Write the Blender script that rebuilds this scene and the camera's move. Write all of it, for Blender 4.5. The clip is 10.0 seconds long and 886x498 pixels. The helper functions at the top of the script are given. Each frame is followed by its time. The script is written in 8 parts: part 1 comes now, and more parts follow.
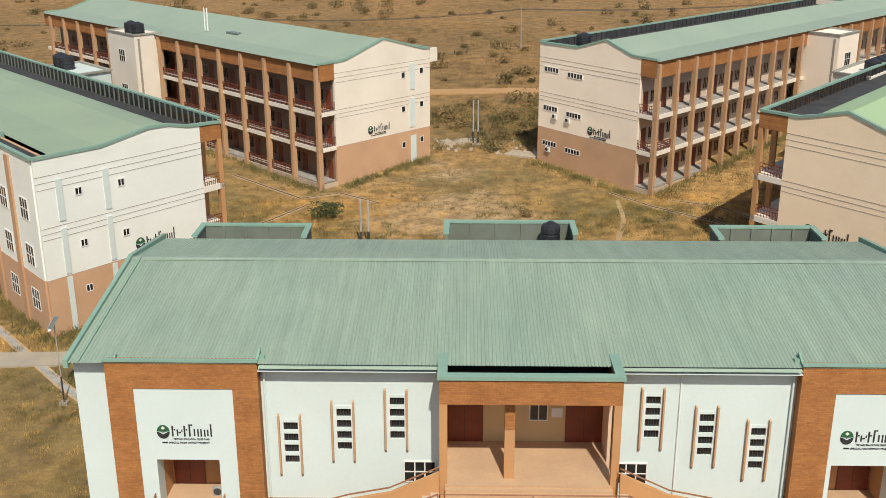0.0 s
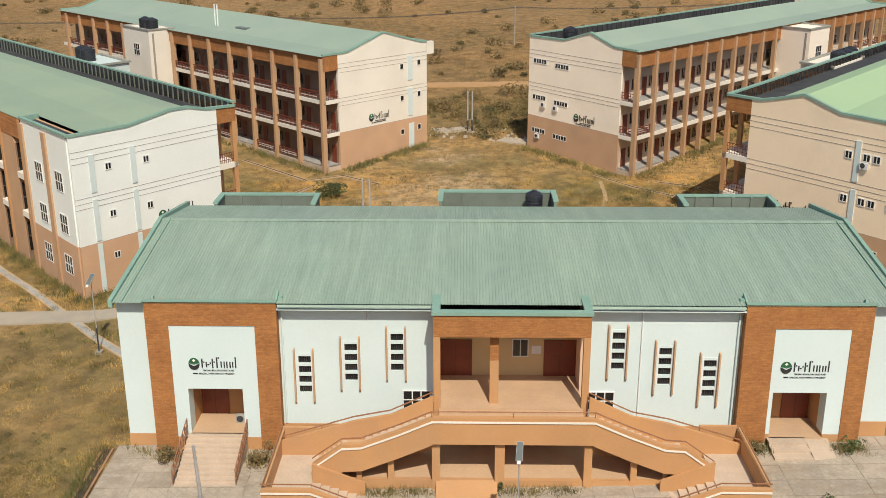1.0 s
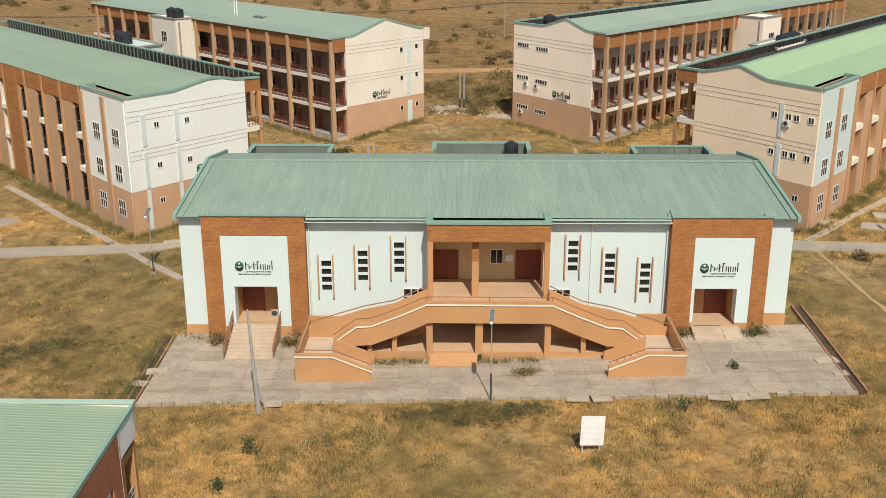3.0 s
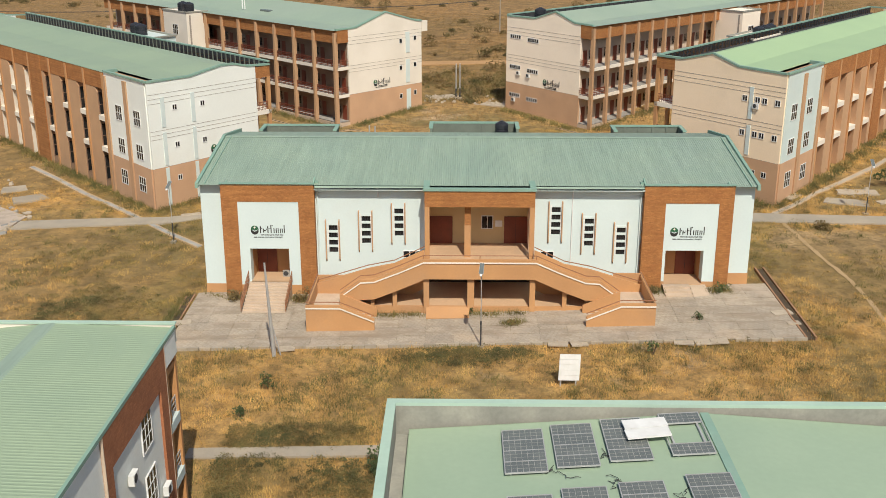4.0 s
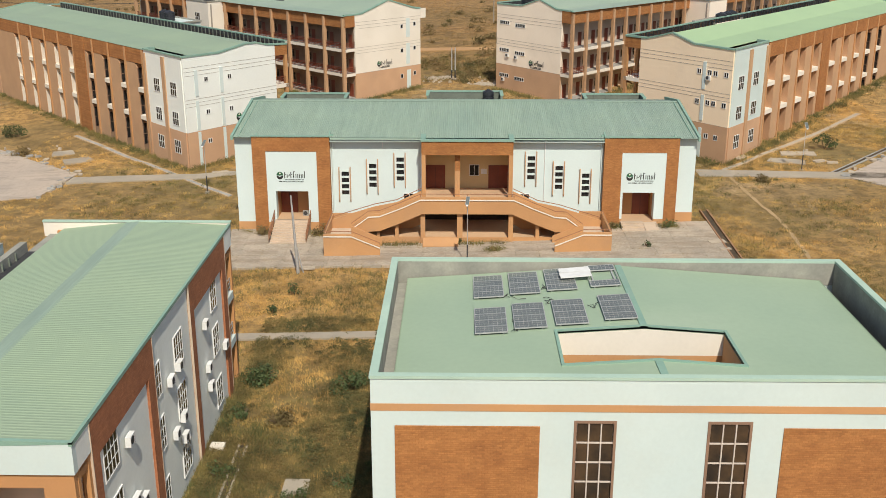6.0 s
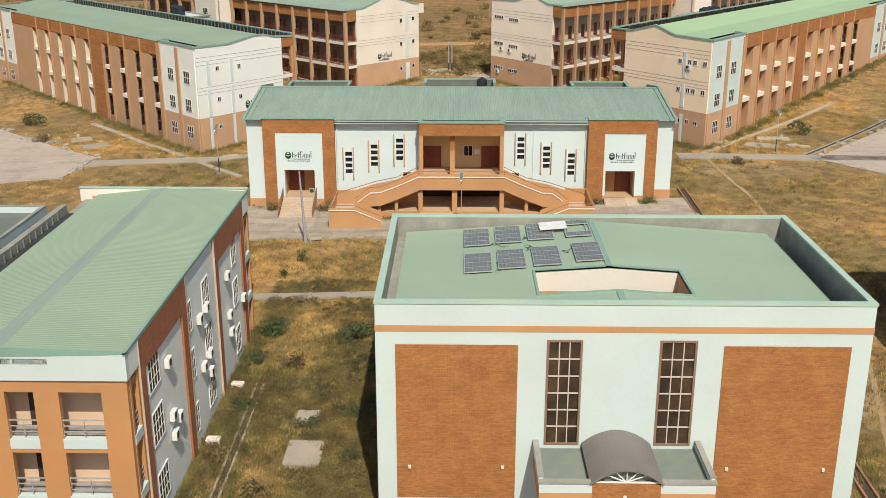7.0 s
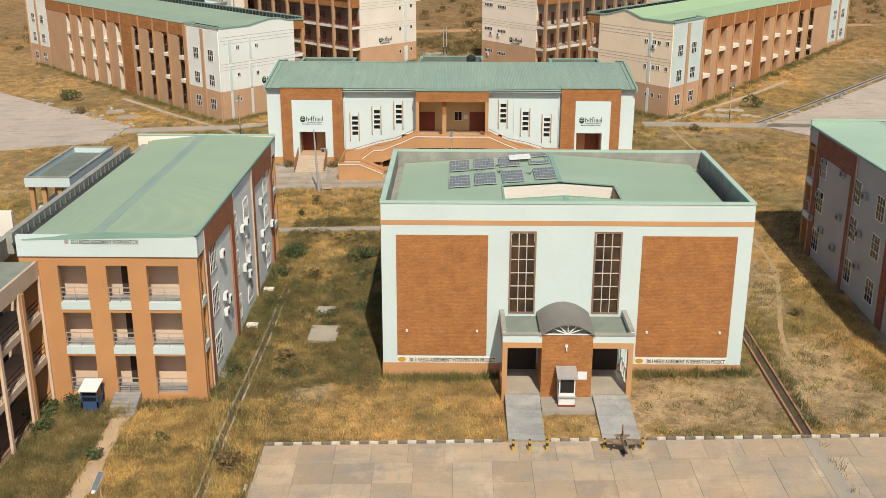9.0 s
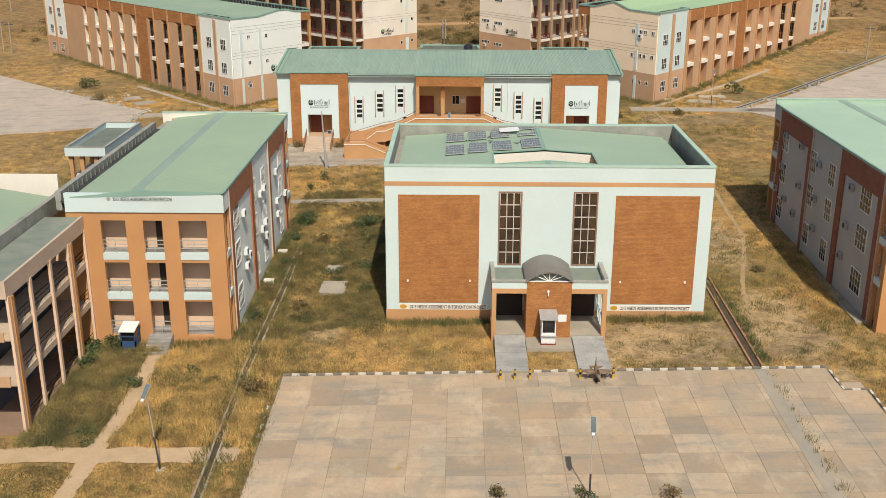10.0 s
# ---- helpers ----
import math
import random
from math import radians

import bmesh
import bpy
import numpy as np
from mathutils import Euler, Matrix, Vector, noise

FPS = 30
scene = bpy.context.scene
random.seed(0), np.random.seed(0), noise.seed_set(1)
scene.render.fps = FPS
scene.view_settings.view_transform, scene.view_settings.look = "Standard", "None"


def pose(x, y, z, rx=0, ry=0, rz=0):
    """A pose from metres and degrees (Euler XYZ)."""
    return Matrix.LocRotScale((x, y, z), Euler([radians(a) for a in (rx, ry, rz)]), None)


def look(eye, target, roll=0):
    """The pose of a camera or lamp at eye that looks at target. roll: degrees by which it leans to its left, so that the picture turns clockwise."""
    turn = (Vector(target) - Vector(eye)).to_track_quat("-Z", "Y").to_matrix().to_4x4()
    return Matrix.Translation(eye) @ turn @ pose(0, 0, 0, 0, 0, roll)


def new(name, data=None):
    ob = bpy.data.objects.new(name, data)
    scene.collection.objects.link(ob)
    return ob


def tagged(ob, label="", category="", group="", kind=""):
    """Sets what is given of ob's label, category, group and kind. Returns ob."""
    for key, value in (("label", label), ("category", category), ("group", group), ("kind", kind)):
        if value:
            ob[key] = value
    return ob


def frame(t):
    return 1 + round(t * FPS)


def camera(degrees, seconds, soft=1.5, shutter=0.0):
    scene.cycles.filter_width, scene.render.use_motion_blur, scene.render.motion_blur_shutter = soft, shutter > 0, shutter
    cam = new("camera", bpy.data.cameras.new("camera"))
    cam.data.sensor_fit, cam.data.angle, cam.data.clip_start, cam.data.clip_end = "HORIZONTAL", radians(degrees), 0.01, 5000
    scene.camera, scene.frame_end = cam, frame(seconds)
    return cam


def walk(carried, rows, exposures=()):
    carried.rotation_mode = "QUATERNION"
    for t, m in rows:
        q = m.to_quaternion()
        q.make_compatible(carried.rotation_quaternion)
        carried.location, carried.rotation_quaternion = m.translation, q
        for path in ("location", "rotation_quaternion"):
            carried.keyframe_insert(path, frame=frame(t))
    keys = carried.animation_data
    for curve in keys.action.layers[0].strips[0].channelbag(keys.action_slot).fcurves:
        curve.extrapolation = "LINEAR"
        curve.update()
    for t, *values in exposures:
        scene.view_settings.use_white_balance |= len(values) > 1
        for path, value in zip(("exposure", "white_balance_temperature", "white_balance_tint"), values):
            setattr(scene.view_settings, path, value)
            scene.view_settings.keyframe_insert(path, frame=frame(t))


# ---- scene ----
cam = camera(46.5, 10.0, soft=0.8)
PATH = [
    (0, (-0.027, 1.095, 33.522), (-0.067, 2.988, 32.877), -0.1),
    (0.5, (0.199, -3.353, 33.544), (0.161, -1.46, 32.902), -0.1),
    (1, (0.436, -7.6, 33.528), (0.399, -5.705, 32.888), -0.1),
    (1.5, (0.693, -12.007, 33.442), (0.655, -10.111, 32.805), -0.1),
    (2, (0.946, -16.382, 33.369), (0.909, -14.486, 32.734), -0.1),
    (2.5, (1.081, -20.906, 33.331), (1.046, -19.009, 32.699), -0.1),
    (4, (1.607, -34.441, 33.243), (1.577, -32.544, 32.611), -0.0),
    (4.5, (1.931, -39.053, 33.203), (1.9, -37.156, 32.57), 0.0),
    (5, (2.17, -43.574, 33.233), (2.138, -41.678, 32.6), 0.0),
    (5.5, (2.395, -48.179, 33.223), (2.363, -46.283, 32.59), 0.0),
    (7, (3.064, -61.545, 33.09), (3.034, -59.648, 32.459), 0.0),
    (7.5, (3.369, -66.091, 33.043), (3.34, -64.194, 32.411), 0.1),
    (8, (3.608, -70.708, 33.156), (3.579, -68.812, 32.522), 0.1),
    (8.5, (3.859, -75.598, 33.224), (3.83, -73.702, 32.589), 0.1),
    (9, (4.044, -80.543, 33.279), (4.017, -78.647, 32.642), 0.1),
    (9.5, (4.284, -85.638, 33.32), (4.256, -83.743, 32.682), 0.1),
    (10, (4.542, -90.616, 33.326), (4.513, -88.721, 32.685), 0.1),
]
walk(cam, [(t, look(eye, target, roll)) for t, eye, target, roll in PATH])

# ---- world, sun, exposure ----
SUN = Vector((0.135, -0.63, 0.765)).normalized()
world = bpy.data.worlds.new("world")
scene.world = world
world.use_nodes = True
wn, wl = world.node_tree.nodes, world.node_tree.links
sky = wn.new("ShaderNodeTexSky")
sky.sky_type, sky.sun_disc = "NISHITA", False
sky.sun_elevation = math.asin(SUN.z)
sky.sun_rotation = math.atan2(SUN.x, SUN.y)
sky.air_density, sky.dust_density = 1.0, 2.0
wl.new(sky.outputs[0], wn["Background"].inputs[0])
wn["Background"].inputs[1].default_value = 0.085
sun = new("sun", bpy.data.lights.new("sun", "SUN"))
sun.data.energy, sun.data.angle, sun.data.color = 4.05, radians(0.53), (1.0, 0.925, 0.785)
sun.matrix_world = look(SUN * 60, (0, 0, 0))
scene.view_settings.exposure = 0.08


# ---- materials ----
def mat(name, a, b, rough=0.8, metal=0.0, scale=1.5, fine=14.0, spread=0.12, bump=0.15, dirt=None, amount=0.35, per_object=0.0):
    """Two-scale noise between colours a and b, fine grain, optional blotches of dirt, a little relief."""
    m = bpy.data.materials.new(name)
    m.use_nodes = True
    n, l = m.node_tree.nodes, m.node_tree.links
    p = n["Principled BSDF"]
    p.inputs["Roughness"].default_value, p.inputs["Metallic"].default_value = rough, metal
    geo = n.new("ShaderNodeNewGeometry")
    n1, n2 = n.new("ShaderNodeTexNoise"), n.new("ShaderNodeTexNoise")
    for t, s, d in ((n1, scale, 5), (n2, fine, 3)):
        t.inputs["Scale"].default_value, t.inputs["Detail"].default_value = s, d
        l.new(geo.outputs["Position"], t.inputs["Vector"])
    ramp = n.new("ShaderNodeMapRange")
    ramp.inputs[1].default_value, ramp.inputs[2].default_value = 0.3, 0.7
    l.new(n1.outputs[0], ramp.inputs[0])
    mix = n.new("ShaderNodeMix")
    mix.data_type = "RGBA"
    mix.inputs[6].default_value, mix.inputs[7].default_value = a, b
    l.new(ramp.outputs[0], mix.inputs[0])
    col = mix.outputs[2]
    if dirt:
        n3 = n.new("ShaderNodeTexNoise")
        n3.inputs["Scale"].default_value, n3.inputs["Detail"].default_value = scale * 0.35, 8
        n3.inputs["Roughness"].default_value = 0.65
        l.new(geo.outputs["Position"], n3.inputs["Vector"])
        r3 = n.new("ShaderNodeMapRange")
        r3.inputs[1].default_value, r3.inputs[2].default_value, r3.inputs[4].default_value = 0.52, 0.75, amount
        l.new(n3.outputs[0], r3.inputs[0])
        mx = n.new("ShaderNodeMix")
        mx.data_type = "RGBA"
        l.new(col, mx.inputs[6])
        mx.inputs[7].default_value = dirt
        l.new(r3.outputs[0], mx.inputs[0])
        col = mx.outputs[2]
    hsv = n.new("ShaderNodeHueSaturation")
    g = n.new("ShaderNodeMapRange")
    g.inputs[3].default_value, g.inputs[4].default_value = 1 - spread, 1 + spread
    l.new(n2.outputs[0], g.inputs[0])
    val = g.outputs[0]
    if per_object:
        oi = n.new("ShaderNodeObjectInfo")
        o = n.new("ShaderNodeMapRange")
        o.inputs[3].default_value, o.inputs[4].default_value = 1 - per_object, 1 + per_object
        l.new(oi.outputs["Random"], o.inputs[0])
        mu = n.new("ShaderNodeMath")
        mu.operation = "MULTIPLY"
        l.new(val, mu.inputs[0]), l.new(o.outputs[0], mu.inputs[1])
        val = mu.outputs[0]
    l.new(val, hsv.inputs["Value"])
    l.new(col, hsv.inputs["Color"])
    l.new(hsv.outputs[0], p.inputs["Base Color"])
    if bump:
        bp = n.new("ShaderNodeBump")
        bp.inputs["Strength"].default_value, bp.inputs["Distance"].default_value = bump, 0.03
        l.new(n2.outputs[0], bp.inputs["Height"])
        l.new(bp.outputs[0], p.inputs["Normal"])
    return m


def stained(m, dark, light):
    """Lays streaky dark stains and pale worn patches over a material's colour."""
    n, l = m.node_tree.nodes, m.node_tree.links
    p, geo = n["Principled BSDF"], n.new("ShaderNodeNewGeometry")
    col = p.inputs["Base Color"].links[0].from_socket
    for stretch, scale, lo, hi, amount, c in (((0.45, 1.5, 1), 0.5, 0.50, 0.68, 0.75, dark), ((1, 0.8, 1), 0.33, 0.52, 0.66, 0.5, light), ((1.6, 0.5, 1), 1.4, 0.54, 0.7, 0.45, dark)):
        mp, t, r, x = n.new("ShaderNodeMapping"), n.new("ShaderNodeTexNoise"), n.new("ShaderNodeMapRange"), n.new("ShaderNodeMix")
        mp.inputs["Scale"].default_value = stretch
        mp.inputs["Location"].default_value = (scale * 40, 3, 0)
        l.new(geo.outputs["Position"], mp.inputs[0]), l.new(mp.outputs[0], t.inputs["Vector"])
        t.inputs["Scale"].default_value, t.inputs["Detail"].default_value, t.inputs["Roughness"].default_value = scale, 9, 0.68
        r.inputs[1].default_value, r.inputs[2].default_value, r.inputs[4].default_value = lo, hi, amount
        l.new(t.outputs[0], r.inputs[0])
        x.data_type = "RGBA"
        l.new(r.outputs[0], x.inputs[0]), l.new(col, x.inputs[6])
        x.inputs[7].default_value = c
        col = x.outputs[2]
    l.new(col, p.inputs["Base Color"])
    return m


def brick_mat(name, a, b, mortar, size=0.26):
    """Fair-faced brickwork; courses by height, headers along the wall."""
    m = mat(name, a, b, 0.85, scale=0.9, fine=9, spread=0.24, bump=0)
    n, l = m.node_tree.nodes, m.node_tree.links
    p, geo = n["Principled BSDF"], n.new("ShaderNodeNewGeometry")
    sep, add, com = n.new("ShaderNodeSeparateXYZ"), n.new("ShaderNodeMath"), n.new("ShaderNodeCombineXYZ")
    l.new(geo.outputs["Position"], sep.inputs[0])
    l.new(sep.outputs[0], add.inputs[0]), l.new(sep.outputs[1], add.inputs[1])
    l.new(add.outputs[0], com.inputs[0]), l.new(sep.outputs[2], com.inputs[1])
    br = n.new("ShaderNodeTexBrick")
    br.inputs["Scale"].default_value = 1.0
    br.inputs["Brick Width"].default_value, br.inputs["Row Height"].default_value = size, 0.105
    br.inputs["Mortar Size"].default_value, br.inputs["Mortar Smooth"].default_value = 0.012, 0.3
    br.inputs["Color1"].default_value = (0.82, 0.81, 0.80, 1)
    br.inputs["Color2"].default_value = (1.17, 1.18, 1.18, 1)
    br.inputs["Mortar"].default_value = mortar
    mp, st, sr, sm = n.new("ShaderNodeMapping"), n.new("ShaderNodeTexNoise"), n.new("ShaderNodeMapRange"), n.new("ShaderNodeHueSaturation")
    mp.inputs["Scale"].default_value = (0.9, 5.0, 1)
    st.inputs["Scale"].default_value, st.inputs["Detail"].default_value, st.inputs["Roughness"].default_value = 1.0, 6, 0.7
    sr.inputs[1].default_value, sr.inputs[2].default_value, sr.inputs[3].default_value, sr.inputs[4].default_value = 0.34, 0.68, 0.90, 1.11
    l.new(com.outputs[0], mp.inputs[0]), l.new(mp.outputs[0], st.inputs["Vector"]), l.new(st.outputs[0], sr.inputs[0])
    l.new(com.outputs[0], br.inputs["Vector"])
    mul = n.new("ShaderNodeMix")
    mul.data_type, mul.blend_type = "RGBA", "MULTIPLY"
    mul.inputs[0].default_value = 0.75
    src = p.inputs["Base Color"].links[0].from_socket
    l.new(src, mul.inputs[6]), l.new(br.outputs[0], mul.inputs[7])
    l.new(mul.outputs[2], sm.inputs["Color"]), l.new(sr.outputs[0], sm.inputs["Value"])
    l.new(sm.outputs[0], p.inputs["Base Color"])
    bp = n.new("ShaderNodeBump")
    bp.inputs["Strength"].default_value, bp.inputs["Distance"].default_value = 0.5, 0.02
    l.new(br.outputs["Fac"], bp.inputs["Height"])
    bp.invert = True
    l.new(bp.outputs[0], p.inputs["Normal"])
    return m


WHITE = mat("white_paint", (0.58, 0.675, 0.66, 1), (0.535, 0.635, 0.625, 1), 0.75, scale=0.25, fine=6, spread=0.04, bump=0.05, dirt=(0.55, 0.5, 0.4, 1), amount=0.25)
HALLWHITE = mat("bright_white_paint", (0.635, 0.735, 0.725, 1), (0.595, 0.695, 0.69, 1), 0.75, scale=0.25, fine=6, spread=0.04, bump=0.05, dirt=(0.56, 0.52, 0.43, 1), amount=0.25)
GABLEBASE = mat("pinkish_tan_paint", (0.57, 0.355, 0.215, 1), (0.51, 0.315, 0.19, 1), 0.8, scale=0.4, fine=7, spread=0.06, bump=0.06, dirt=(0.40, 0.29, 0.20, 1), amount=0.4)
WORNMETAL = mat("weathered_metal", (0.40, 0.39, 0.36, 1), (0.30, 0.29, 0.27, 1), 0.6, scale=1.5, fine=5, spread=0.12, bump=0.02)
CREAM = mat("cream_paint", (0.81, 0.755, 0.66, 1), (0.74, 0.685, 0.59, 1), 0.75, scale=0.25, fine=6, spread=0.04, bump=0.05, dirt=(0.5, 0.42, 0.32, 1), amount=0.25)
PEACH = mat("peach_paint", (0.72, 0.52, 0.37, 1), (0.66, 0.475, 0.34, 1), 0.75, scale=0.25, fine=6, spread=0.04, bump=0.05, dirt=(0.42, 0.33, 0.25, 1), amount=0.3)
WARMWHITE = mat("warm_white_paint", (0.82, 0.845, 0.80, 1), (0.77, 0.795, 0.75, 1), 0.75, scale=0.25, fine=6, spread=0.04, bump=0.05, dirt=(0.62, 0.55, 0.46, 1), amount=0.3)
# Shaded copy of the grey render, for the block side turned from the sun.
GREYSHADED = mat("shaded_grey_render", (0.47, 0.44, 0.41, 1), (0.41, 0.38, 0.355, 1), 0.85, scale=0.3, fine=6, spread=0.08, bump=0.05, dirt=(0.28, 0.26, 0.23, 1), amount=0.4)
PINKCREAM = mat("pale_pink_paint", (0.95, 0.84, 0.70, 1), (0.90, 0.79, 0.66, 1), 0.75, scale=0.25, fine=6, spread=0.04, bump=0.05, dirt=(0.5, 0.4, 0.3, 1), amount=0.25)
TAN = mat("tan_paint", (0.54, 0.29, 0.125, 1), (0.47, 0.25, 0.11, 1), 0.8, scale=0.4, fine=7, spread=0.06, bump=0.06, dirt=(0.36, 0.25, 0.17, 1), amount=0.4)
ORANGE = mat("orange_paint", (0.53, 0.265, 0.105, 1), (0.475, 0.235, 0.095, 1), 0.8, scale=0.4, fine=7, spread=0.05, bump=0.06, dirt=(0.33, 0.19, 0.10, 1), amount=0.3)
# Lighter copy of the grey render, for the block side that catches sun.
GREYWALL = mat("grey_render", (0.86, 0.89, 0.84, 1), (0.80, 0.83, 0.785, 1), 0.8, scale=0.3, fine=6, spread=0.05, bump=0.05, dirt=(0.36, 0.36, 0.33, 1), amount=0.3)
BRICK = brick_mat("orange_brick", (0.40, 0.175, 0.056, 1), (0.325, 0.135, 0.043, 1), (0.9, 0.8, 0.66, 1))
REDBRICK = brick_mat("red_brick", (0.42, 0.165, 0.075, 1), (0.33, 0.125, 0.058, 1), (0.8, 0.7, 0.6, 1))
HALLROOF = mat("blue_green_sheet", (0.287, 0.372, 0.292, 1), (0.25, 0.337, 0.275, 1), 0.5, scale=0.18, fine=3.5, spread=0.08, bump=0.03, dirt=(0.26, 0.33, 0.29, 1), amount=0.7)


def streaked(m, axis, lo=0.91, hi=1.08):
    """Long narrow tone streaks down the fall of a sheet roof (axis 0: across x, 1: across y)."""
    n, l = m.node_tree.nodes, m.node_tree.links
    p, geo = n["Principled BSDF"], n.new("ShaderNodeNewGeometry")
    col = p.inputs["Base Color"].links[0].from_socket
    for sc, a, b in ((1.4, lo, hi), (5.0, 0.94, 1.06)):
        mp, t, r, h = n.new("ShaderNodeMapping"), n.new("ShaderNodeTexNoise"), n.new("ShaderNodeMapRange"), n.new("ShaderNodeHueSaturation")
        mp.inputs["Scale"].default_value = (1, 0.07, 0.07) if axis == 0 else (0.07, 1, 0.07)
        t.inputs["Scale"].default_value, t.inputs["Detail"].default_value, t.inputs["Roughness"].default_value = sc, 5, 0.65
        r.inputs[1].default_value, r.inputs[2].default_value, r.inputs[3].default_value, r.inputs[4].default_value = 0.32, 0.68, a, b
        l.new(geo.outputs["Position"], mp.inputs[0]), l.new(mp.outputs[0], t.inputs["Vector"]), l.new(t.outputs[0], r.inputs[0])
        l.new(col, h.inputs["Color"]), l.new(r.outputs[0], h.inputs["Value"])
        col = h.outputs[0]
    l.new(col, p.inputs["Base Color"])
    return m


streaked(HALLROOF, 0)
# Shaded copy of the red brick: the west side's shade is in its colour.
SHADEDBRICK = brick_mat("shaded_red_brick", (0.30, 0.105, 0.06, 1), (0.23, 0.08, 0.045, 1), (0.8, 0.7, 0.6, 1))
ROOF = mat("green_sheet", (0.305, 0.39, 0.265, 1), (0.27, 0.355, 0.25, 1), 0.5, scale=0.18, fine=3.5, spread=0.07, bump=0.03, dirt=(0.25, 0.31, 0.24, 1), amount=0.6)
ROOFB = mat("bright_green_sheet", (0.37, 0.515, 0.295, 1), (0.34, 0.48, 0.28, 1), 0.55, scale=0.15, fine=3.5, spread=0.04, bump=0.03)
MINTROOF = mat("pale_mint_sheet", (0.37, 0.50, 0.38, 1), (0.33, 0.45, 0.35, 1), 0.5, scale=0.18, fine=3.5, spread=0.06, bump=0.03, dirt=(0.30, 0.40, 0.31, 1), amount=0.5)
PALEROOF = mat("chalky_green_sheet", (0.335, 0.435, 0.31, 1), (0.295, 0.395, 0.285, 1), 0.45, scale=0.18, fine=3.5, spread=0.06, bump=0.03, dirt=(0.40, 0.48, 0.37, 1), amount=0.6)
HOSTELROOF = mat("weathered_green_sheet", (0.312, 0.397, 0.302, 1), (0.275, 0.357, 0.285, 1), 0.5, scale=0.18, fine=3.5, spread=0.07, bump=0.03, dirt=(0.34, 0.40, 0.33, 1), amount=0.6)
MINT = mat("mint_coping", (0.43, 0.57, 0.47, 1), (0.37, 0.51, 0.43, 1), 0.6, scale=0.5, fine=5, spread=0.06, bump=0.03, dirt=(0.30, 0.42, 0.36, 1), amount=0.5)
FLOOR = mat("tan_screed", (0.54, 0.36, 0.22, 1), (0.47, 0.315, 0.195, 1), 0.85, scale=0.6, fine=7, spread=0.1, dirt=(0.36, 0.25, 0.17, 1), amount=0.5)
FINTAN = mat("dusty_tan_paint", (0.52, 0.32, 0.18, 1), (0.46, 0.28, 0.16, 1), 0.8, scale=0.4, fine=7, spread=0.06, bump=0.06, dirt=(0.38, 0.27, 0.18, 1), amount=0.35)
STEP = mat("peach_concrete", (0.56, 0.44, 0.33, 1), (0.47, 0.37, 0.28, 1), 0.9, scale=0.8, fine=8, spread=0.14, dirt=(0.32, 0.25, 0.18, 1), amount=0.5)
TRIM = mat("green_trim", (0.24, 0.385, 0.31, 1), (0.2, 0.33, 0.27, 1), 0.6, scale=0.5, fine=5, spread=0.08, bump=0.03, dirt=(0.28, 0.33, 0.28, 1), amount=0.5)
GUTTER = mat("dark_gutter", (0.030, 0.032, 0.036, 1), (0.055, 0.055, 0.058, 1), 0.7, scale=0.8, fine=6, spread=0.2, dirt=(0.13, 0.12, 0.10, 1), amount=0.4)
SCREED = mat("weathered_screed", (0.36, 0.35, 0.30, 1), (0.25, 0.25, 0.22, 1), 0.85, scale=0.7, fine=6, spread=0.15, dirt=(0.12, 0.12, 0.11, 1), amount=0.6)
CONCRETE = mat("old_concrete", (0.40, 0.34, 0.26, 1), (0.31, 0.28, 0.23, 1), 0.9, scale=0.5, fine=8, spread=0.12, dirt=(0.20, 0.18, 0.15, 1), amount=0.5, per_object=0.12)
SLAB = stained(mat("plaza_concrete", (0.44, 0.315, 0.20, 1), (0.355, 0.29, 0.21, 1), 0.9, scale=0.35, fine=7, spread=0.12, dirt=(0.30, 0.275, 0.24, 1), amount=0.6, per_object=0.17), (0.24, 0.225, 0.195, 1), (0.58, 0.46, 0.32, 1))
GLASS = mat("dark_glass", (0.014, 0.015, 0.017, 1), (0.03, 0.03, 0.03, 1), 0.12, scale=0.8, fine=3, spread=0.1, bump=0)
# Stands for unlit insides: their shade is put into a near-black colour.
DARK = mat("interior_shade", (0.05, 0.035, 0.025, 1), (0.035, 0.025, 0.02, 1), 0.9, scale=0.6, spread=0.2)
DOOR = mat("maroon_door", (0.21, 0.045, 0.020, 1), (0.16, 0.034, 0.016, 1), 0.45, scale=1.2, fine=9, spread=0.15)
BROWNRAIL = mat("brown_rail", (0.34, 0.165, 0.085, 1), (0.26, 0.12, 0.06, 1), 0.6, scale=2, spread=0.2)
RAIL = mat("rust_rail", (0.20, 0.045, 0.02, 1), (0.15, 0.04, 0.02, 1), 0.6, scale=2, spread=0.2)
STEEL = mat("galvanised_steel", (0.55, 0.55, 0.54, 1), (0.45, 0.45, 0.45, 1), 0.5, 0.4, scale=2, spread=0.1, bump=0.02)
WHITEMETAL = mat("white_metal", (0.78, 0.79, 0.78, 1), (0.68, 0.68, 0.66, 1), 0.5, scale=1.5, fine=5, spread=0.06, bump=0.02)
BLACK = mat("black_plastic", (0.018, 0.02, 0.026, 1), (0.03, 0.032, 0.04, 1), 0.45, scale=2, spread=0.1, bump=0.03)
SOLAR = mat("solar_cells", (0.12, 0.138, 0.136, 1), (0.165, 0.183, 0.175, 1), 0.2, scale=1.2, spread=0.12, bump=0)
INK = mat("black_ink", (0.02, 0.02, 0.02, 1), (0.03, 0.03, 0.03, 1), 0.7, scale=4, spread=0.1, bump=0)
EMBLEM = mat("green_ink", (0.02, 0.12, 0.05, 1), (0.02, 0.10, 0.045, 1), 0.7, scale=4, spread=0.1, bump=0)
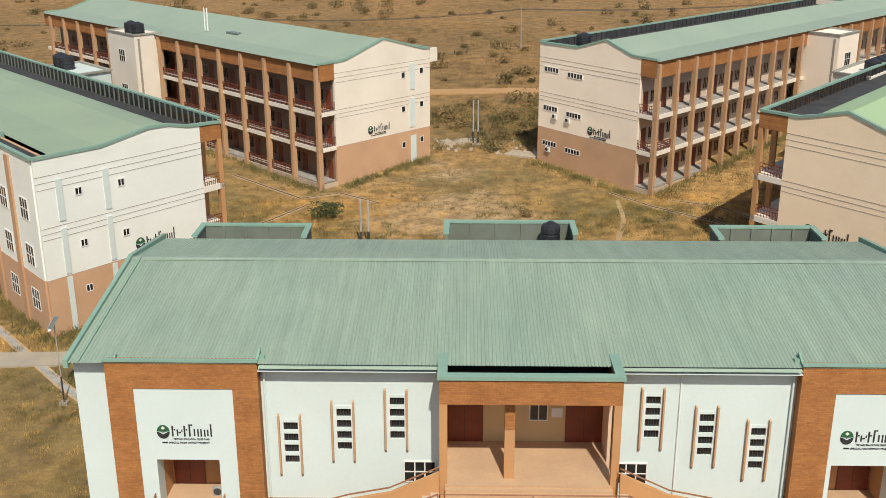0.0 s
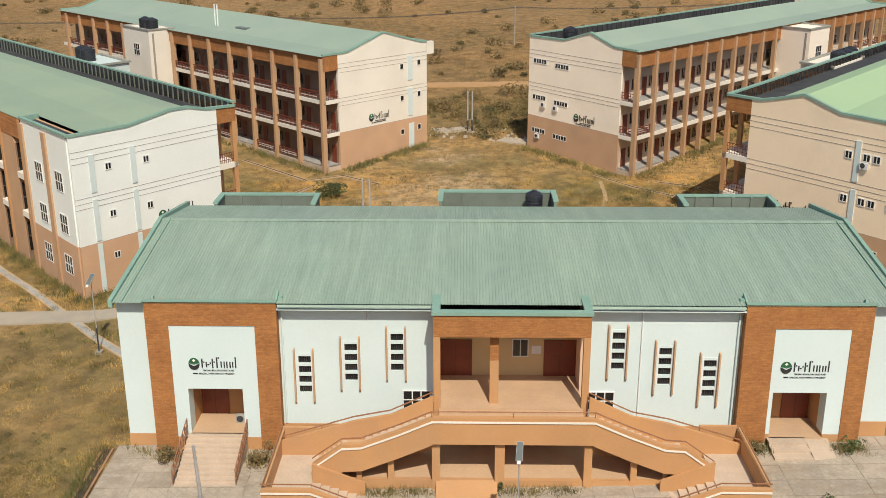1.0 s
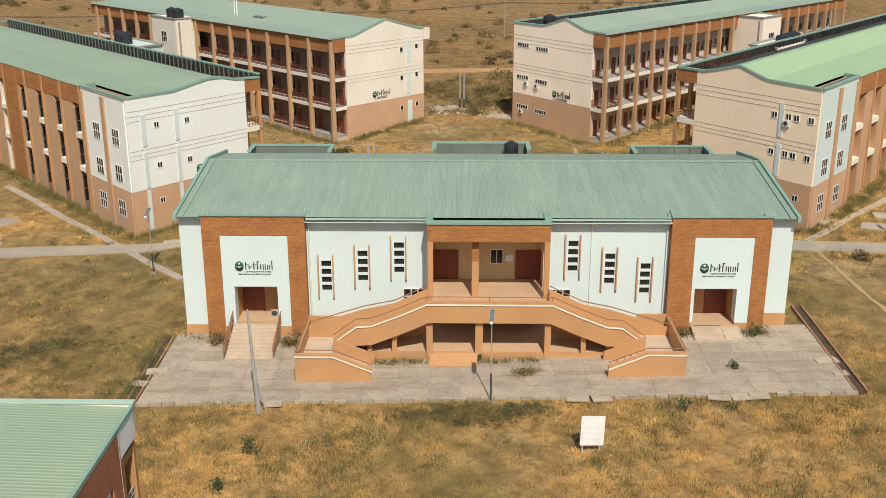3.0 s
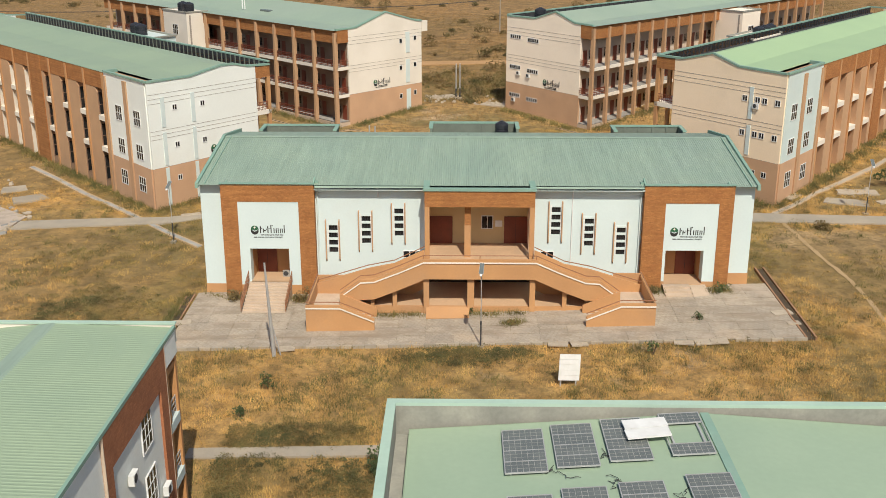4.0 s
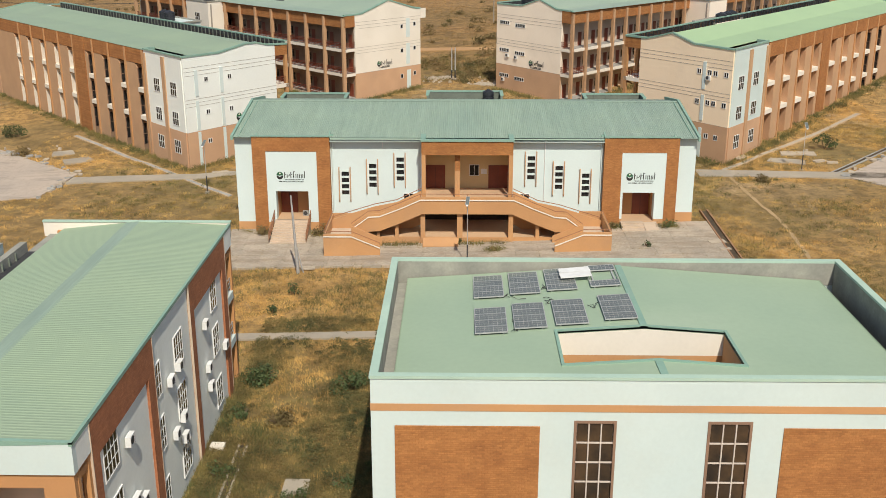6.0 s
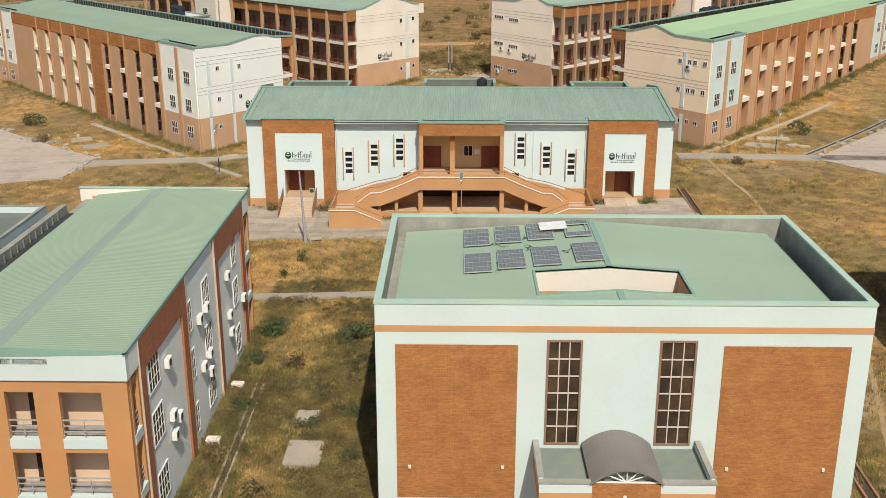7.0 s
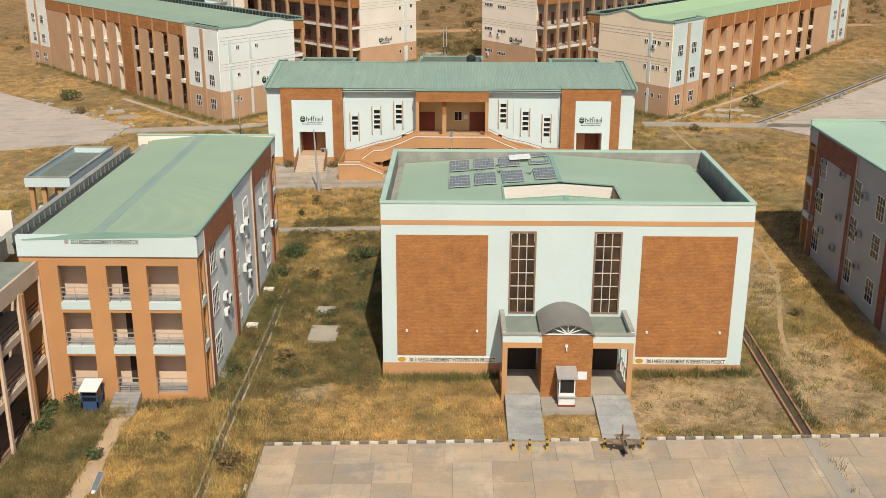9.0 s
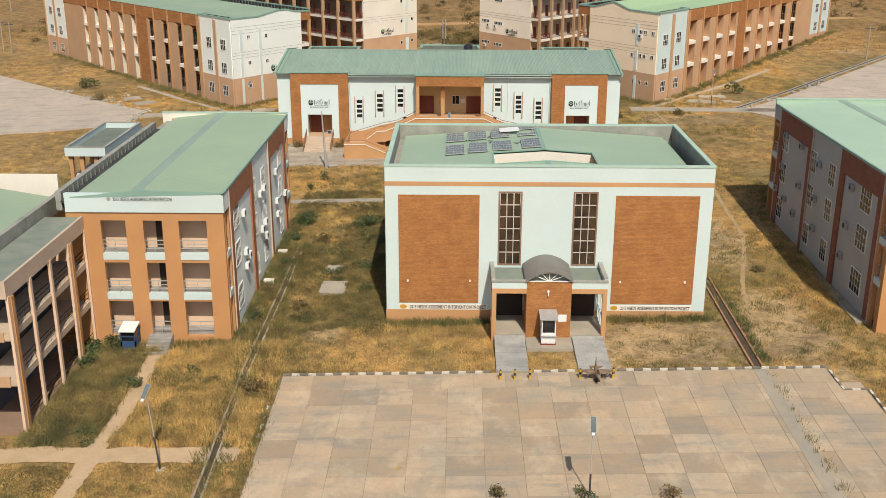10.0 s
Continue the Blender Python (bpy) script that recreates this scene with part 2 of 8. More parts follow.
GOLD = mat("yellow_ink", (0.55, 0.30, 0.03, 1), (0.48, 0.26, 0.03, 1), 0.7, scale=4, spread=0.1, bump=0)
# For corridors and deep slots: their shade is put into this dark brown.
mat_brownshade = mat("shaded_brown_wall", (0.29, 0.19, 0.13, 1), (0.23, 0.15, 0.10, 1), 0.85, scale=0.5, spread=0.08)
BARK = mat("dry_stem", (0.16, 0.11, 0.06, 1), (0.12, 0.085, 0.05, 1), 0.9, scale=3, spread=0.2)


# ---- building helpers ----
class Shape:
    """Gathers faces; place maps local metres to the world."""

    def __init__(self, place=None):
        self.v, self.f, self.place, self.marks = [], [], place, []

    def add(self, pts, faces):
        k = len(self.v)
        self.marks.append((k, len(self.f)))
        self.v += [Vector(self.place(p)) if self.place else Vector(p) for p in pts]
        self.f += [tuple(i + k for i in q) for q in faces]
        return self

    def box(self, x0, x1, y0, y1, z0, z1):
        return self.add([(x, y, z) for z in (z0, z1) for y in (y0, y1) for x in (x0, x1)],
                        [(0, 2, 3, 1), (4, 5, 7, 6), (0, 1, 5, 4), (1, 3, 7, 5), (3, 2, 6, 7), (2, 0, 4, 6)])

    def prism(self, poly, a, b, axis):
        """poly: outline in the two other axes, pushed from a to b along axis."""
        def at(p, c):
            return {"x": (c, p[0], p[1]), "y": (p[0], c, p[1]), "z": (p[0], p[1], c)}[axis]
        n = len(poly)
        return self.add([at(p, a) for p in poly] + [at(p, b) for p in poly],
                        [tuple(range(n))[::-1], tuple(range(n, 2 * n))] + [(i, (i + 1) % n, (i + 1) % n + n, i + n) for i in range(n)])

    def tube(self, p, q, r, r2=None, n=8):
        p, q = Vector(p), Vector(q)
        d = (q - p).normalized()
        s = d.orthogonal().normalized()
        t = d.cross(s)
        r2 = r if r2 is None else r2
        ring = [(s * math.cos(2 * math.pi * i / n) + t * math.sin(2 * math.pi * i / n)) for i in range(n)]
        return self.add([p + w * r for w in ring] + [q + w * r2 for w in ring],
                        [tuple(range(n))[::-1], tuple(range(n, 2 * n))] + [(i, (i + 1) % n, (i + 1) % n + n, i + n) for i in range(n)])

    def sweep(self, pts, r, n=4):
        """One bent tube through all points."""
        pts = [Vector(p) for p in pts]
        v, k = [], len(pts)
        for i, p in enumerate(pts):
            d = (pts[min(i + 1, k - 1)] - pts[max(i - 1, 0)]).normalized()
            s = d.cross(Vector((0, 0, 1)))
            s = (s if s.length > 1e-4 else Vector((1, 0, 0))).normalized()
            t = d.cross(s)
            v += [p + (s * math.cos(2 * math.pi * j / n) + t * math.sin(2 * math.pi * j / n)) * r for j in range(n)]
        return self.add(v, [(i * n + j, i * n + (j + 1) % n, (i + 1) * n + (j + 1) % n, (i + 1) * n + j) for i in range(k - 1) for j in range(n)])

    def lathe(self, x, y, outline, n=16):
        """One turned body about an upright axis; outline lists (radius, z) from below."""
        k = len(outline)
        v = [(x + r * math.cos(2 * math.pi * j / n), y + r * math.sin(2 * math.pi * j / n), z) for r, z in outline for j in range(n)]
        f = [(i * n + j, i * n + (j + 1) % n, (i + 1) * n + (j + 1) % n, (i + 1) * n + j) for i in range(k - 1) for j in range(n)]
        return self.add(v, f + [tuple(range(n))[::-1], tuple(range((k - 1) * n, k * n))])

    def pieces(self):
        """Each added solid as a shape of its own."""
        ends = self.marks[1:] + [(len(self.v), len(self.f))]
        for (a, fa), (b, fb) in zip(self.marks, ends):
            s = Shape()
            s.v, s.f, s.marks = self.v[a:b], [tuple(i - a for i in q) for q in self.f[fa:fb]], [(0, 0)]
            yield s

    def pierced(self, x0, x1, y0, y1, z0, z1, holes):
        """One connected wall in the xz plane from y0 to y1, with rectangular holes (xa, xb, za, zb)."""
        xs = sorted({x0, x1, *[h[i] for h in holes for i in (0, 1)]})
        zs = sorted({z0, z1, *[h[i] for h in holes for i in (2, 3)]})
        nx, nz = len(xs), len(zs)

        def solid(i, j):
            if not (0 <= i < nx - 1 and 0 <= j < nz - 1):
                return False
            cx, cz = (xs[i] + xs[i + 1]) / 2, (zs[j] + zs[j + 1]) / 2
            return not any(h[0] < cx < h[1] and h[2] < cz < h[3] for h in holes)
        n = nx * nz
        pts = [(x, y, z) for y in (y0, y1) for z in zs for x in xs]
        fs = []
        for i in range(nx - 1):
            for j in range(nz - 1):
                if not solid(i, j):
                    continue
                a, b, c, d = j * nx + i, j * nx + i + 1, (j + 1) * nx + i + 1, (j + 1) * nx + i
                fs += [(a, b, c, d), (a + n, d + n, c + n, b + n)]
                for q, r, di, dj in ((a, b, 0, -1), (b, c, 1, 0), (c, d, 0, 1), (d, a, -1, 0)):
                    if not solid(i + di, j + dj):
                        fs.append((q, q + n, r + n, r))
        used = sorted({i for f in fs for i in f})
        new_i = {o: k for k, o in enumerate(used)}
        return self.add([pts[i] for i in used], [tuple(new_i[i] for i in f) for f in fs])

    def data(self, name, m, origin=(0, 0, 0), smooth=False):
        me = bpy.data.meshes.new(name)
        o = Vector(origin)
        me.from_pydata([v - o for v in self.v], [], self.f)
        bm = bmesh.new()
        bm.from_mesh(me)
        bmesh.ops.recalc_face_normals(bm, faces=bm.faces)
        bm.to_mesh(me)
        bm.free()
        me.materials.append(m)
        if smooth:
            me.polygons.foreach_set("use_smooth", [True] * len(me.polygons))
        return me


def thing(name, origin, label, category, group="", kind=""):
    ob = new(name)
    ob.location = origin
    ob.empty_display_size = 0.5
    return tagged(ob, label, category, group, kind)


def origin_of(ob):
    o = Vector(ob.location)
    while ob.parent:
        ob = ob.parent
        o += Vector(ob.location)
    return o


SPLIT = {"mark_bar", "wall", "portal", "panel", "panel_base", "coping", "steps", "step", "treads", "gutter_ribs", "parapet_ribs", "frame", "well_wall", "well_edge", "flat_roof", "porch",
         "plinth", "side_wall", "brick_frame", "bay_frame", "fascia", "fascia_side", "parapet", "roof_edge", "gutter_wall", "rear_parapet", "tower_coping", "verge_trim", "porch_wall",
         "gutter_floor", "far_wall", "far_walls", "front", "parapet_lining", "ridge_cap", "stair_wall", "soffit", "end_block_base", "front_steps", "stair_flight", "parapet_cap", "parapet_stripe", "roof_plate", "groove", "hall_opening", "column", "handrail", "door_frame", "glazing_bar", "grille_bar", "side_screen", "mounting_rail"}


def part(name, shape, m, parent, label="", smooth=False):
    if name in SPLIT and len(shape.marks) > 1:
        return [part(name, s, m, parent, label, smooth) for s in shape.pieces()][0]
    ob = new(name, shape.data(name, m, origin_of(parent), smooth))
    ob.parent = parent
    if label:
        ob["label"] = label
    return ob


def lone(name, shape, m, label, category, origin=(0, 0, 0), group="", kind="", smooth=False):
    ob = new(name, shape.data(name, m, origin, smooth))
    ob.location = origin
    return tagged(ob, label, category, group, kind)


def again(ob, parent, shift):
    """The same mesh once more under parent, moved by shift."""
    c = ob.copy()
    scene.collection.objects.link(c)
    c.parent = parent
    c.location = Vector(ob.location) + Vector(shift)
    for ch in ob.children:
        again(ch, c, (0, 0, 0))
    return c


def ribbed(place, u0, u1, w, pitch, rise, profile):
    """Ribbed roof sheet: ribs every pitch along u; profile lists (v, z) from eave on."""
    s = Shape(place)
    us = []
    k = int((u1 - u0) / pitch)
    for i in range(k):
        a = u0 + i * (u1 - u0) / k
        us += [(a, 0), (a + w, rise), (a + 2 * w, rise), (a + 3 * w, 0)]
    us.append((u1, 0))
    m = len(profile)
    pts = [(u, v, z + h) for u, h in us for v, z in profile]
    s.add(pts, [(i * m + j, (i + 1) * m + j, (i + 1) * m + j + 1, i * m + j + 1) for i in range(len(us) - 1) for j in range(m - 1)])
    return s


def ground_z(x, y):
    z = 0.026 * (x - 2) + 0.0225 * (y + 21)
    z += 0.035 * max(0.0, y - 78) * math.exp(-max(0.0, y - 78) / 160)
    z += 0.5 * math.exp(-((x + 31) ** 2 + (y - 72) ** 2) / 500)
    return z


# ---- ground ----
def axis_steps(near0, near1, step, far0, far1, grow=1.25):
    a = list(np.arange(near0, near1 + 0.01, step))
    d, x = step, near1
    while x < far1:
        d *= grow
        x += d
        a.append(x)
    d, x = step, near0
    while x > far0:
        d *= grow
        x -= d
        a.insert(0, x)
    return a


gx, gy = axis_steps(-80, 90, 1.0, -2500, 2500), axis_steps(-60, 200, 1.0, -600, 4200)
def ground_bump(x, y):
    return 0.12 * (noise.noise((x * 0.13, y * 0.13, 0)) + 0.5 * noise.noise((x * 0.5, y * 0.5, 3))) - 0.05


gs = Shape()
gs.add([(x, y, ground_z(x, y) + (ground_bump(x, y) if -200 < x < 200 and -90 < y < 400 else 0)) for y in gy for x in gx],
       [(j * len(gx) + i, j * len(gx) + i + 1, (j + 1) * len(gx) + i + 1, (j + 1) * len(gx) + i) for j in range(len(gy) - 1) for i in range(len(gx) - 1)])


def ground_mat():
    m = bpy.data.materials.new("dry_grassland")
    m.use_nodes = True
    n, l = m.node_tree.nodes, m.node_tree.links
    p = n["Principled BSDF"]
    p.inputs["Roughness"].default_value = 0.95
    geo = n.new("ShaderNodeNewGeometry")

    def nz(scale, detail, rough=0.55):
        t = n.new("ShaderNodeTexNoise")
        t.inputs["Scale"].default_value, t.inputs["Detail"].default_value, t.inputs["Roughness"].default_value = scale, detail, rough
        l.new(geo.outputs["Position"], t.inputs["Vector"])
        return t.outputs[0]

    def mapped(s, a, b, lo=0.0, hi=1.0):
        r = n.new("ShaderNodeMapRange")
        r.inputs[1].default_value, r.inputs[2].default_value, r.inputs[3].default_value, r.inputs[4].default_value = a, b, lo, hi
        l.new(s, r.inputs[0])
        return r.outputs[0]

    def mixed(f, a, b):
        x = n.new("ShaderNodeMix")
        x.data_type = "RGBA"
        l.new(f, x.inputs[0])
        for k, c in ((6, a), (7, b)):
            if isinstance(c, tuple):
                x.inputs[k].default_value = c
            else:
                l.new(c, x.inputs[k])
        return x.outputs[2]

    sep = n.new("ShaderNodeSeparateXYZ")
    l.new(geo.outputs["Position"], sep.inputs[0])

    def oval(cx, cy, rx, ry):
        """Distance from an uneven oval's middle, 1 at its edge."""
        dx, dy = n.new("ShaderNodeMath"), n.new("ShaderNodeMath")
        for nd, k_, c_, r_ in ((dx, 0, cx, rx), (dy, 1, cy, ry)):
            nd.operation = "MULTIPLY_ADD"
            l.new(sep.outputs[k_], nd.inputs[0])
            nd.inputs[1].default_value, nd.inputs[2].default_value = 1 / r_, -c_ / r_
        cv, ln, ad = n.new("ShaderNodeCombineXYZ"), n.new("ShaderNodeVectorMath"), n.new("ShaderNodeMath")
        l.new(dx.outputs[0], cv.inputs[0]), l.new(dy.outputs[0], cv.inputs[1])
        ln.operation = "LENGTH"
        l.new(cv.outputs[0], ln.inputs[0])
        ad.operation = "ADD"
        l.new(ln.outputs["Value"], ad.inputs[0]), l.new(mapped(nz(0.35, 6, 0.65), 0.3, 0.7, -0.45, 0.45), ad.inputs[1])
        return ad.outputs[0]

    straw = mixed(mapped(nz(0.35, 6), 0.35, 0.65), (0.54, 0.325, 0.11, 1), (0.40, 0.235, 0.078, 1))
    green = mixed(mapped(nz(0.9, 5), 0.35, 0.65), (0.15, 0.125, 0.045, 1), (0.25, 0.185, 0.068, 1))
    base = mixed(mapped(nz(0.055, 6, 0.6), 0.46, 0.62), straw, green)
    bare = mixed(mapped(nz(0.085, 7, 0.65), 0.58, 0.68), base, (0.48, 0.35, 0.21, 1))
    scrub = mixed(mapped(nz(0.03, 7, 0.65), 0.40, 0.62), (0.34, 0.188, 0.072, 1), (0.225, 0.132, 0.05, 1))
    for cx, cy, rx, ry in ((21, -16.5, 8, 4.2), (30.5, -13, 3.5, 7), (-6.5, -13.5, 1.6, 2.2), (30, 8, 3, 9), (-1, 100, 9, 7), (38, 60, 8, 4)):
        bare = mixed(mapped(oval(cx, cy, rx, ry), 0.75, 1.15, 0.75, 0.0), bare, (0.47, 0.335, 0.19, 1))
    for cx, cy, rx, ry in ((-8, 4, 5.5, 17), (2.5, 36.2, 5, 1.3), (30, 27, 5, 9), (2, 139, 12, 13), (-30, 84, 14, 8), (44, 75, 14, 6)):
        ov = oval(cx, cy, rx, ry)
        bare = mixed(mapped(ov, 0.6, 1.25, 0.8, 0.0), bare, (0.15, 0.125, 0.045, 1))
    for cx, cy, rx, ry in ((-42, 55, 19, 17), (-27, 32, 8, 10), (42, 52, 13, 12), (-53, 92, 13, 14)):
        bare = mixed(mapped(oval(cx, cy, rx, ry), 0.7, 1.2, 0.7, 0.0), bare, (0.23, 0.155, 0.06, 1))
    land = mixed(mapped(sep.outputs[1], 112, 165, 0.0, 0.8), bare, scrub)
    clump = mixed(mapped(nz(1.3, 6, 0.65), 0.50, 0.62, 0.0, 0.62), land, (0.13, 0.09, 0.035, 1))
    fine = mixed(mapped(nz(4.0, 7, 0.75), 0.35, 0.62, 0.0, 0.55), clump, (0.15, 0.10, 0.04, 1))
    hsv = n.new("ShaderNodeHueSaturation")
    l.new(fine, hsv.inputs["Color"])
    l.new(mapped(nz(0.55, 5, 0.6), 0.38, 0.62, 0.78, 1.28), hsv.inputs["Value"])
    l.new(hsv.outputs[0], p.inputs["Base Color"])
    bp = n.new("ShaderNodeBump")
    bp.inputs["Strength"].default_value, bp.inputs["Distance"].default_value = 0.7, 0.25
    l.new(nz(2.2, 8, 0.7), bp.inputs["Height"])
    l.new(bp.outputs[0], p.inputs["Normal"])
    return m


GROUND = ground_mat()
lone("ground", gs, GROUND, "dry yellow grassland with bare sandy patches", "ground", kind="structure", smooth=True)


def sheet(name, poly, m, label, category, up=0.06, kind="structure", step=2.0, thick=0.25):
    """A slab that follows the ground; poly: four plan corners in turn."""
    a, b, c, d = [Vector(q) for q in poly]
    nu = max(1, int(max((b - a).length, (c - d).length) / step))
    nv = max(1, int(max((d - a).length, (c - b).length) / step))
    s = Shape()
    top, low = [], []
    for j in range(nv + 1):
        for i in range(nu + 1):
            u, v = i / nu, j / nv
            q = (a * (1 - u) + b * u) * (1 - v) + (d * (1 - u) + c * u) * v
            z = ground_z(q.x, q.y) + up
            top.append((q.x, q.y, z)), low.append((q.x, q.y, z - thick))
    w, k = nu + 1, len(top)
    f = [(j * w + i, j * w + i + 1, (j + 1) * w + i + 1, (j + 1) * w + i) for j in range(nv) for i in range(nu)]
    f += [tuple(x + k for x in q[::-1]) for q in f]
    for i in range(nu):
        f += [(i, i + k, i + 1 + k, i + 1), (nv * w + i, nv * w + i + 1, nv * w + i + 1 + k, nv * w + i + k)]
    for j in range(nv):
        f += [(j * w, (j + 1) * w, (j + 1) * w + k, j * w + k), (j * w + nu, j * w + nu + k, (j + 1) * w + nu + k, (j + 1) * w + nu)]
    s.add(top + low, f)
    return lone(name, s, m, label, category, kind=kind)


# ---- shared small builders ----
def window(parent, place, x0, x1, z0, z1, cols, rows, frame_m=None, bar=0.05, depth=0.12, name="window"):
    """A window lying in the local plane y = 0, facing -y: frame, glazing bars and one pane each."""
    w = part(name, Shape(place).box(x0 - 0.06, x1 + 0.06, -0.03, 0.04, z0 - 0.06, z0).box(x0 - 0.06, x1 + 0.06, -0.03, 0.04, z1, z1 + 0.06)
             .box(x0 - 0.06, x0, -0.03, 0.04, z0, z1).box(x1, x1 + 0.06, -0.03, 0.04, z0, z1), frame_m or WHITEMETAL, parent, "white window frame")
    b = Shape(place)
    for i in range(1, cols):
        x = x0 + (x1 - x0) * i / cols
        b.box(x - bar / 2, x + bar / 2, -0.025, 0.03, z0, z1)
    for j in range(1, rows):
        z = z0 + (z1 - z0) * j / rows
        b.box(x0, x1, -0.022, 0.027, z - bar / 2, z + bar / 2)
    if b.v:
        part("glazing_bar", b, frame_m or WHITEMETAL, w)
    part("pane", Shape(place).box(x0, x1, 0.0, 0.015, z0, z1), GLASS, w, "dark glass")
    return w


def railing(parent, place, x0, x1, y, z0, h, m, n=None, name="railing", bars=3, th=0.03):
    top = part(name, Shape(place).box(x0, x1, y - th, y + th, z0 + h - th, z0 + h + th), m, parent)
    for k in range(bars - 1):
        z = z0 + h * (k + 1) / bars
        part("rail", Shape(place).box(x0, x1, y - 0.02, y + 0.02, z - th * 0.9, z + th * 0.9), m, top)
    n = n or max(2, int((x1 - x0) / 0.6))
    for i in range(n + 1):
        x = x0 + (x1 - x0) * i / n
        part("baluster", Shape(place).box(x - 0.02, x + 0.02, y - 0.02, y + 0.02, z0, z0 + h - th), m, top)
    return top


def emblem(parent, place, x, z, k, tail=True):
    """Wall sign: round emblem, a row of bars and two thin lines under it, as plain shapes; place faces -y."""
    def disc(a0, a1, rx, rz, cz):
        n = 14
        return [(x + k * rx * math.cos(radians(a0 + (a1 - a0) * i / n)), z + k * (cz + rz * math.sin(radians(a0 + (a1 - a0) * i / n)))) for i in range(n + 1)]
    o = part("emblem", Shape(place).prism(disc(0, 180, 0.44, 0.5, -0.02), -0.03, 0.0, "y"), EMBLEM, parent, "round emblem, green above and black below")
    part("emblem_foot", Shape(place).prism(disc(180, 360, 0.44, 0.5, -0.06), -0.03, 0.0, "y"), INK, o)
    part("emblem_leaf", Shape(place).prism([(x - 0.40 * k, z + 0.02 * k), (x, z - 0.10 * k), (x + 0.40 * k, z + 0.02 * k), (x, z - 0.22 * k)], -0.042, -0.03, "y"), WHITE, o)
    part("emblem_spark", Shape(place).prism([(x - 0.14 * k, z + 0.26 * k), (x, z + 0.14 * k), (x + 0.14 * k, z + 0.26 * k), (x, z + 0.40 * k)], -0.042, -0.03, "y"), CREAM, o)
    # the mark beside it: plain upright and level bars
    t = Shape(place)
    b = z - 0.38 * k
    for u0, u1, h0, h1 in ((0.06, 0.18, 0.0, 0.8), (0.22, 0.34, 0.46, 0.56), (0.44, 0.55, 0.06, 0.52), (0.59, 0.78, 0.24, 0.34), (0.82, 0.9, 0.34, 0.52), (1.0, 1.12, 0.0, 0.8), (1.16, 1.28, 0.46, 0.56), (1.40, 1.52, 0.0, 0.92), (1.56, 1.70, 0.82, 0.92),
                           (1.78, 1.89, 0.04, 0.56), (2.06, 2.17, 0.0, 0.56), (2.30, 2.41, 0.0, 0.56), (2.58, 2.69, 0.0, 0.52), (2.82, 2.93, 0.05, 0.52), (3.08, 3.19, 0.0, 0.95)):
        t.box(x + (0.54 + 0.88 * u0) * k, x + (0.54 + 0.88 * u1) * k, -0.03, 0, b + h0 * k, b + h1 * k)
    part("mark_bar", t, INK, parent, "plain black bar")
    if tail:
        u = Shape(place)
        for a, b, r in ((0.7, 1.2, 0), (1.28, 1.9, 0), (1.98, 2.3, 0), (2.36, 2.7, 0), (0.0, 0.3, 1), (0.38, 0.95, 1), (1.03, 1.4, 1), (1.48, 2.0, 1), (2.08, 2.7, 1)):
            u.box(x + a * k, x + b * k, -0.03, 0, z - (0.62 + 0.2 * r) * k, z - (0.54 + 0.2 * r) * k)
        part("small_print", u, INK, parent, "two thin lines of small print")
    return o


def words(parent, body, x, y, z, size, turn=(90, 0, 0), m=None, width=1.0, name="lettering"):
    c = bpy.data.curves.new(name, "FONT")
    c.body, c.size, c.extrude, c.align_x = body, size, 0.012, "LEFT"
    c.offset = 0.009 * size
    c.resolution_u = 2
    tmp = bpy.data.objects.new(name, c)
    me = bpy.data.meshes.new_from_object(tmp)
    bpy.data.objects.remove(tmp)
    me.materials.append(m or INK)
    xs = [v.co.x for v in me.vertices]
    k = width / (max(xs) - min(xs))
    for v in me.vertices:
        v.co.x *= k
    ob = new(name, me)
    ob.parent = parent
    ob.location = Vector((x, y, z)) - origin_of(parent)
    ob.rotation_euler = [radians(a) for a in turn]
    return ob


def aircon(place, x, z, label="white wall-mounted air-conditioner outdoor unit", d=0.34, m=None):
    """Outdoor unit on a wall in the local plane y = 0, facing -y."""
    o = Vector(place((x, 0, z))) if place else Vector((x, 0, z))
    t = thing("air_conditioner", o, label, "air conditioner", "wall-mounted cooling units")
    part("casing", Shape(place).box(x - 0.37, x + 0.37, -d, -0.06, z, z + 0.53), m or WHITEMETAL, t)
    r = [(x - 0.1 + 0.22 * math.cos(i * math.pi / 6), z + 0.29 + 0.22 * math.sin(i * math.pi / 6)) for i in range(12)]
    part("fan_grille", Shape(place).prism(r, -d - 0.015, -d, "y"), GUTTER, t, "round dark fan grille")
    part("bracket", Shape(place).box(x - 0.3, x - 0.26, -d, 0, z - 0.05, z).box(x + 0.26, x + 0.3, -d, 0, z - 0.05, z), STEEL, t)
    return t


def tank(x, y, z, r=0.75, h=1.3):
    t = thing("water_tank", (x, y, z), "black plastic water storage tank on a roof", "water tank", "roof water tanks")
    out = []
    for i in range(4):
        q = z + h * 0.25 * i
        out += [(r, q), (r, q + h * 0.18), (r * 0.94, q + h * 0.195), (r * 0.94, q + h * 0.235)]
    part("tank_body", Shape().lathe(x, y, out), BLACK, t)
    prev = z + h - h * 0.015
    part("tank_lid", Shape().lathe(x, y, [(r * 0.92, prev), (r * 0.45, prev + 0.18), (r * 0.3, prev + 0.18), (r * 0.28, prev + 0.27)]), BLACK, t)
    return t


# ---- central hall with two portals and a double stair ----
HX = 3.2          # axis of the hall
YP, YW = 48.6, 49.3


def along(y, flip=False):
    """Local plane facing -y at y."""
    return lambda p: (p[0], y + p[1], p[2])


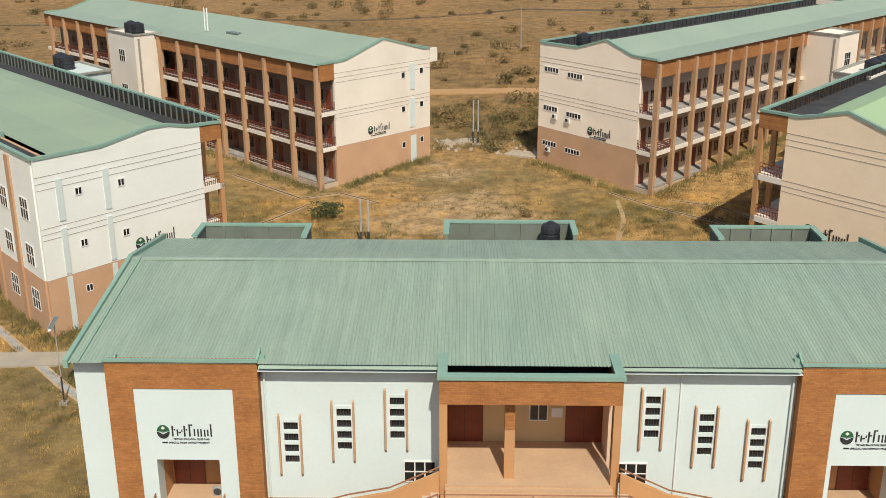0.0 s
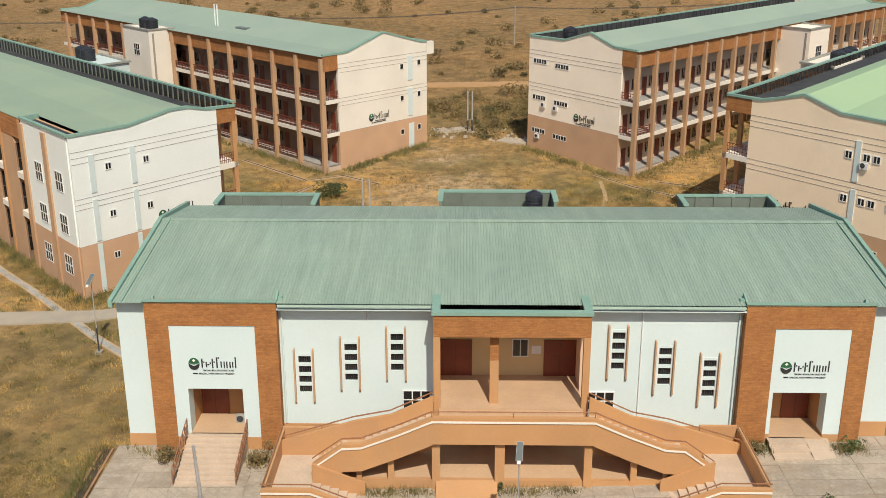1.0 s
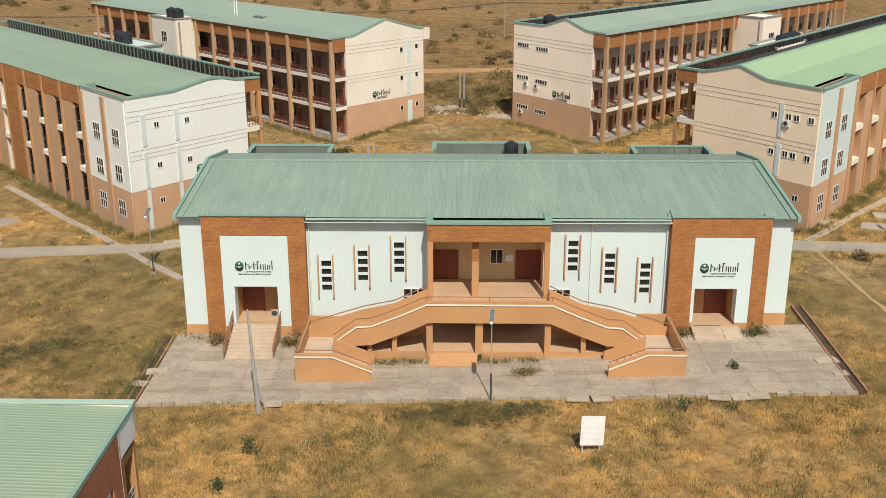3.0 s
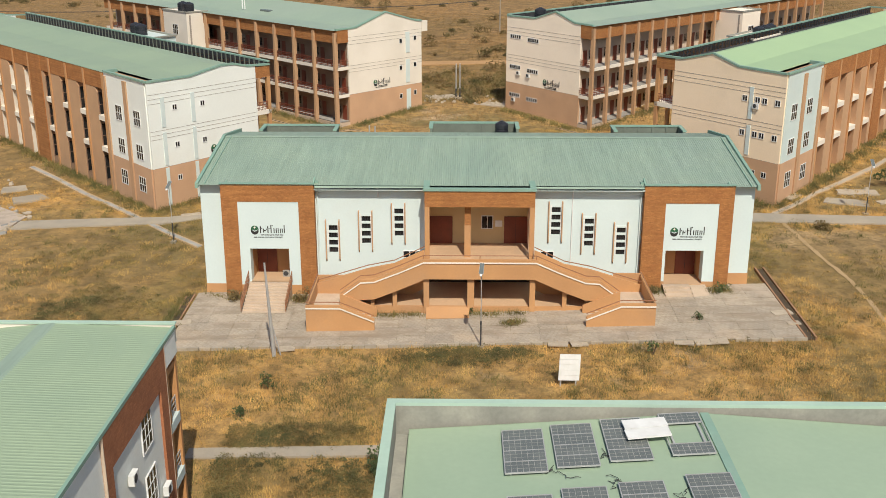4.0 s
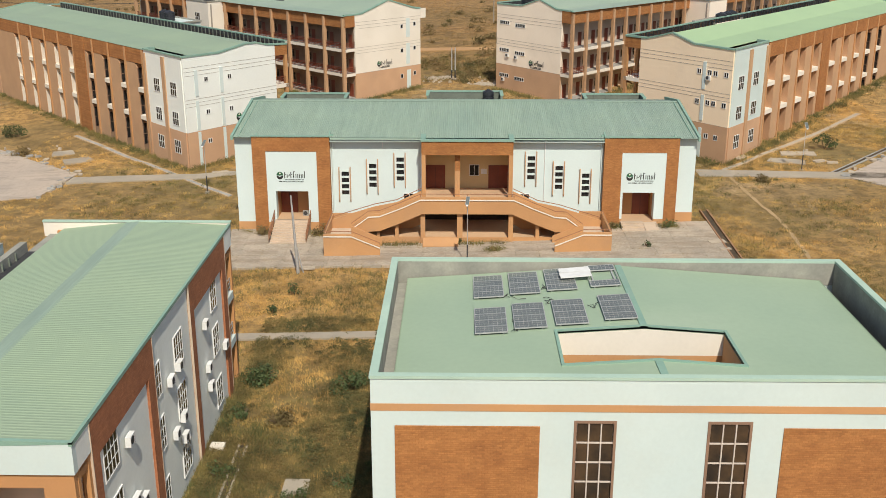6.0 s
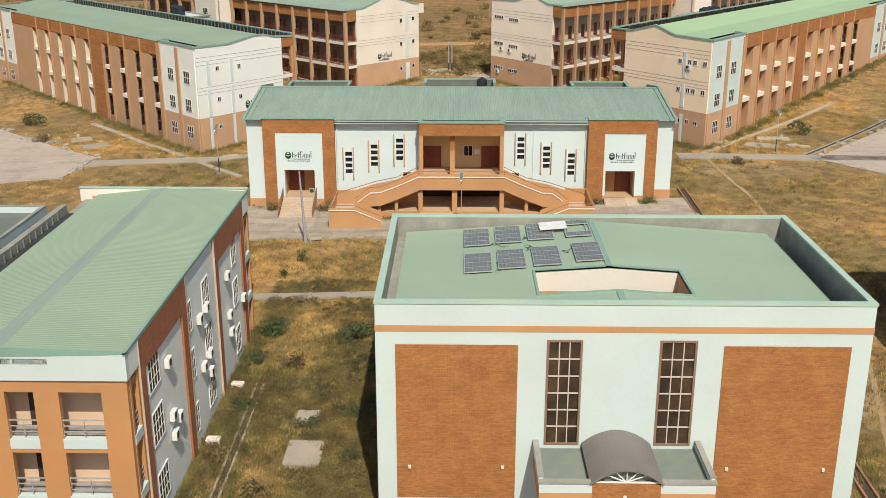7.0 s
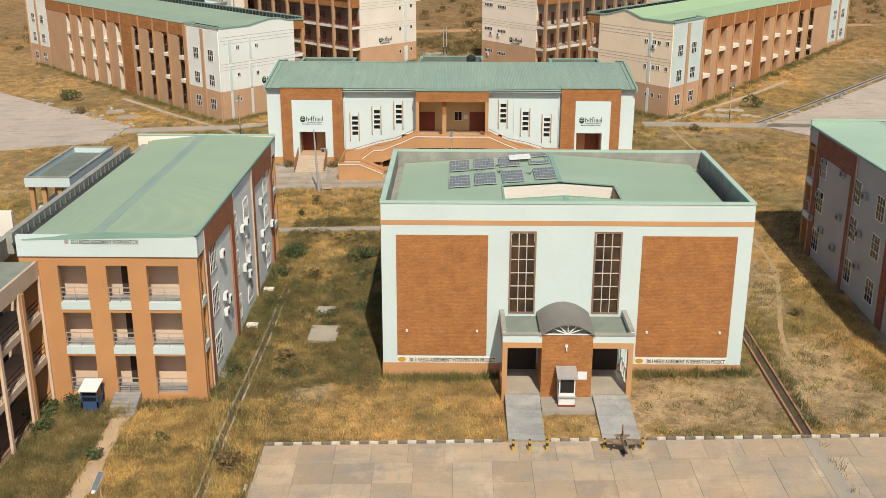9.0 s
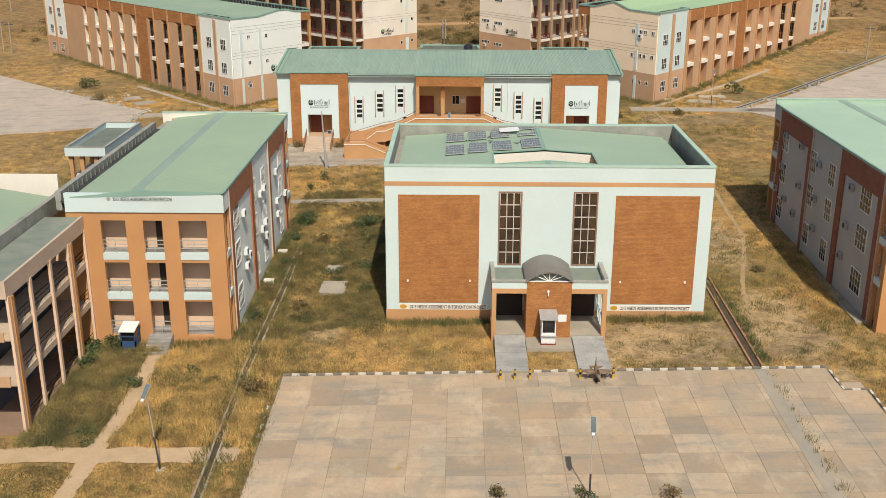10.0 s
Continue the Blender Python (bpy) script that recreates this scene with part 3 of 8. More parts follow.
def central_hall():
    t = thing("hall", (HX, 58, 1.5), "long white hall with brick portals and green ribbed roof", "building")
    x0, x1, y1 = -20.22, 26.4, 67.0
    # walls: end walls, the set-back front between portals and portico, back
    w = Shape()
    w.box(x0, -18.30, YW, YW + 0.3, 2.1, 11.1).box(24.5, x1, YW, YW + 0.3, 3.3, 11.1)
    w.box(x0, x0 + 0.3, YW + 0.3, y1, 2.1, 10.9).box(x1 - 0.3, x1, YW + 0.3, y1, 3.3, 10.9)
    w.box(x0 + 0.3, x1 - 0.3, y1 - 0.3, y1, 1.5, 10.9)
    part("wall", w, HALLWHITE, t, "white painted wall")
    wins = [(-9.54, 5.0), (-6.72, 5.82), (-3.92, 6.5), (9.38, 6.68), (12.22, 5.68), (14.95, 4.9)]
    for a, b, zs in ((-10.6, -1.1, wins[:3]), (7.75, 17.2, wins[3:])):
        cuts = sorted(zs)
        part("front_wall", Shape().pierced(a, b, YW, YW + 0.3, 2.88, 10.75, [(cx, cx + 0.92, cz, cz + 2.62) for cx, cz in cuts]), HALLWHITE, t, "white painted wall")
        part("plinth", Shape().box(a, b, YW - 0.03, YW + 0.3, 0.5, 2.88), TAN, t, "tan painted plinth")
        for (cx, cz) in cuts:
            win = part("window", Shape().box(cx, cx + 0.08, YW - 0.02, YW + 0.2, cz, cz + 2.62).box(cx + 0.84, cx + 0.92, YW - 0.02, YW + 0.2, cz, cz + 2.62), WHITEMETAL, t, "tall narrow window of four lights between tan fins")
            for k in range(4):
                z = cz + 0.655 * k
                part("spandrel", Shape().box(cx + 0.08, cx + 0.84, YW - 0.03, YW + 0.12, z + 0.47, z + 0.655), HALLWHITE, win)
                part("pane", Shape().box(cx + 0.08, cx + 0.84, YW + 0.14, YW + 0.16, z, z + 0.47), GLASS, win)
                g = Shape()
                for i in range(5):
                    g.box(cx + 0.14 + 0.14 * i, cx + 0.16 + 0.14 * i, YW + 0.09, YW + 0.11, z, z + 0.47)
                part("grille_bar", g, GUTTER, win)
            for fx in (cx - 0.16, cx + 0.98):
                part("fin", Shape().prism([(YW - 0.02, cz - 0.78), (YW - 0.22, cz - 0.55), (YW - 0.22, cz + 2.9), (YW - 0.02, cz + 2.95)], fx - 0.04, fx + 0.05, "x"), FINTAN, win, "slim tan upright fin")
    part("plinth", Shape().box(x0 - 0.03, -18.3, YW - 0.03, YW + 0.3, 0.3, 2.1).box(x0 - 0.03, x0 + 0.3, YW + 0.3, y1, 0.3, 2.1), TAN, t)
    part("plinth", Shape().box(24.5, x1 + 0.03, YW - 0.03, YW + 0.3, 1.0, 3.3).box(x1 - 0.3, x1 + 0.03, YW + 0.3, y1, 1.0, 3.3), TAN, t)
    # portals
    for a, b, pa, pb, oa, ob_, low, zb in ((-18.36, -10.52, -17.0, -11.86, -16.14, -12.83, 0.5, 2.25), (17.1, 24.56, 18.9, 23.36, 19.15, 22.36, 1.6, 2.75)):
        por = part("portal", Shape().box(a, pa, YP, YW + 0.5, low, 11.2).box(pb, b, YP, YW + 0.5, low, 11.2).box(pa, pb, YP, YW + 0.5, 9.67, 11.2), BRICK, t, "orange brick portal frame")
        part("panel", Shape().box(pa, oa, YP + 0.05, YW + 0.4, zb, 9.67).box(ob_, pb, YP + 0.05, YW + 0.4, zb, 9.67).box(oa, ob_, YP + 0.05, YW + 0.4, 5.52, 9.67), HALLWHITE, por, "white panel inside the portal")
        part("panel_base", Shape().box(pa, oa, YP + 0.03, YW + 0.4, low, zb).box(ob_, pb, YP + 0.03, YW + 0.4, low, zb), TAN, por)
        fl = 2.55
        part("porch_wall", Shape().box(oa - 0.1, ob_ + 0.1, 51.2, 51.4, fl, 5.7).box(oa - 0.12, oa, YW + 0.4, 51.2, fl, 5.7).box(ob_, ob_ + 0.12, YW + 0.4, 51.2, fl, 5.7), TAN, por)
        part("porch_ceiling", Shape().box(oa, ob_, YW + 0.4, 51.2, 5.55, 5.7), TAN, por)
        mid = oa + 0.95 if a < 0 else ob_ - 0.95
        d = part("door", Shape().box(mid - 0.75, mid + 0.75, 51.13, 51.2, fl, fl + 2.3), DOOR, por, "closed double maroon door")
        part("door_frame", Shape().box(mid - 0.85, mid - 0.75, 51.1, 51.2, fl, fl + 2.4).box(mid + 0.75, mid + 0.85, 51.1, 51.2, fl, fl + 2.4).box(mid - 0.85, mid + 0.85, 51.1, 51.2, fl + 2.3, fl + 2.4), DOOR, d)
        part("door_gap", Shape().box(mid - 0.012, mid + 0.012, 51.12, 51.135, fl, fl + 2.3), INK, d)
        part("porch_floor", Shape().box(oa, ob_, YP - 0.1, 51.2, fl - 0.2, fl), FLOOR, por)
        ex0 = pa + (1.35 if a < 0 else 0.85)
        emblem(por, along(YP + 0.05), ex0, 7.2, 0.76, False)
        words(por, "TERTIARY EDUCATION TRUST FUND", ex0 + 0.5, YP + 0.035, 6.7, 0.14, width=1.9)
        part("small_print", Shape().box(ex0 - 0.1, ex0 + 0.18, YP + 0.03, YP + 0.05, 6.5, 6.58), INK, por)
        words(por, "SPECIAL HIGH IMPACT PROJECT", ex0 + 0.25, YP + 0.035, 6.49, 0.14, width=2.15)
        # green coping and small drain boxes
        part("coping", Shape().box(a - 0.06, b + 0.06, YP - 0.08, YP + 0.2, 11.2, 11.30), TRIM, por, "thin green metal coping")
        ex = b if a < 0 else a
        part("upstand", Shape().prism([(YP + 0.2, 11.0), (YP + 0.2, 11.32), (YP + 0.9, 11.62), (YP + 1.0, 11.3)], ex - 0.06, ex + 0.06, "x"), TRIM, por)
        sx0 = a + 0.5 if a < 0 else b - 0.5
        part("upstand", Shape().prism([(YP + 0.2, 11.2), (YP + 0.3, 11.45), (YP + 0.6, 11.3)], sx0 - 0.05, sx0 + 0.05, "x"), TRIM, por)
        for sx in ((b + 0.2,) if a < 0 else (a - 0.2,)):
            part("hopper", Shape().box(sx - 0.13, sx + 0.13, YW - 0.3, YW, 10.75, 11.35), TRIM, por)
            part("downpipe", Shape().tube((sx, YW - 0.12, 10.8), (sx, YW - 0.12, 3.0), 0.06), HALLWHITE, por)
    # entry steps
    steps = Shape()
    g0 = ground_z(-14.5, 45) + 0.05
    n = 10
    for i in range(n):
        steps.box(-16.3, -12.7, 44.55 + i * (YP - 44.55) / n, YP, g0 - 0.3 if i == 0 else g0 + i * (2.55 - g0) / n, g0 + (i + 1) * (2.55 - g0) / n)
    part("steps", steps, STEP, t, "straight flight of worn concrete steps")
    for sx in (-16.35, -12.65):
        r = Shape()
        p0, p1 = Vector((sx, 44.6, g0 + 0.2)), Vector((sx, YP - 0.1, 2.6))
        for k in (0.25, 0.6, 0.95):
            r.tube(p0 + Vector((0, 0, k)), p1 + Vector((0, 0, k)), 0.035, n=6)
        for i in range(8):
            q = p0.lerp(p1, i / 7)
            r.tube(q, q + Vector((0, 0, 0.97)), 0.03, n=6)
            if i < 7:
                q2 = p0.lerp(p1, (i + 1) / 7)
                r.tube(q + Vector((0, 0, 0.1)), q2 + Vector((0, 0, 0.9)), 0.02, n=5)
        part("stair_railing", r, BROWNRAIL, t, "rust-red metal stair railing")
    g1 = ground_z(20.5, 47) + 0.05
    s2 = Shape()
    for i in range(3):
        s2.box(19.0, 21.3, 46.6 + i * 0.65, YP, g1 - 0.3, g1 + (i + 1) * (2.55 - g1) / 3)
    part("steps", s2, STEP, t)
    part("ramp", Shape().prism([(46.3, g1 - 0.1), (46.3, g1 + 0.05), (YP, 2.5), (YP, g1 - 0.2)], 21.35, 22.7, "x"), STEP, t, "short concrete ramp")
    # portico
    pa, pb, yf, fl = -1.2, 7.88, 47.0, 5.2
    c = 3.34
    po = part("portico", Shape().box(pa, pb, yf, yf + 0.35, 9.73, 11.1).box(pa, pa + 0.35, yf + 0.35, YW, 9.73, 11.1).box(pb - 0.35, pb, yf + 0.35, YW, 9.73, 11.1), BRICK, t, "brick beam over the upper porch")
    part("coping", Shape().box(pa - 0.1, pb + 0.1, yf - 0.1, yf + 0.4, 11.1, 11.3).box(pa - 0.1, pa + 0.4, yf + 0.4, YW + 1.2, 11.1, 11.3).box(pb - 0.4, pb + 0.1, yf + 0.4, YW + 1.2, 11.1, 11.3), TRIM, po)
    part("porch_ceiling", Shape().box(pa + 0.35, pb - 0.35, yf + 0.35, 51.5, 9.8, 9.95), PEACH, po)
    part("porch_roof", Shape().box(pa + 0.35, pb - 0.35, yf + 0.35, 50.8, 10.3, 10.42), GUTTER, po, "dark flat roof behind the coping")
    part("side_wall", Shape().box(pa, pa + 0.3, YW, 51.5, fl - 0.4, 9.8).box(pb - 0.3, pb, YW, 51.5, fl - 0.4, 9.8), PEACH, po)
    part("column", Shape().box(pa, pa + 0.4, yf, yf + 0.4, fl - 0.6, 9.73), TAN, po, "square tan column")
    part("column", Shape().box(pb - 0.4, pb, yf, yf + 0.4, fl - 0.6, 9.73), TAN, po)
    part("column", Shape().box(2.1, 2.62, yf + 0.6, yf + 1.1, fl, 8.0), TAN, po)
    part("column_head", Shape().box(2.1, 2.62, yf + 0.6, yf + 1.1, 8.0, 9.8), BRICK, po)
    part("back_wall", Shape().box(pa, pb, 51.5, 51.8, fl - 0.2, 9.9), mat_yellow, po, "pale yellow porch wall")
    for da in (-0.85, 5.65):
        d = part("door", Shape().box(da, da + 1.85, 51.42, 51.5, fl, fl + 2.35), DOOR, po, "closed double maroon door")
        part("door_gap", Shape().box(da + 0.915, da + 0.935, 51.41, 51.43, fl, fl + 2.35), INK, d)
        part("door_frame", Shape().box(da - 0.08, da, 51.4, 51.5, fl, fl + 2.43).box(da + 1.85, da + 1.93, 51.4, 51.5, fl, fl + 2.43).box(da, da + 1.85, 51.4, 51.5, fl + 2.35, fl + 2.43), DOOR, d)
    for wx in (-3.1, 8.1):
        window(t, along(YW - 0.04), wx, wx + 1.6, 4.0, 5.15, 3, 2, None, 0.07)
    window(po, along(51.46), 3.65, 4.55, 6.55, 7.65, 2, 1)
    part("notice", Shape().box(4.8, 5.4, 51.45, 51.5, 6.7, 7.25), WHITEMETAL, po)
    part("porch_floor", Shape().box(pa + 0.3, pb - 0.3, yf - 0.1, 51.5, fl - 0.4, fl), FLOOR, po, "peach screed floor")
    for i in range(3):
        part("step", Shape().box(pa + 0.3, pb - 0.3, yf - 0.4 - 0.3 * i, yf - 0.1 - 0.3 * i, 4.4, fl - 0.11 * (i + 1)), FLOOR, po)
    # landing, flights and parapets
    yA, yB, yC = 43.7, 46.45, 40.8
    st = part("stair_landing", Shape().box(pa, pb, yA + 0.2, yf - 0.95, 4.62, 4.86), FLOOR, t, "upper landing of the double stair")
    part("parapet", Shape().box(pa, pb, yA, yA + 0.2, 4.62, 5.98), TAN, st, "tan parapet")
    part("parapet_cap", Shape().box(pa, pb, yA - 0.05, yA + 0.25, 6.1, 6.3), TAN, st)
    part("parapet_stripe", Shape().box(pa, pb, yA - 0.07, yA + 0.22, 5.98, 6.1), CREAM, st, "cream stripe")
    part("handrail", Shape().tube((pa, yA + 0.1, 6.62), (pb, yA + 0.1, 6.62), 0.035).tube((pa, yA + 0.1, 6.3), (pa, yA + 0.1, 6.62), 0.03).tube((c, yA + 0.1, 6.3), (c, yA + 0.1, 6.62), 0.03).tube((pb, yA + 0.1, 6.3), (pb, yA + 0.1, 6.62), 0.03), BROWNRAIL, st, "dark red handrail")
    for sg in (1, -1):
        up_ = 0.0 if sg == 1 else 0.3

        def mx(x):
            return x if sg == 1 else 2 * c - x
        line = [(pa, 6.3), (-3.1, 5.45), (-5.2, 4.62), (-6.3, 4.55), (-8.0, 3.3)]

        def band(up, down, y0, y1, pts):
            s = Shape()
            for (xa, za), (xb, zb_) in zip(pts, pts[1:]):
                s.prism([(mx(xa), za - down), (mx(xa), za - up), (mx(xb), zb_ - up), (mx(xb), zb_ - down)], y0, y1, "y")
            return s
        fl_ = part("stair_flight", band(1.25, 1.62, yA + 0.2, yB, line), FLOOR, t, "upper stair flight")
        tr = Shape()
        for (xa, za), (xb, zb_) in ((line[0], line[2]), (line[3], line[4])):
            k = 9 if za > 6 else 6
            for i in range(k):
                f0, f1 = i / k, (i + 1) / k
                z = za + (zb_ - za) * f0 - 1.3
                q0, q1 = mx(xa + (xb - xa) * f0), mx(xa + (xb - xa) * f1)
                tr.box(min(q0, q1), max(q0, q1), yA + 0.2, yB, z - 0.35, z + 0.06)
        part("treads", tr, STEP, fl_)
        part("parapet", band(0.32, 1.75, yA, yA + 0.2, line), TAN, fl_)
        part("parapet_stripe", band(0.2, 0.32, yA - 0.07, yA + 0.22, line), CREAM, fl_)
        part("parapet_cap", band(0.0, 0.2, yA - 0.05, yA + 0.25, line), TAN, fl_)
        part("handrail", band(-0.36, -0.29, yA + 0.07, yA + 0.13, line), BROWNRAIL, fl_)
        back = [(pa, 6.2), (-3.7, 5.0), (-5.9, 4.55), (-10.2, 3.2)]
        part("parapet", band(0.0, 3.4, yB, yB + 0.2, back[:3]), TAN, fl_)
        part("parapet", band(0.0, 1.9, yB, yB + 0.2, back[2:]), TAN, fl_)
        part("handrail", band(-0.3, -0.23, yB + 0.07, yB + 0.13, back), BROWNRAIL, fl_)
        # quarter landing and lower flight
        gz = ground_z(mx(-8), 43) - 0.2
        xa, xb = sorted((mx(-10.4), mx(-8.0)))
        ql = part("stair_landing", Shape().box(xa, xb, yC + 0.2, 47.6, gz, 2.3 + up_), STEP, t, "lower stair landing")
        xl = sorted((mx(-10.4), mx(-10.2)))
        part("parapet", Shape().box(xl[0], xl[1], yC + 0.21, 47.6, 0.9, 3.42 + up_).box(xa, xb, 47.6, 47.8, 1.3, 3.5 + up_), TAN, ql)
        part("handrail", Shape().box(mx(-10.3) - 0.03, mx(-10.3) + 0.03, yC, 47.6, 3.65 + up_, 3.71 + up_), BROWNRAIL, ql)
        low = [(-10.4, 3.42 + up_), (-7.7, 3.42 + up_), (-5.0, 2.3 + up_)]
        g2 = ground_z(mx(-7), 42) - 0.3
        s = Shape()
        s.prism([(mx(-10.4), g2), (mx(-10.4), 3.14 + up_), (mx(-7.7), 3.14 + up_), (mx(-5.0), 2.02 + up_), (mx(-5.0), g2)], yC, yC + 0.2, "y")
        s.prism([(mx(-8.0), g2), (mx(-8.0), 3.4 + up_), (mx(-5.0), 2.2 + up_), (mx(-5.0), g2)], yA - 0.2, yA - 0.02, "y")
        part("stair_wall", s, TAN, ql, "tan wall of the lower flight")
        part("parapet_stripe", band(0.16, 0.28, yC - 0.07, yC + 0.22, low), CREAM, ql)
        part("parapet_cap", band(0.0, 0.16, yC - 0.05, yC + 0.25, low), TAN, ql)
        part("handrail", band(-0.3, -0.24, yC + 0.07, yC + 0.13, low), BROWNRAIL, ql)
        tr = Shape()
        for i in range(6):
            q = sorted((mx(-8.0 + 0.5 * i), mx(-7.5 + 0.5 * i)))
            tr.box(q[0], q[1], yC + 0.2, yA - 0.2, gz, 2.2 + up_ - 0.16 * i)
        part("treads", tr, STEP, ql)
        # posts and low wall below the flights
        gl = ground_z(mx(-3), 44) - 0.3
        for px, w, top in ((-3.75, 0.35, 3.75), (-5.55, 0.3, 3.05)):
            q = sorted((mx(px), mx(px + w)))
            part("pier", Shape().box(q[0], q[1], 44.1, 44.45, gl, top), TAN, fl_)
        q = sorted((mx(-7.6), mx(pa)))
        part("low_wall", Shape().box(q[0], q[1], 44.15, 44.4, gl, 2.1), TAN, fl_)
    for px in (pa - 0.02, 2.35, 7.4):
        part("pier", Shape().box(px, px + (0.55 if px == 2.35 else 0.45), 44.0, 44.45, 0.4, 4.7), TAN, st)
    part("low_wall", Shape().box(pa + 0.4, pb - 0.4, 44.12, 44.4, 0.4, 2.1), TAN, st)
    part("undercroft_floor", Shape().prism([(44.4, 1.9), (44.4, 2.1), (48.9, 2.6), (48.9, 1.9)], -8.0, 14.6, "x"), FLOOR, st)
    # Back wall coloured near-black for the shade below the landing.
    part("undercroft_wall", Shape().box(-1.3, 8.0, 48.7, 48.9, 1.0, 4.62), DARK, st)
    part("undercroft_ceiling", Shape().box(-1.15, 7.85, yf - 0.9, 48.7, 4.5, 4.6), TAN, st)
    part("front_ramp", Shape().prism([(42.9, 1.0), (42.9, 1.6), (44.1, 2.12), (44.1, 1.0)], -1.0, 2.5, "x"), TAN, st, "short tan ramp under the landing")
    # roof
    prof = [(48.55, 11.12), (60.0, 12.78), (66.9, 11.75)]
    roof = part("roof", ribbed(None, x0 - 0.05, x1 + 0.05, 0.034, 0.19, 0.03, prof), HALLROOF, t, "green ribbed metal roof")
    part("ridge_cap", Shape().prism([(59.65, 12.775), (60.0, 12.85), (60.4, 12.78), (60.0, 12.72)], x0, x1, "x"), HALLROOF, roof)
    for vx in (x0 - 0.2, x1 - 0.05):
        part("verge", Shape().prism([(48.5, 10.85), (48.5, 11.3), (60.0, 13.0), (67.1, 12.05), (67.1, 11.5), (60.0, 12.5)], vx, vx + 0.25, "x"), TRIM, roof, "green verge trim")
        part("verge_seam", Shape().prism([(48.6, 11.17), (48.6, 11.24), (60.0, 12.9), (60.0, 12.83)], vx + (0.75 if vx < 0 else -0.5), vx + (0.81 if vx < 0 else -0.44), "x"), TRIM, roof)
    part("eave_gutter", Shape().box(-10.4, pa - 0.1, 48.4, 48.56, 10.96, 11.06), MINT, roof)
    part("eave_gutter", Shape().box(pb + 0.1, 17.0, 48.4, 48.56, 10.96, 11.06), MINT, roof)
    part("soffit", Shape().box(-10.5, pa, 48.56, YW, 10.7, 10.75).box(pb, 17.1, 48.56, YW, 10.7, 10.75), HALLWHITE, roof)
    for dx in (-5.2, 11.2):
        part("downpipe", Shape().tube((dx, 48.45, 10.95), (dx, YW - 0.06, 10.5), 0.05).tube((dx, YW - 0.06, 10.5), (dx, YW - 0.06, 3.0 if dx > 0 else 9.9), 0.045), WHITEMETAL, roof)
    # rear parapets behind the ridge
    for a, b, zt in ((-18.3, -10.7, 11.85), (-1.3, 7.55, 12.15), (17.1, 24.15, 11.85)):
        part("rear_parapet", Shape().box(a, b, 69.4, 69.7, 9.5, zt).box(a, a + 0.25, 66.9, 69.4, 9.5, zt).box(b - 0.25, b, 66.9, 69.4, 9.5, zt).box(a, b, 66.9, 69.4, 10.2, 10.4), mat_moss, t, "weathered grey-green rear parapet box")
        for k in range(1, 5):
            kx = a + (b - a) * k / 5
            part("pilaster", Shape().box(kx - 0.1, kx + 0.1, 69.3, 69.4, 10.4, zt), mat_moss, t)
        part("coping", Shape().box(a - 0.1, b + 0.1, 69.35, 69.8, zt, zt + 0.14).box(a - 0.1, a + 0.3, 66.9, 69.35, zt, zt + 0.14).box(b - 0.3, b + 0.1, 66.9, 69.35, zt, zt + 0.14), TRIM, t)
    return t


mat_moss = mat("mossy_render", (0.17, 0.20, 0.165, 1), (0.13, 0.15, 0.125, 1), 0.85, scale=0.8, spread=0.12, dirt=(0.10, 0.11, 0.09, 1), amount=0.5)
mat_yellow = mat("pale_yellow_paint", (0.62, 0.47, 0.24, 1), (0.56, 0.42, 0.22, 1), 0.8, scale=0.4, spread=0.05)
central_hall()
tank(5.9, 68.2, 10.4, 0.66, 2.05)
for ax, az in ((-12.95, 2.55),):
    aircon(along(50.2), ax - 0.35, az, "old grey air-conditioner unit standing on the porch floor", m=WORNMETAL)


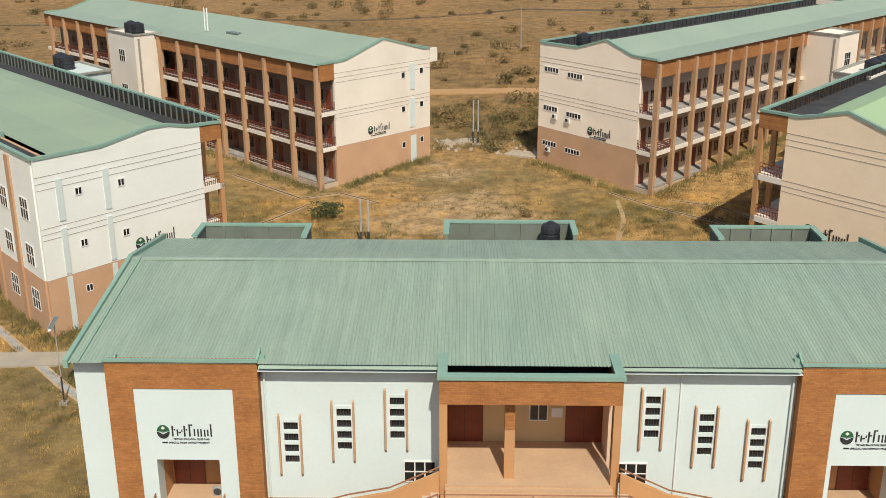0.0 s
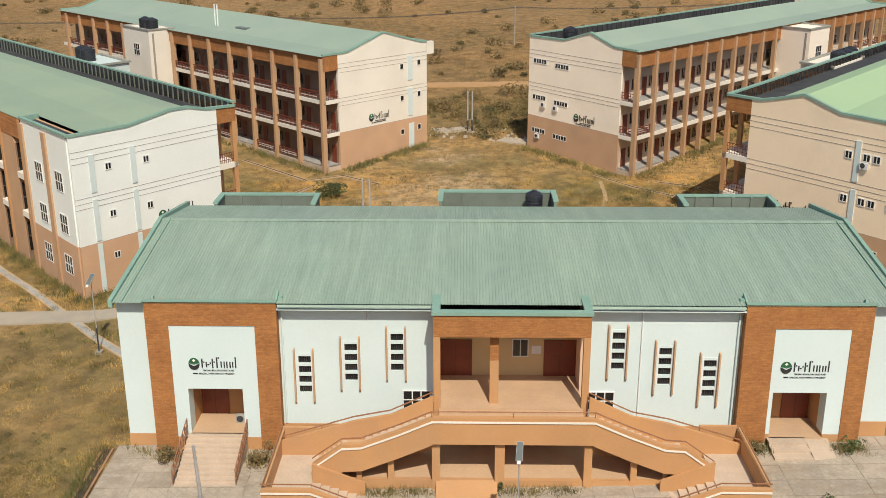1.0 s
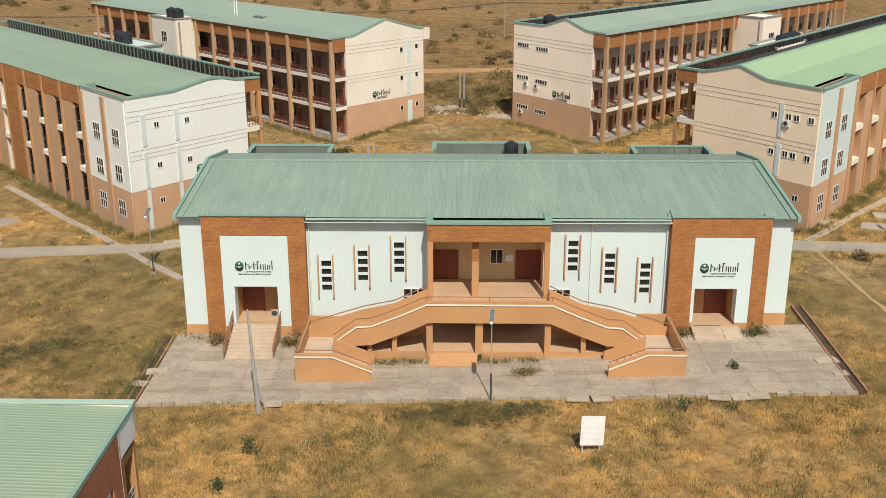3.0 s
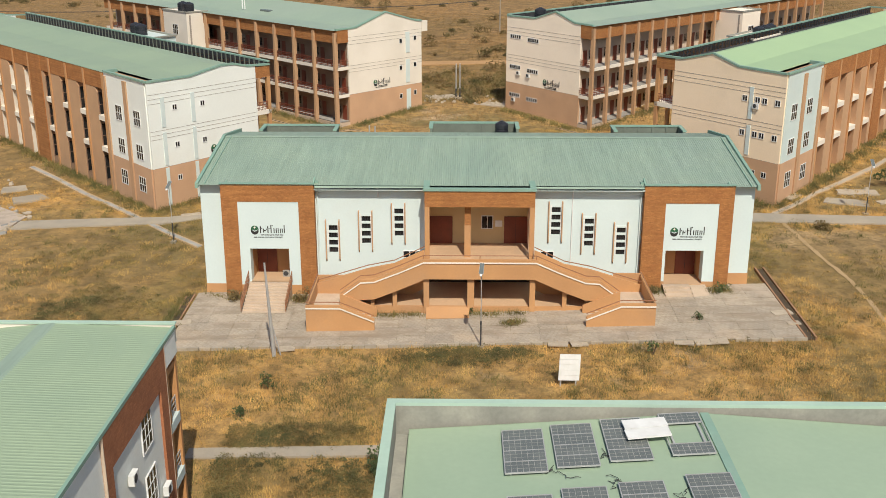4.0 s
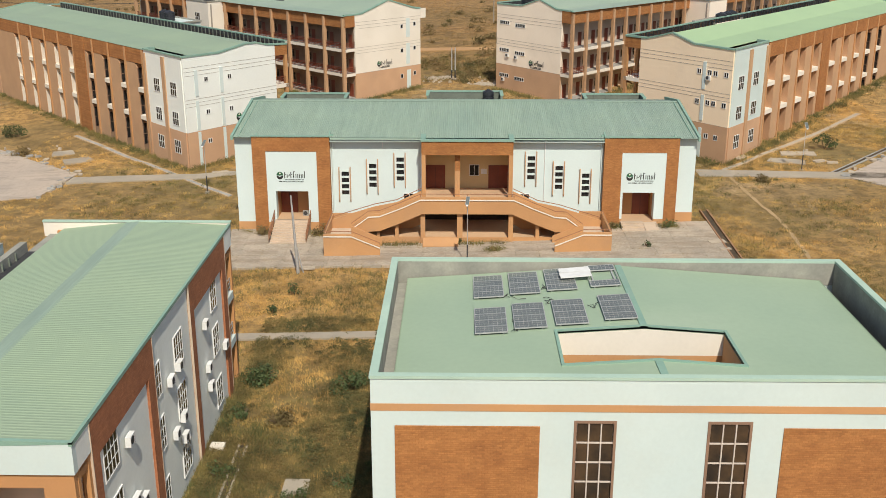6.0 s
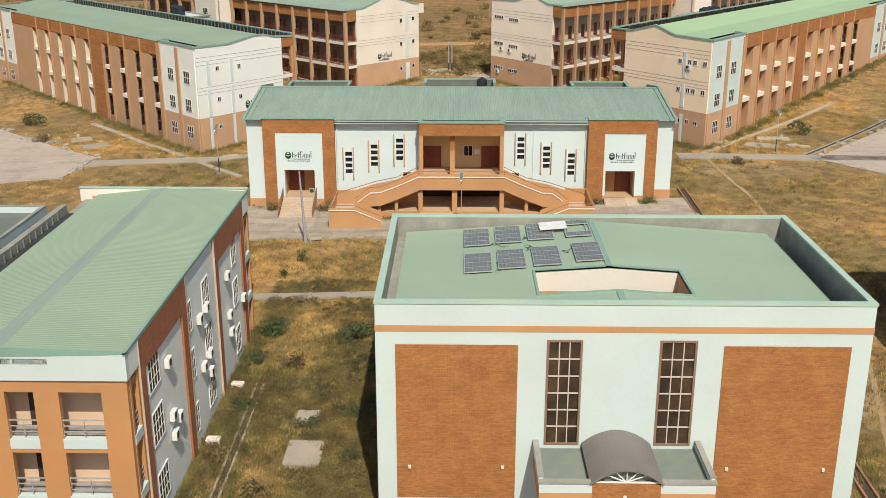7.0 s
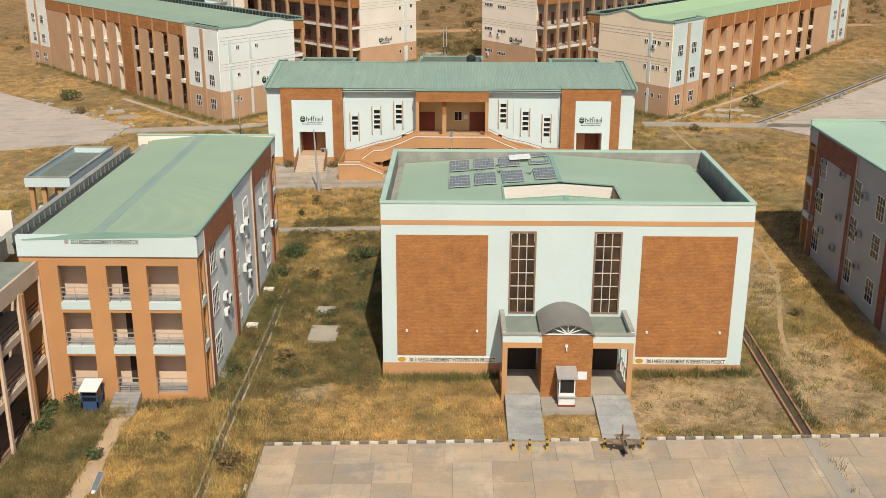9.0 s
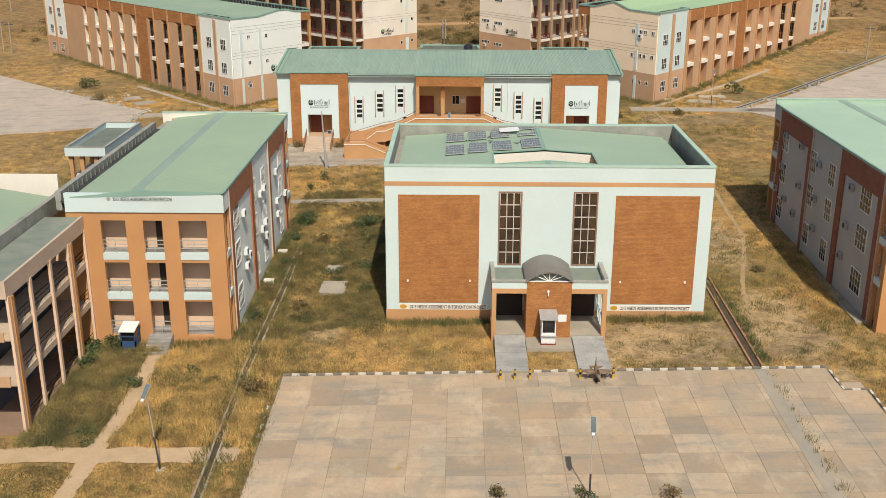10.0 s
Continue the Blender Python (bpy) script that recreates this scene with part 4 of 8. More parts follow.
# ---- lecture hall with a roof light-well ----
def front_hall():
    t = thing("lecture_hall", (11.75, -3, 0.5), "square white three-storey hall with brick panels and green roof", "building")
    x0, x1, y0, y1, zt = -1.32, 24.81, -11.41, 4.7, 13.4
    wins = ((7.76, 9.66), (13.72, 15.70))
    pans = ((-0.26, 6.24), (17.1, 23.76))
    part("front_wall", Shape().pierced(x0, x1, y0, y0 + 0.3, 1.25, zt, [(a, b, 5.2, 11.4) for a, b in wins]), WHITE, t, "white painted front wall")
    part("wall", Shape().box(x0, x0 + 0.3, y0 + 0.3, y1, 1.25, zt).box(x1 - 0.3, x1, y0 + 0.3, y1, 1.25, zt).box(x0 + 0.3, x1 - 0.3, y1 - 0.3, y1, 1.25, zt), WHITE, t)
    part("band", Shape().box(x0 - 0.02, x1 + 0.02, y0 - 0.02, y0 + 0.3, 11.83, 12.18), TAN, t, "tan band below the parapet")
    part("plinth", Shape().box(x0 - 0.04, x1 + 0.04, y0 - 0.04, y1, -0.3, 1.25), TAN, t, "tan plinth")
    for a, b in pans:
        p = part("brick_panel", Shape().box(a, b, y0 - 0.05, y0, 1.87, 11.1), BRICK, t, "large orange brick panel")
        for sx in (a + 0.7, b - 0.7):
            part("wall_light", Shape().box(sx - 0.07, sx + 0.07, y0 - 0.17, y0 - 0.05, 3.74, 3.9), CREAM, p, "small white wall light")
        part("name_band", Shape().box(a, b + 0.75 if a < 0 else b, y0 - 0.035, y0, 1.27, 1.75), CREAM, t)
        part("crest", Shape().prism([(a + 0.32 + 0.3 * math.cos(i * math.pi / 4), 1.52 + 0.2 * math.sin(i * math.pi / 4)) for i in range(8)], y0 - 0.05, y0 - 0.03, "y"), GOLD, t, "small yellow and red crest shape")
        words(t, "2013 NEEDS ASSESSMENT INTERVENTION PROJECT", a + 0.85, y0 - 0.045, 1.36, 0.42, width=6.3 if a < 0 else 5.7)
    for a, b in wins:
        w = part("window", Shape().box(a, a + 0.12, y0 - 0.04, y0 + 0.2, 5.2, 11.4).box(b - 0.12, b, y0 - 0.04, y0 + 0.2, 5.2, 11.4).box(a + 0.12, b - 0.12, y0 - 0.04, y0 + 0.2, 11.28, 11.4).box(a + 0.12, b - 0.12, y0 - 0.04, y0 + 0.2, 5.2, 5.3), mat_frame, t, "tall gridded stair window")
        g = Shape()
        for i in (1, 2):
            x = a + 0.12 + (b - a - 0.24) * i / 3
            g.box(x - 0.028, x + 0.028, y0, y0 + 0.08, 5.3, 11.28)
        for j in range(1, 6):
            z = 5.3 + 5.98 * j / 6
            g.box(a + 0.12, b - 0.12, y0 + 0.005, y0 + 0.075, z - 0.03, z + 0.03)
        part("glazing_bar", g, mat_bar, w)
        for i in range(3):
            for j in range(6):
                xx, zz = a + 0.12 + (b - a - 0.24) * i / 3, 5.3 + 5.98 * j / 6
                part("pane", Shape().box(xx + 0.04, xx + (b - a - 0.24) / 3 - 0.04, y0 + 0.05, y0 + 0.06, zz + 0.045, zz + 0.95), mat_pane, w)
    # parapet coping
    part("coping", Shape().box(x0 - 0.05, x1 + 0.05, y0 - 0.05, y0 + 0.34, zt, zt + 0.14).box(x0 - 0.05, x1 + 0.05, y1 - 0.34, y1 + 0.05, zt, zt + 0.14)
         .box(x0 - 0.05, x0 + 0.34, y0 + 0.34, y1 - 0.34, zt, zt + 0.14).box(x1 - 0.34, x1 + 0.05, y0 + 0.34, y1 - 0.34, zt, zt + 0.14), MINT, t, "pale mint coping")
    part("gutter_floor", Shape().box(x0 + 0.3, 7.3, y0 + 0.3, y1 - 0.3, 11.9, 12.05).box(16.0, x1 - 1.2, y0 + 0.3, y1 - 0.3, 11.9, 12.05)
         .box(7.3, 16.0, y0 + 0.3, -9.2, 11.9, 12.05).box(7.3, 16.0, -4.9, y1 - 0.3, 11.9, 12.05), SCREED, t, "stained screed gutter inside the parapet")
    part("gutter_bed", Shape().box(x1 - 1.2, x1 - 0.3, y0 + 0.3, y1 - 0.3, 11.4, 11.5), GUTTER, t, "black bitumen gutter")
    part("parapet_lining", Shape().box(x0 + 0.3, x1 - 0.3, y1 - 0.34, y1 - 0.3, 12.05, zt).box(x0 + 0.3, x0 + 0.34, y0 + 0.3, y1 - 0.34, 12.05, zt).box(x1 - 0.34, x1 - 0.3, y0 + 0.3, y1 - 0.34, 11.5, zt), SCREED, t, "weathered inner face of the parapet")
    # roof: two low slopes to a ridge along y, with a light-well
    ra, rb, rm, ze, zr = x0 + 0.95, x1 - 1.3, 11.8, 12.45, 13.3
    ya, yb = y0 + 0.5, 4.05
    wa, wb, wy0, wy1 = 7.5, 15.8, -9.0, -5.1

    def rz(x):
        return ze + (zr - ze) * (x - ra) / (rm - ra) if x < rm else ze + (zr - ze) * (rb - x) / (rb - rm)
    s = Shape()

    def plate(xa, xb, a, b):
        s.prism([(xa, rz(xa) - 0.12), (xa, rz(xa)), (xb, rz(xb)), (xb, rz(xb) - 0.12)], a, b, "y")
    plate(ra, wa, ya, yb), plate(wb, rb, ya, yb)
    for a, b in ((ya, wy0), (wy1, yb)):
        plate(wa, rm, a, b), plate(rm, wb, a, b)
    roof = part("roof_plate", s, PALEROOF, t, "low-pitched green metal roof")
    part("ridge_cap", Shape().box(rm - 0.18, rm + 0.18, wy1, yb, zr - 0.02, zr + 0.05).box(rm - 0.18, rm + 0.18, ya, wy0, zr - 0.02, zr + 0.05), TRIM, roof)
    part("fascia", Shape().box(ra - 0.05, ra, ya, yb, 12.05, ze + 0.02).box(rb, rb + 0.05, ya, yb, 12.05, ze + 0.02)
         .prism([(ra, 12.05), (ra, ze), (rm, zr), (rb, ze), (rb, 12.05)], yb - 0.02, yb + 0.04, "y"), ROOF, roof)
    e = Shape()
    for a, b in ((wy0 - 0.15, wy0), (wy1, wy1 + 0.15)):
        e.prism([(wa - 0.15, rz(wa) - 0.1), (wa - 0.15, rz(wa) + 0.08), (rm, zr + 0.08), (wb + 0.15, rz(wb) + 0.08), (wb + 0.15, rz(wb) - 0.1), (rm, zr - 0.1)], a, b, "y")
    e.box(wa - 0.15, wa, wy0, wy1, rz(wa) - 0.1, rz(wa) + 0.08).box(wb, wb + 0.15, wy0, wy1, rz(wb) - 0.1, rz(wb) + 0.08)
    part("well_edge", e, TRIM, roof, "green trim round the light-well")
    part("well_wall", Shape().prism([(wa, 11.75), (wa, rz(wa) - 0.12), (rm, zr - 0.12), (wb, rz(wb) - 0.12), (wb, 11.75)], wy1, wy1 + 0.14, "y").box(wa - 0.14, wa, wy0, wy1, 7, rz(wa) - 0.12), CREAM, t, "cream wall of the light-well")
    part("well_band", Shape().box(wa, wb, wy1, wy1 + 0.14, 11.15, 11.75), TAN, t, "tan band in the light-well")
    part("well_wall", Shape().box(wa, wb, wy1, wy1 + 0.14, 7, 11.15), CREAM, t)
    part("well_wall", Shape().box(wb, wb + 0.14, wy0, wy1, 7, rz(wb) - 0.12), TAN, t)
    part("well_floor", Shape().box(wa, wb, wy0, wy1, 7.0, 7.2), CONCRETE, t)
    # porch
    pa, pb, py = 7.22, 16.2, -15.5
    ba, bb = 9.92, 13.42
    fz = ground_z(11, -15) + 0.45
    p = part("porch", Shape().box(pa, ba, py, py + 0.25, 4.7, 5.25).box(bb, pb, py, py + 0.25, 4.7, 5.25).box(pa, pa + 0.2, py + 0.25, y0, 4.7, 5.4).box(pb - 0.2, pb, py + 0.25, y0, 4.7, 5.4), WHITE, t, "entrance porch with flat roofs and a barrel vault")
    part("coping", Shape().box(pa - 0.06, ba, py - 0.06, py + 0.3, 5.25, 5.36).box(bb, pb + 0.06, py - 0.06, py + 0.3, 5.25, 5.36).box(pa - 0.06, pa + 0.26, py + 0.3, y0, 5.4, 5.5).box(pb - 0.26, pb + 0.06, py + 0.3, y0, 5.4, 5.5), SCREED, p)
    part("flat_roof", Shape().box(pa + 0.2, ba, py + 0.25, y0 - 0.05, 4.85, 5.0).box(bb, pb - 0.2, py + 0.25, y0 - 0.05, 4.85, 5.0), mat_flat, p, "grey-green felt roof")
    part("frame", Shape().box(pa, ba, py - 0.02, py + 0.25, 4.3, 4.7).box(bb, pb, py - 0.02, py + 0.25, 4.3, 4.7).box(pa, pa + 0.35, py - 0.02, py + 0.3, 0, 4.3).box(pb - 0.35, pb, py - 0.02, py + 0.3, 0, 4.3)
         .box(pa, pa + 0.25, py + 0.3, y0, 3.9, 4.7).box(pb - 0.25, pb, py + 0.3, y0, 3.9, 4.7).box(pa, pa + 0.2, py + 0.3, y0, 0, 1.3), TAN, p, "tan door frame")
    for gx_ in (pb - 0.12,):
        s = Shape()
        for i in range(5):
            yy = py + 0.5 + i * 0.85
            s.box(gx_ - 0.05, gx_ + 0.05, yy, yy + 0.08, 0.6, 3.9)
        s.box(gx_ - 0.05, gx_ + 0.05, py + 0.3, y0, 1.9, 2.0).box(gx_ - 0.05, gx_ + 0.05, py + 0.3, y0, 0.4, 0.9)
        part("side_screen", s, WHITE, p)
    part("brick_block", Shape().box(ba, bb, py, py + 3.2, 0, 5.2), BRICK, p, "orange brick block between the doors")
    arc = [(ba - 0.12 + (bb - ba + 0.24) * i / 14, 5.22 + 0.82 * (1 - (i / 7 - 1) ** 2)) for i in range(15)]
    vs = Shape().prism(arc + [(x, z + 0.1) for x, z in arc[::-1]], py - 0.15, y0 - 0.02, "y")
    part("vault", vs, mat_vault, p, "grey-brown barrel-vault canopy")
    part("tympanum", Shape().prism([(x, z - 0.02) for x, z in arc], py + 0.25, py + 0.3, "y"), mat_flat, p)
    fan = Shape().box(ba, bb, py + 0.05, py + 0.12, 5.25, 5.33)
    cx = (ba + bb) / 2
    for a in (32, 60, 90, 120, 148):
        r = 1.0 if a == 90 else 1.3
        fan.tube((cx, py + 0.08, 5.3), (cx + r * math.cos(radians(a)), py + 0.08, 5.3 + min(0.76 - 0.26 * (r * math.cos(radians(a))) ** 2, r * math.sin(radians(a)))), 0.035, n=6)
    part("truss", fan, WHITEMETAL, p, "white fan-shaped truss")
    part("porch_floor", Shape().box(pa + 0.2, pb - 0.2, py + 0.1, y0, fz - 0.3, fz), CONCRETE, p)
    part("hall_opening", Shape().box(pa + 0.4, ba - 0.05, y0 - 0.06, y0 - 0.01, fz, 4.3).box(bb + 0.05, pb - 0.4, y0 - 0.06, y0 - 0.01, fz, 4.3), DARK, p, "dark panel standing for the doorway's unlit inside")
    part("lamp", Shape().tube((11.6, py - 0.02, 4.5), (11.6, py - 0.14, 4.5), 0.1).tube((11.6, py - 0.1, 4.45), (11.6, py - 0.16, 4.15), 0.05), WHITEMETAL, p)
    part("notice", Shape().box(12.45, 13.1, py - 0.03, py, 1.95, 2.55), WHITEMETAL, p, "white notice board")
    return t


mat_pane = mat("brown_glass", (0.02, 0.015, 0.012, 1), (0.085, 0.05, 0.025, 1), 0.14, scale=0.9, fine=3, spread=0.15, bump=0)
mat_bar = mat("pale_metal_bar", (0.60, 0.52, 0.46, 1), (0.52, 0.45, 0.40, 1), 0.6, scale=1, spread=0.08)
mat_frame = mat("brown_metal_frame", (0.27, 0.165, 0.11, 1), (0.22, 0.135, 0.09, 1), 0.6, scale=1, spread=0.08)
mat_flat = mat("felt_roof", (0.22, 0.25, 0.20, 1), (0.17, 0.20, 0.17, 1), 0.85, scale=0.8, spread=0.12, dirt=(0.30, 0.28, 0.24, 1), amount=0.5)
mat_vault = mat("vault_sheet", (0.20, 0.185, 0.165, 1), (0.165, 0.155, 0.14, 1), 0.7, scale=0.6, spread=0.08)
front_hall()


# ---- classroom blocks ----
def class_block(xw, sg, y0, y1, dz, mirror, grey, brick, sheet_m):
    """Three-storey block; local u runs away from the wall at xw (sg: -1 west, 1 east), w along y, z from its floor."""
    def place(p):
        return (xw + sg * p[0], p[1], p[2] + dz)

    def side(p):                      # local x along the wall, -y outward from it
        return (xw + sg * p[1], p[0], p[2] + dz)
    t = thing("classroom_block", (xw + sg * 6, 0, dz), "three-storey orange and grey classroom block with green roof", "building", "classroom blocks")
    W = 12.15
    ST = ((0.41, 3.17), (3.86, 6.41), (7.22, 9.85))
    # long wall: open end bays, brick portals with grey infill, grey middle
    a0, a1, b0, b1 = y0 + 1.9, y0 + 11.4, y0 + 19.0, y1 - 2.3
    body = Shape(place).box(0.02, 0.3, a0, y1 - 2.3, -0.6, 12.0)
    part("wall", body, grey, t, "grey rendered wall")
    for p0, p1 in ((a0, a1), (b0, b1)):
        part("brick_frame", Shape(place).box(-0.12, 0.02, p0, p0 + 0.9, -0.6, 12.0).box(-0.12, 0.02, p1 - 1.1, p1, -0.6, 12.0).box(-0.12, 0.02, p0 + 0.9, p1 - 1.1, 9.95, 12.0), brick, t, "dark red brick frame")
    for q in (a0, a1, b0, b1):
        part("edge_strip", Shape(place).box(-0.14, 0.0, q - 0.03, q + 0.03, -0.6, 12.0), STEP, t)
    wins = [y0 + 3.4, y0 + 11.4 + 0.1 - (0.0 if mirror else 0.0), y0 + 15.5, y0 + 24.3]
    wid = [1.9, 1.15, 1.7, 1.5]
    if mirror:
        wins, wid = [y0 + 4.2, y0 + 12.6, y0 + 17.6, y0 + 26.0], [2.2, 1.5, 2.2, 2.2]
    for zr in (1.1, 4.85, 8.05):
        for wx, ww in zip(wins, wid):
            window(t, lambda p: side((p[0], p[1] * 1.0 - 0.02, p[2])), wx, wx + ww, zr, zr + 1.9, 3 if ww < 1.6 else 4, 3, None, 0.032)
    part("floor_strip", Shape(place).box(-0.9, 0.0, a0, b1, -0.75, -0.35 + 0.2), CONCRETE, t, "concrete apron along the wall")
    # end bays with open balconies
    for e0, e1 in ((y0, a0), (b1, y1)):
        s = Shape(place)
        s.box(-0.03, 0.3, e0 + 0.36, e0 + 0.62, -0.6, 10.5).box(-0.03, 0.3, e1 - 0.3, e1 - 0.02, -0.6, 10.5)
        for lo, hi in ((3.17, 3.86), (6.41, 7.22), (9.85, 10.5)):
            s.box(0.02, 0.28, e0 + 0.62, e1 - 0.3, lo, hi - 0.3)
        part("bay_frame", s, ORANGE, t, "orange end bay")
        for lo in (3.32, 6.65):
            part("balcony_edge", Shape(place).box(-0.06, 0.32, e0 + 0.4, e1 - 0.25, lo, lo + 0.55), WHITE, t)
            railing(t, side, e0 + 0.3, e1 - 0.3, 0.12, lo + 0.55, 0.95, STEEL)
    # front with three stacks of balconies
    cols = ((1.35, 3.52), (4.8, 6.28), (7.64, 9.58))
    part("front_wall", Shape(place).pierced(0.0, W, y0, y0 + 0.35, -0.7, 10.54, [(c[0], c[1], lo, hi) for c in cols for lo, hi in ((0.2, 3.17), (3.32, 6.41), (6.65, 9.85))]), ORANGE, t, "orange painted front with deep balcony openings")
    for c in cols:
        for lo in (3.32, 6.65):
            part("balcony_edge", Shape(place).box(c[0] - 0.03, c[1] + 0.03, y0 - 0.04, y0 + 0.4, lo, lo + 0.54), WHITE, t, "white balcony edge")
    for k, (lo, hi) in enumerate(ST):
        part("balcony_floor", Shape(place).box(0.35, W - 0.3, y0 + 0.35, y0 + 2.4, lo - 0.3, lo - 0.02), mat_boards, t, "grey weathered balcony floor")
        part("back_wall", Shape(place).box(0.35, W - 0.3, y0 + 1.55, y0 + 1.75, lo - 0.02, hi + 0.3), PEACH, t)
        for c in cols:
            railing(t, place, c[0], c[1], y0 + 0.12, lo, 1.0, STEEL, 2)
            if c == cols[1]:
                part("door", Shape(place).box(c[0] - 0.1, c[0] + 0.95, y0 + 1.48, y0 + 1.55, lo, lo + 2.35), DARK, t, "dark panel standing for the open doorway's shade")
    part("fascia", Shape(place).box(-0.1, W, y0 - 0.12, y0 + 0.3, 10.54, 12.0), WHITE, t, "white roof fascia")
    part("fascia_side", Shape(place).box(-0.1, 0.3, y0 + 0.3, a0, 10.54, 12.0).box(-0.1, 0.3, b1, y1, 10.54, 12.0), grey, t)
    if not mirror:
        words(t, "2013 NEEDS ASSESSMENT INTERVENTION", xw - 8.4, y0 - 0.13, 11.45 + dz, 0.42, width=4.55)
        part("crest", Shape(place).prism([(8.7 + 0.16 * math.cos(i * math.pi / 4), 11.6 + 0.17 * math.sin(i * math.pi / 4)) for i in range(8)], y0 - 0.14, y0 - 0.12, "y"), WORNMETAL, t)
    # roof
    def tilted(p):
        return place((p[1], p[0], p[2]))
    zr, xe, ze, zu = (12.4, 11.1, 12.0, 12.5) if mirror else (12.22, 11.6, 11.68, 12.18)
    roof = part("roof", ribbed(tilted, y0 + 0.1, y1 - 0.1, 0.05, 0.24, 0.014, [(0.05, 12.02), (6.3, zr)]), sheet_m, t, "green ribbed metal roof")
    part("roof", ribbed(tilted, y0 + 0.1, y1 - 0.1, 0.05, 0.24, 0.014, [(6.3, zr), (xe, ze)]), sheet_m, t)
    part("ridge_cap", Shape(place).prism([(6.1, zr - 0.01), (6.3, zr + 0.035), (7.1, zr - 0.04), (7.1, zr - 0.07)], y0 + 0.1, y1 - 0.12, "y"), HALLROOF, roof)
    part("eave_trim", Shape(place).box(-0.14, 0.02, y0 - 0.14, y1, 11.9, 12.1), TRIM, roof, "green eave trim")
    part("verge_trim", Shape(place).prism([(-0.14, 12.0), (-0.14, 12.08), (6.3, zr + 0.05), (xe + 0.1, ze + 0.08), (xe + 0.1, ze)], y0 - 0.14, y0 + 0.08, "y"), TRIM, roof)
    part("gutter", Shape(place).box(xe, 12.6, y0 + 0.3, y1 - 4, ze - 0.5, ze - 0.38), GUTTER, t, "dark gutter")
    part("gutter_end", Shape(place).box(xe, 12.6, y1 - 4, y1 - 0.1, ze - 0.5, ze - 0.38), SCREED, t)
    part("parapet", Shape(place).box(12.6, 13.05, y0 + 0.5, y1 - 4, 10.5, ze + 0.3), SCREED, t, "weathered grey parapet")
    posts = Shape(place)
    for i in range(24):
        yy = y0 + 1 + i * (y1 - y0 - 6) / 24
        posts.box(12.5, 12.6, yy, yy + 0.12, ze - 0.4, ze + 0.15)
    part("parapet_ribs", posts, mat_moss, t)
    part("far_wall", Shape(place).box(12.0, 12.3, y0 + 2.4, y1, -0.6, ze - 0.5).box(0.3, 12.0, y1 - 0.3, y1, -0.6, ze - 0.1), ORANGE, t)
    part("rear_upstand", Shape(place).box(-0.1, 13.0, y1 - 0.08, y1 + 0.15, ze - 0.55, zu), sheet_m if mirror else CREAM, t, "rear parapet")
    part("rear_coping", Shape(place).box(-0.16, 13.05, y1 - 0.14, y1 + 0.2, zu, zu + 0.08), MINT, t)
    return t, side


mat_boards = mat("grey_boards", (0.36, 0.34, 0.31, 1), (0.24, 0.23, 0.22, 1), 0.9, scale=1.5, fine=10, spread=0.2)
_, SIDE_L = class_block(-13.55, -1, -14.86, 16.0, 0.0, False, GREYWALL, REDBRICK, ROOF)
_, SIDE_R = class_block(37.5, 1, -15.2, 15.9, 1.4, True, GREYSHADED, SHADEDBRICK, MINTROOF)
for wy, wz in ((7.2, 7.9), (7.3, 4.9), (7.5, 3.5), (12.0, 4.4), (0.9, 8.0), (-0.9, 7.9), (1.0, 4.7), (-0.7, 4.5), (0.9, 3.4), (-8.3, 8.3), (-8.2, 4.9), (-8.1, 3.6), (-7.0, 4.2)):
    aircon(SIDE_L, wy, wz)
for wy, wz in ((11.3, 9.4), (6.6, 9.4), (11.6, 6.2), (6.3, 5.6), (12.9, 3.6), (10.2, 3.2), (7.0, 2.6), (1.3, 8.9), (1.6, 5.6), (1.2, 2.9), (-6.9, 9.0), (-6.6, 5.6), (-6.2, 2.8)):
    aircon(SIDE_R, wy, wz, "weathered grey wall-mounted air-conditioner outdoor unit", m=WORNMETAL)


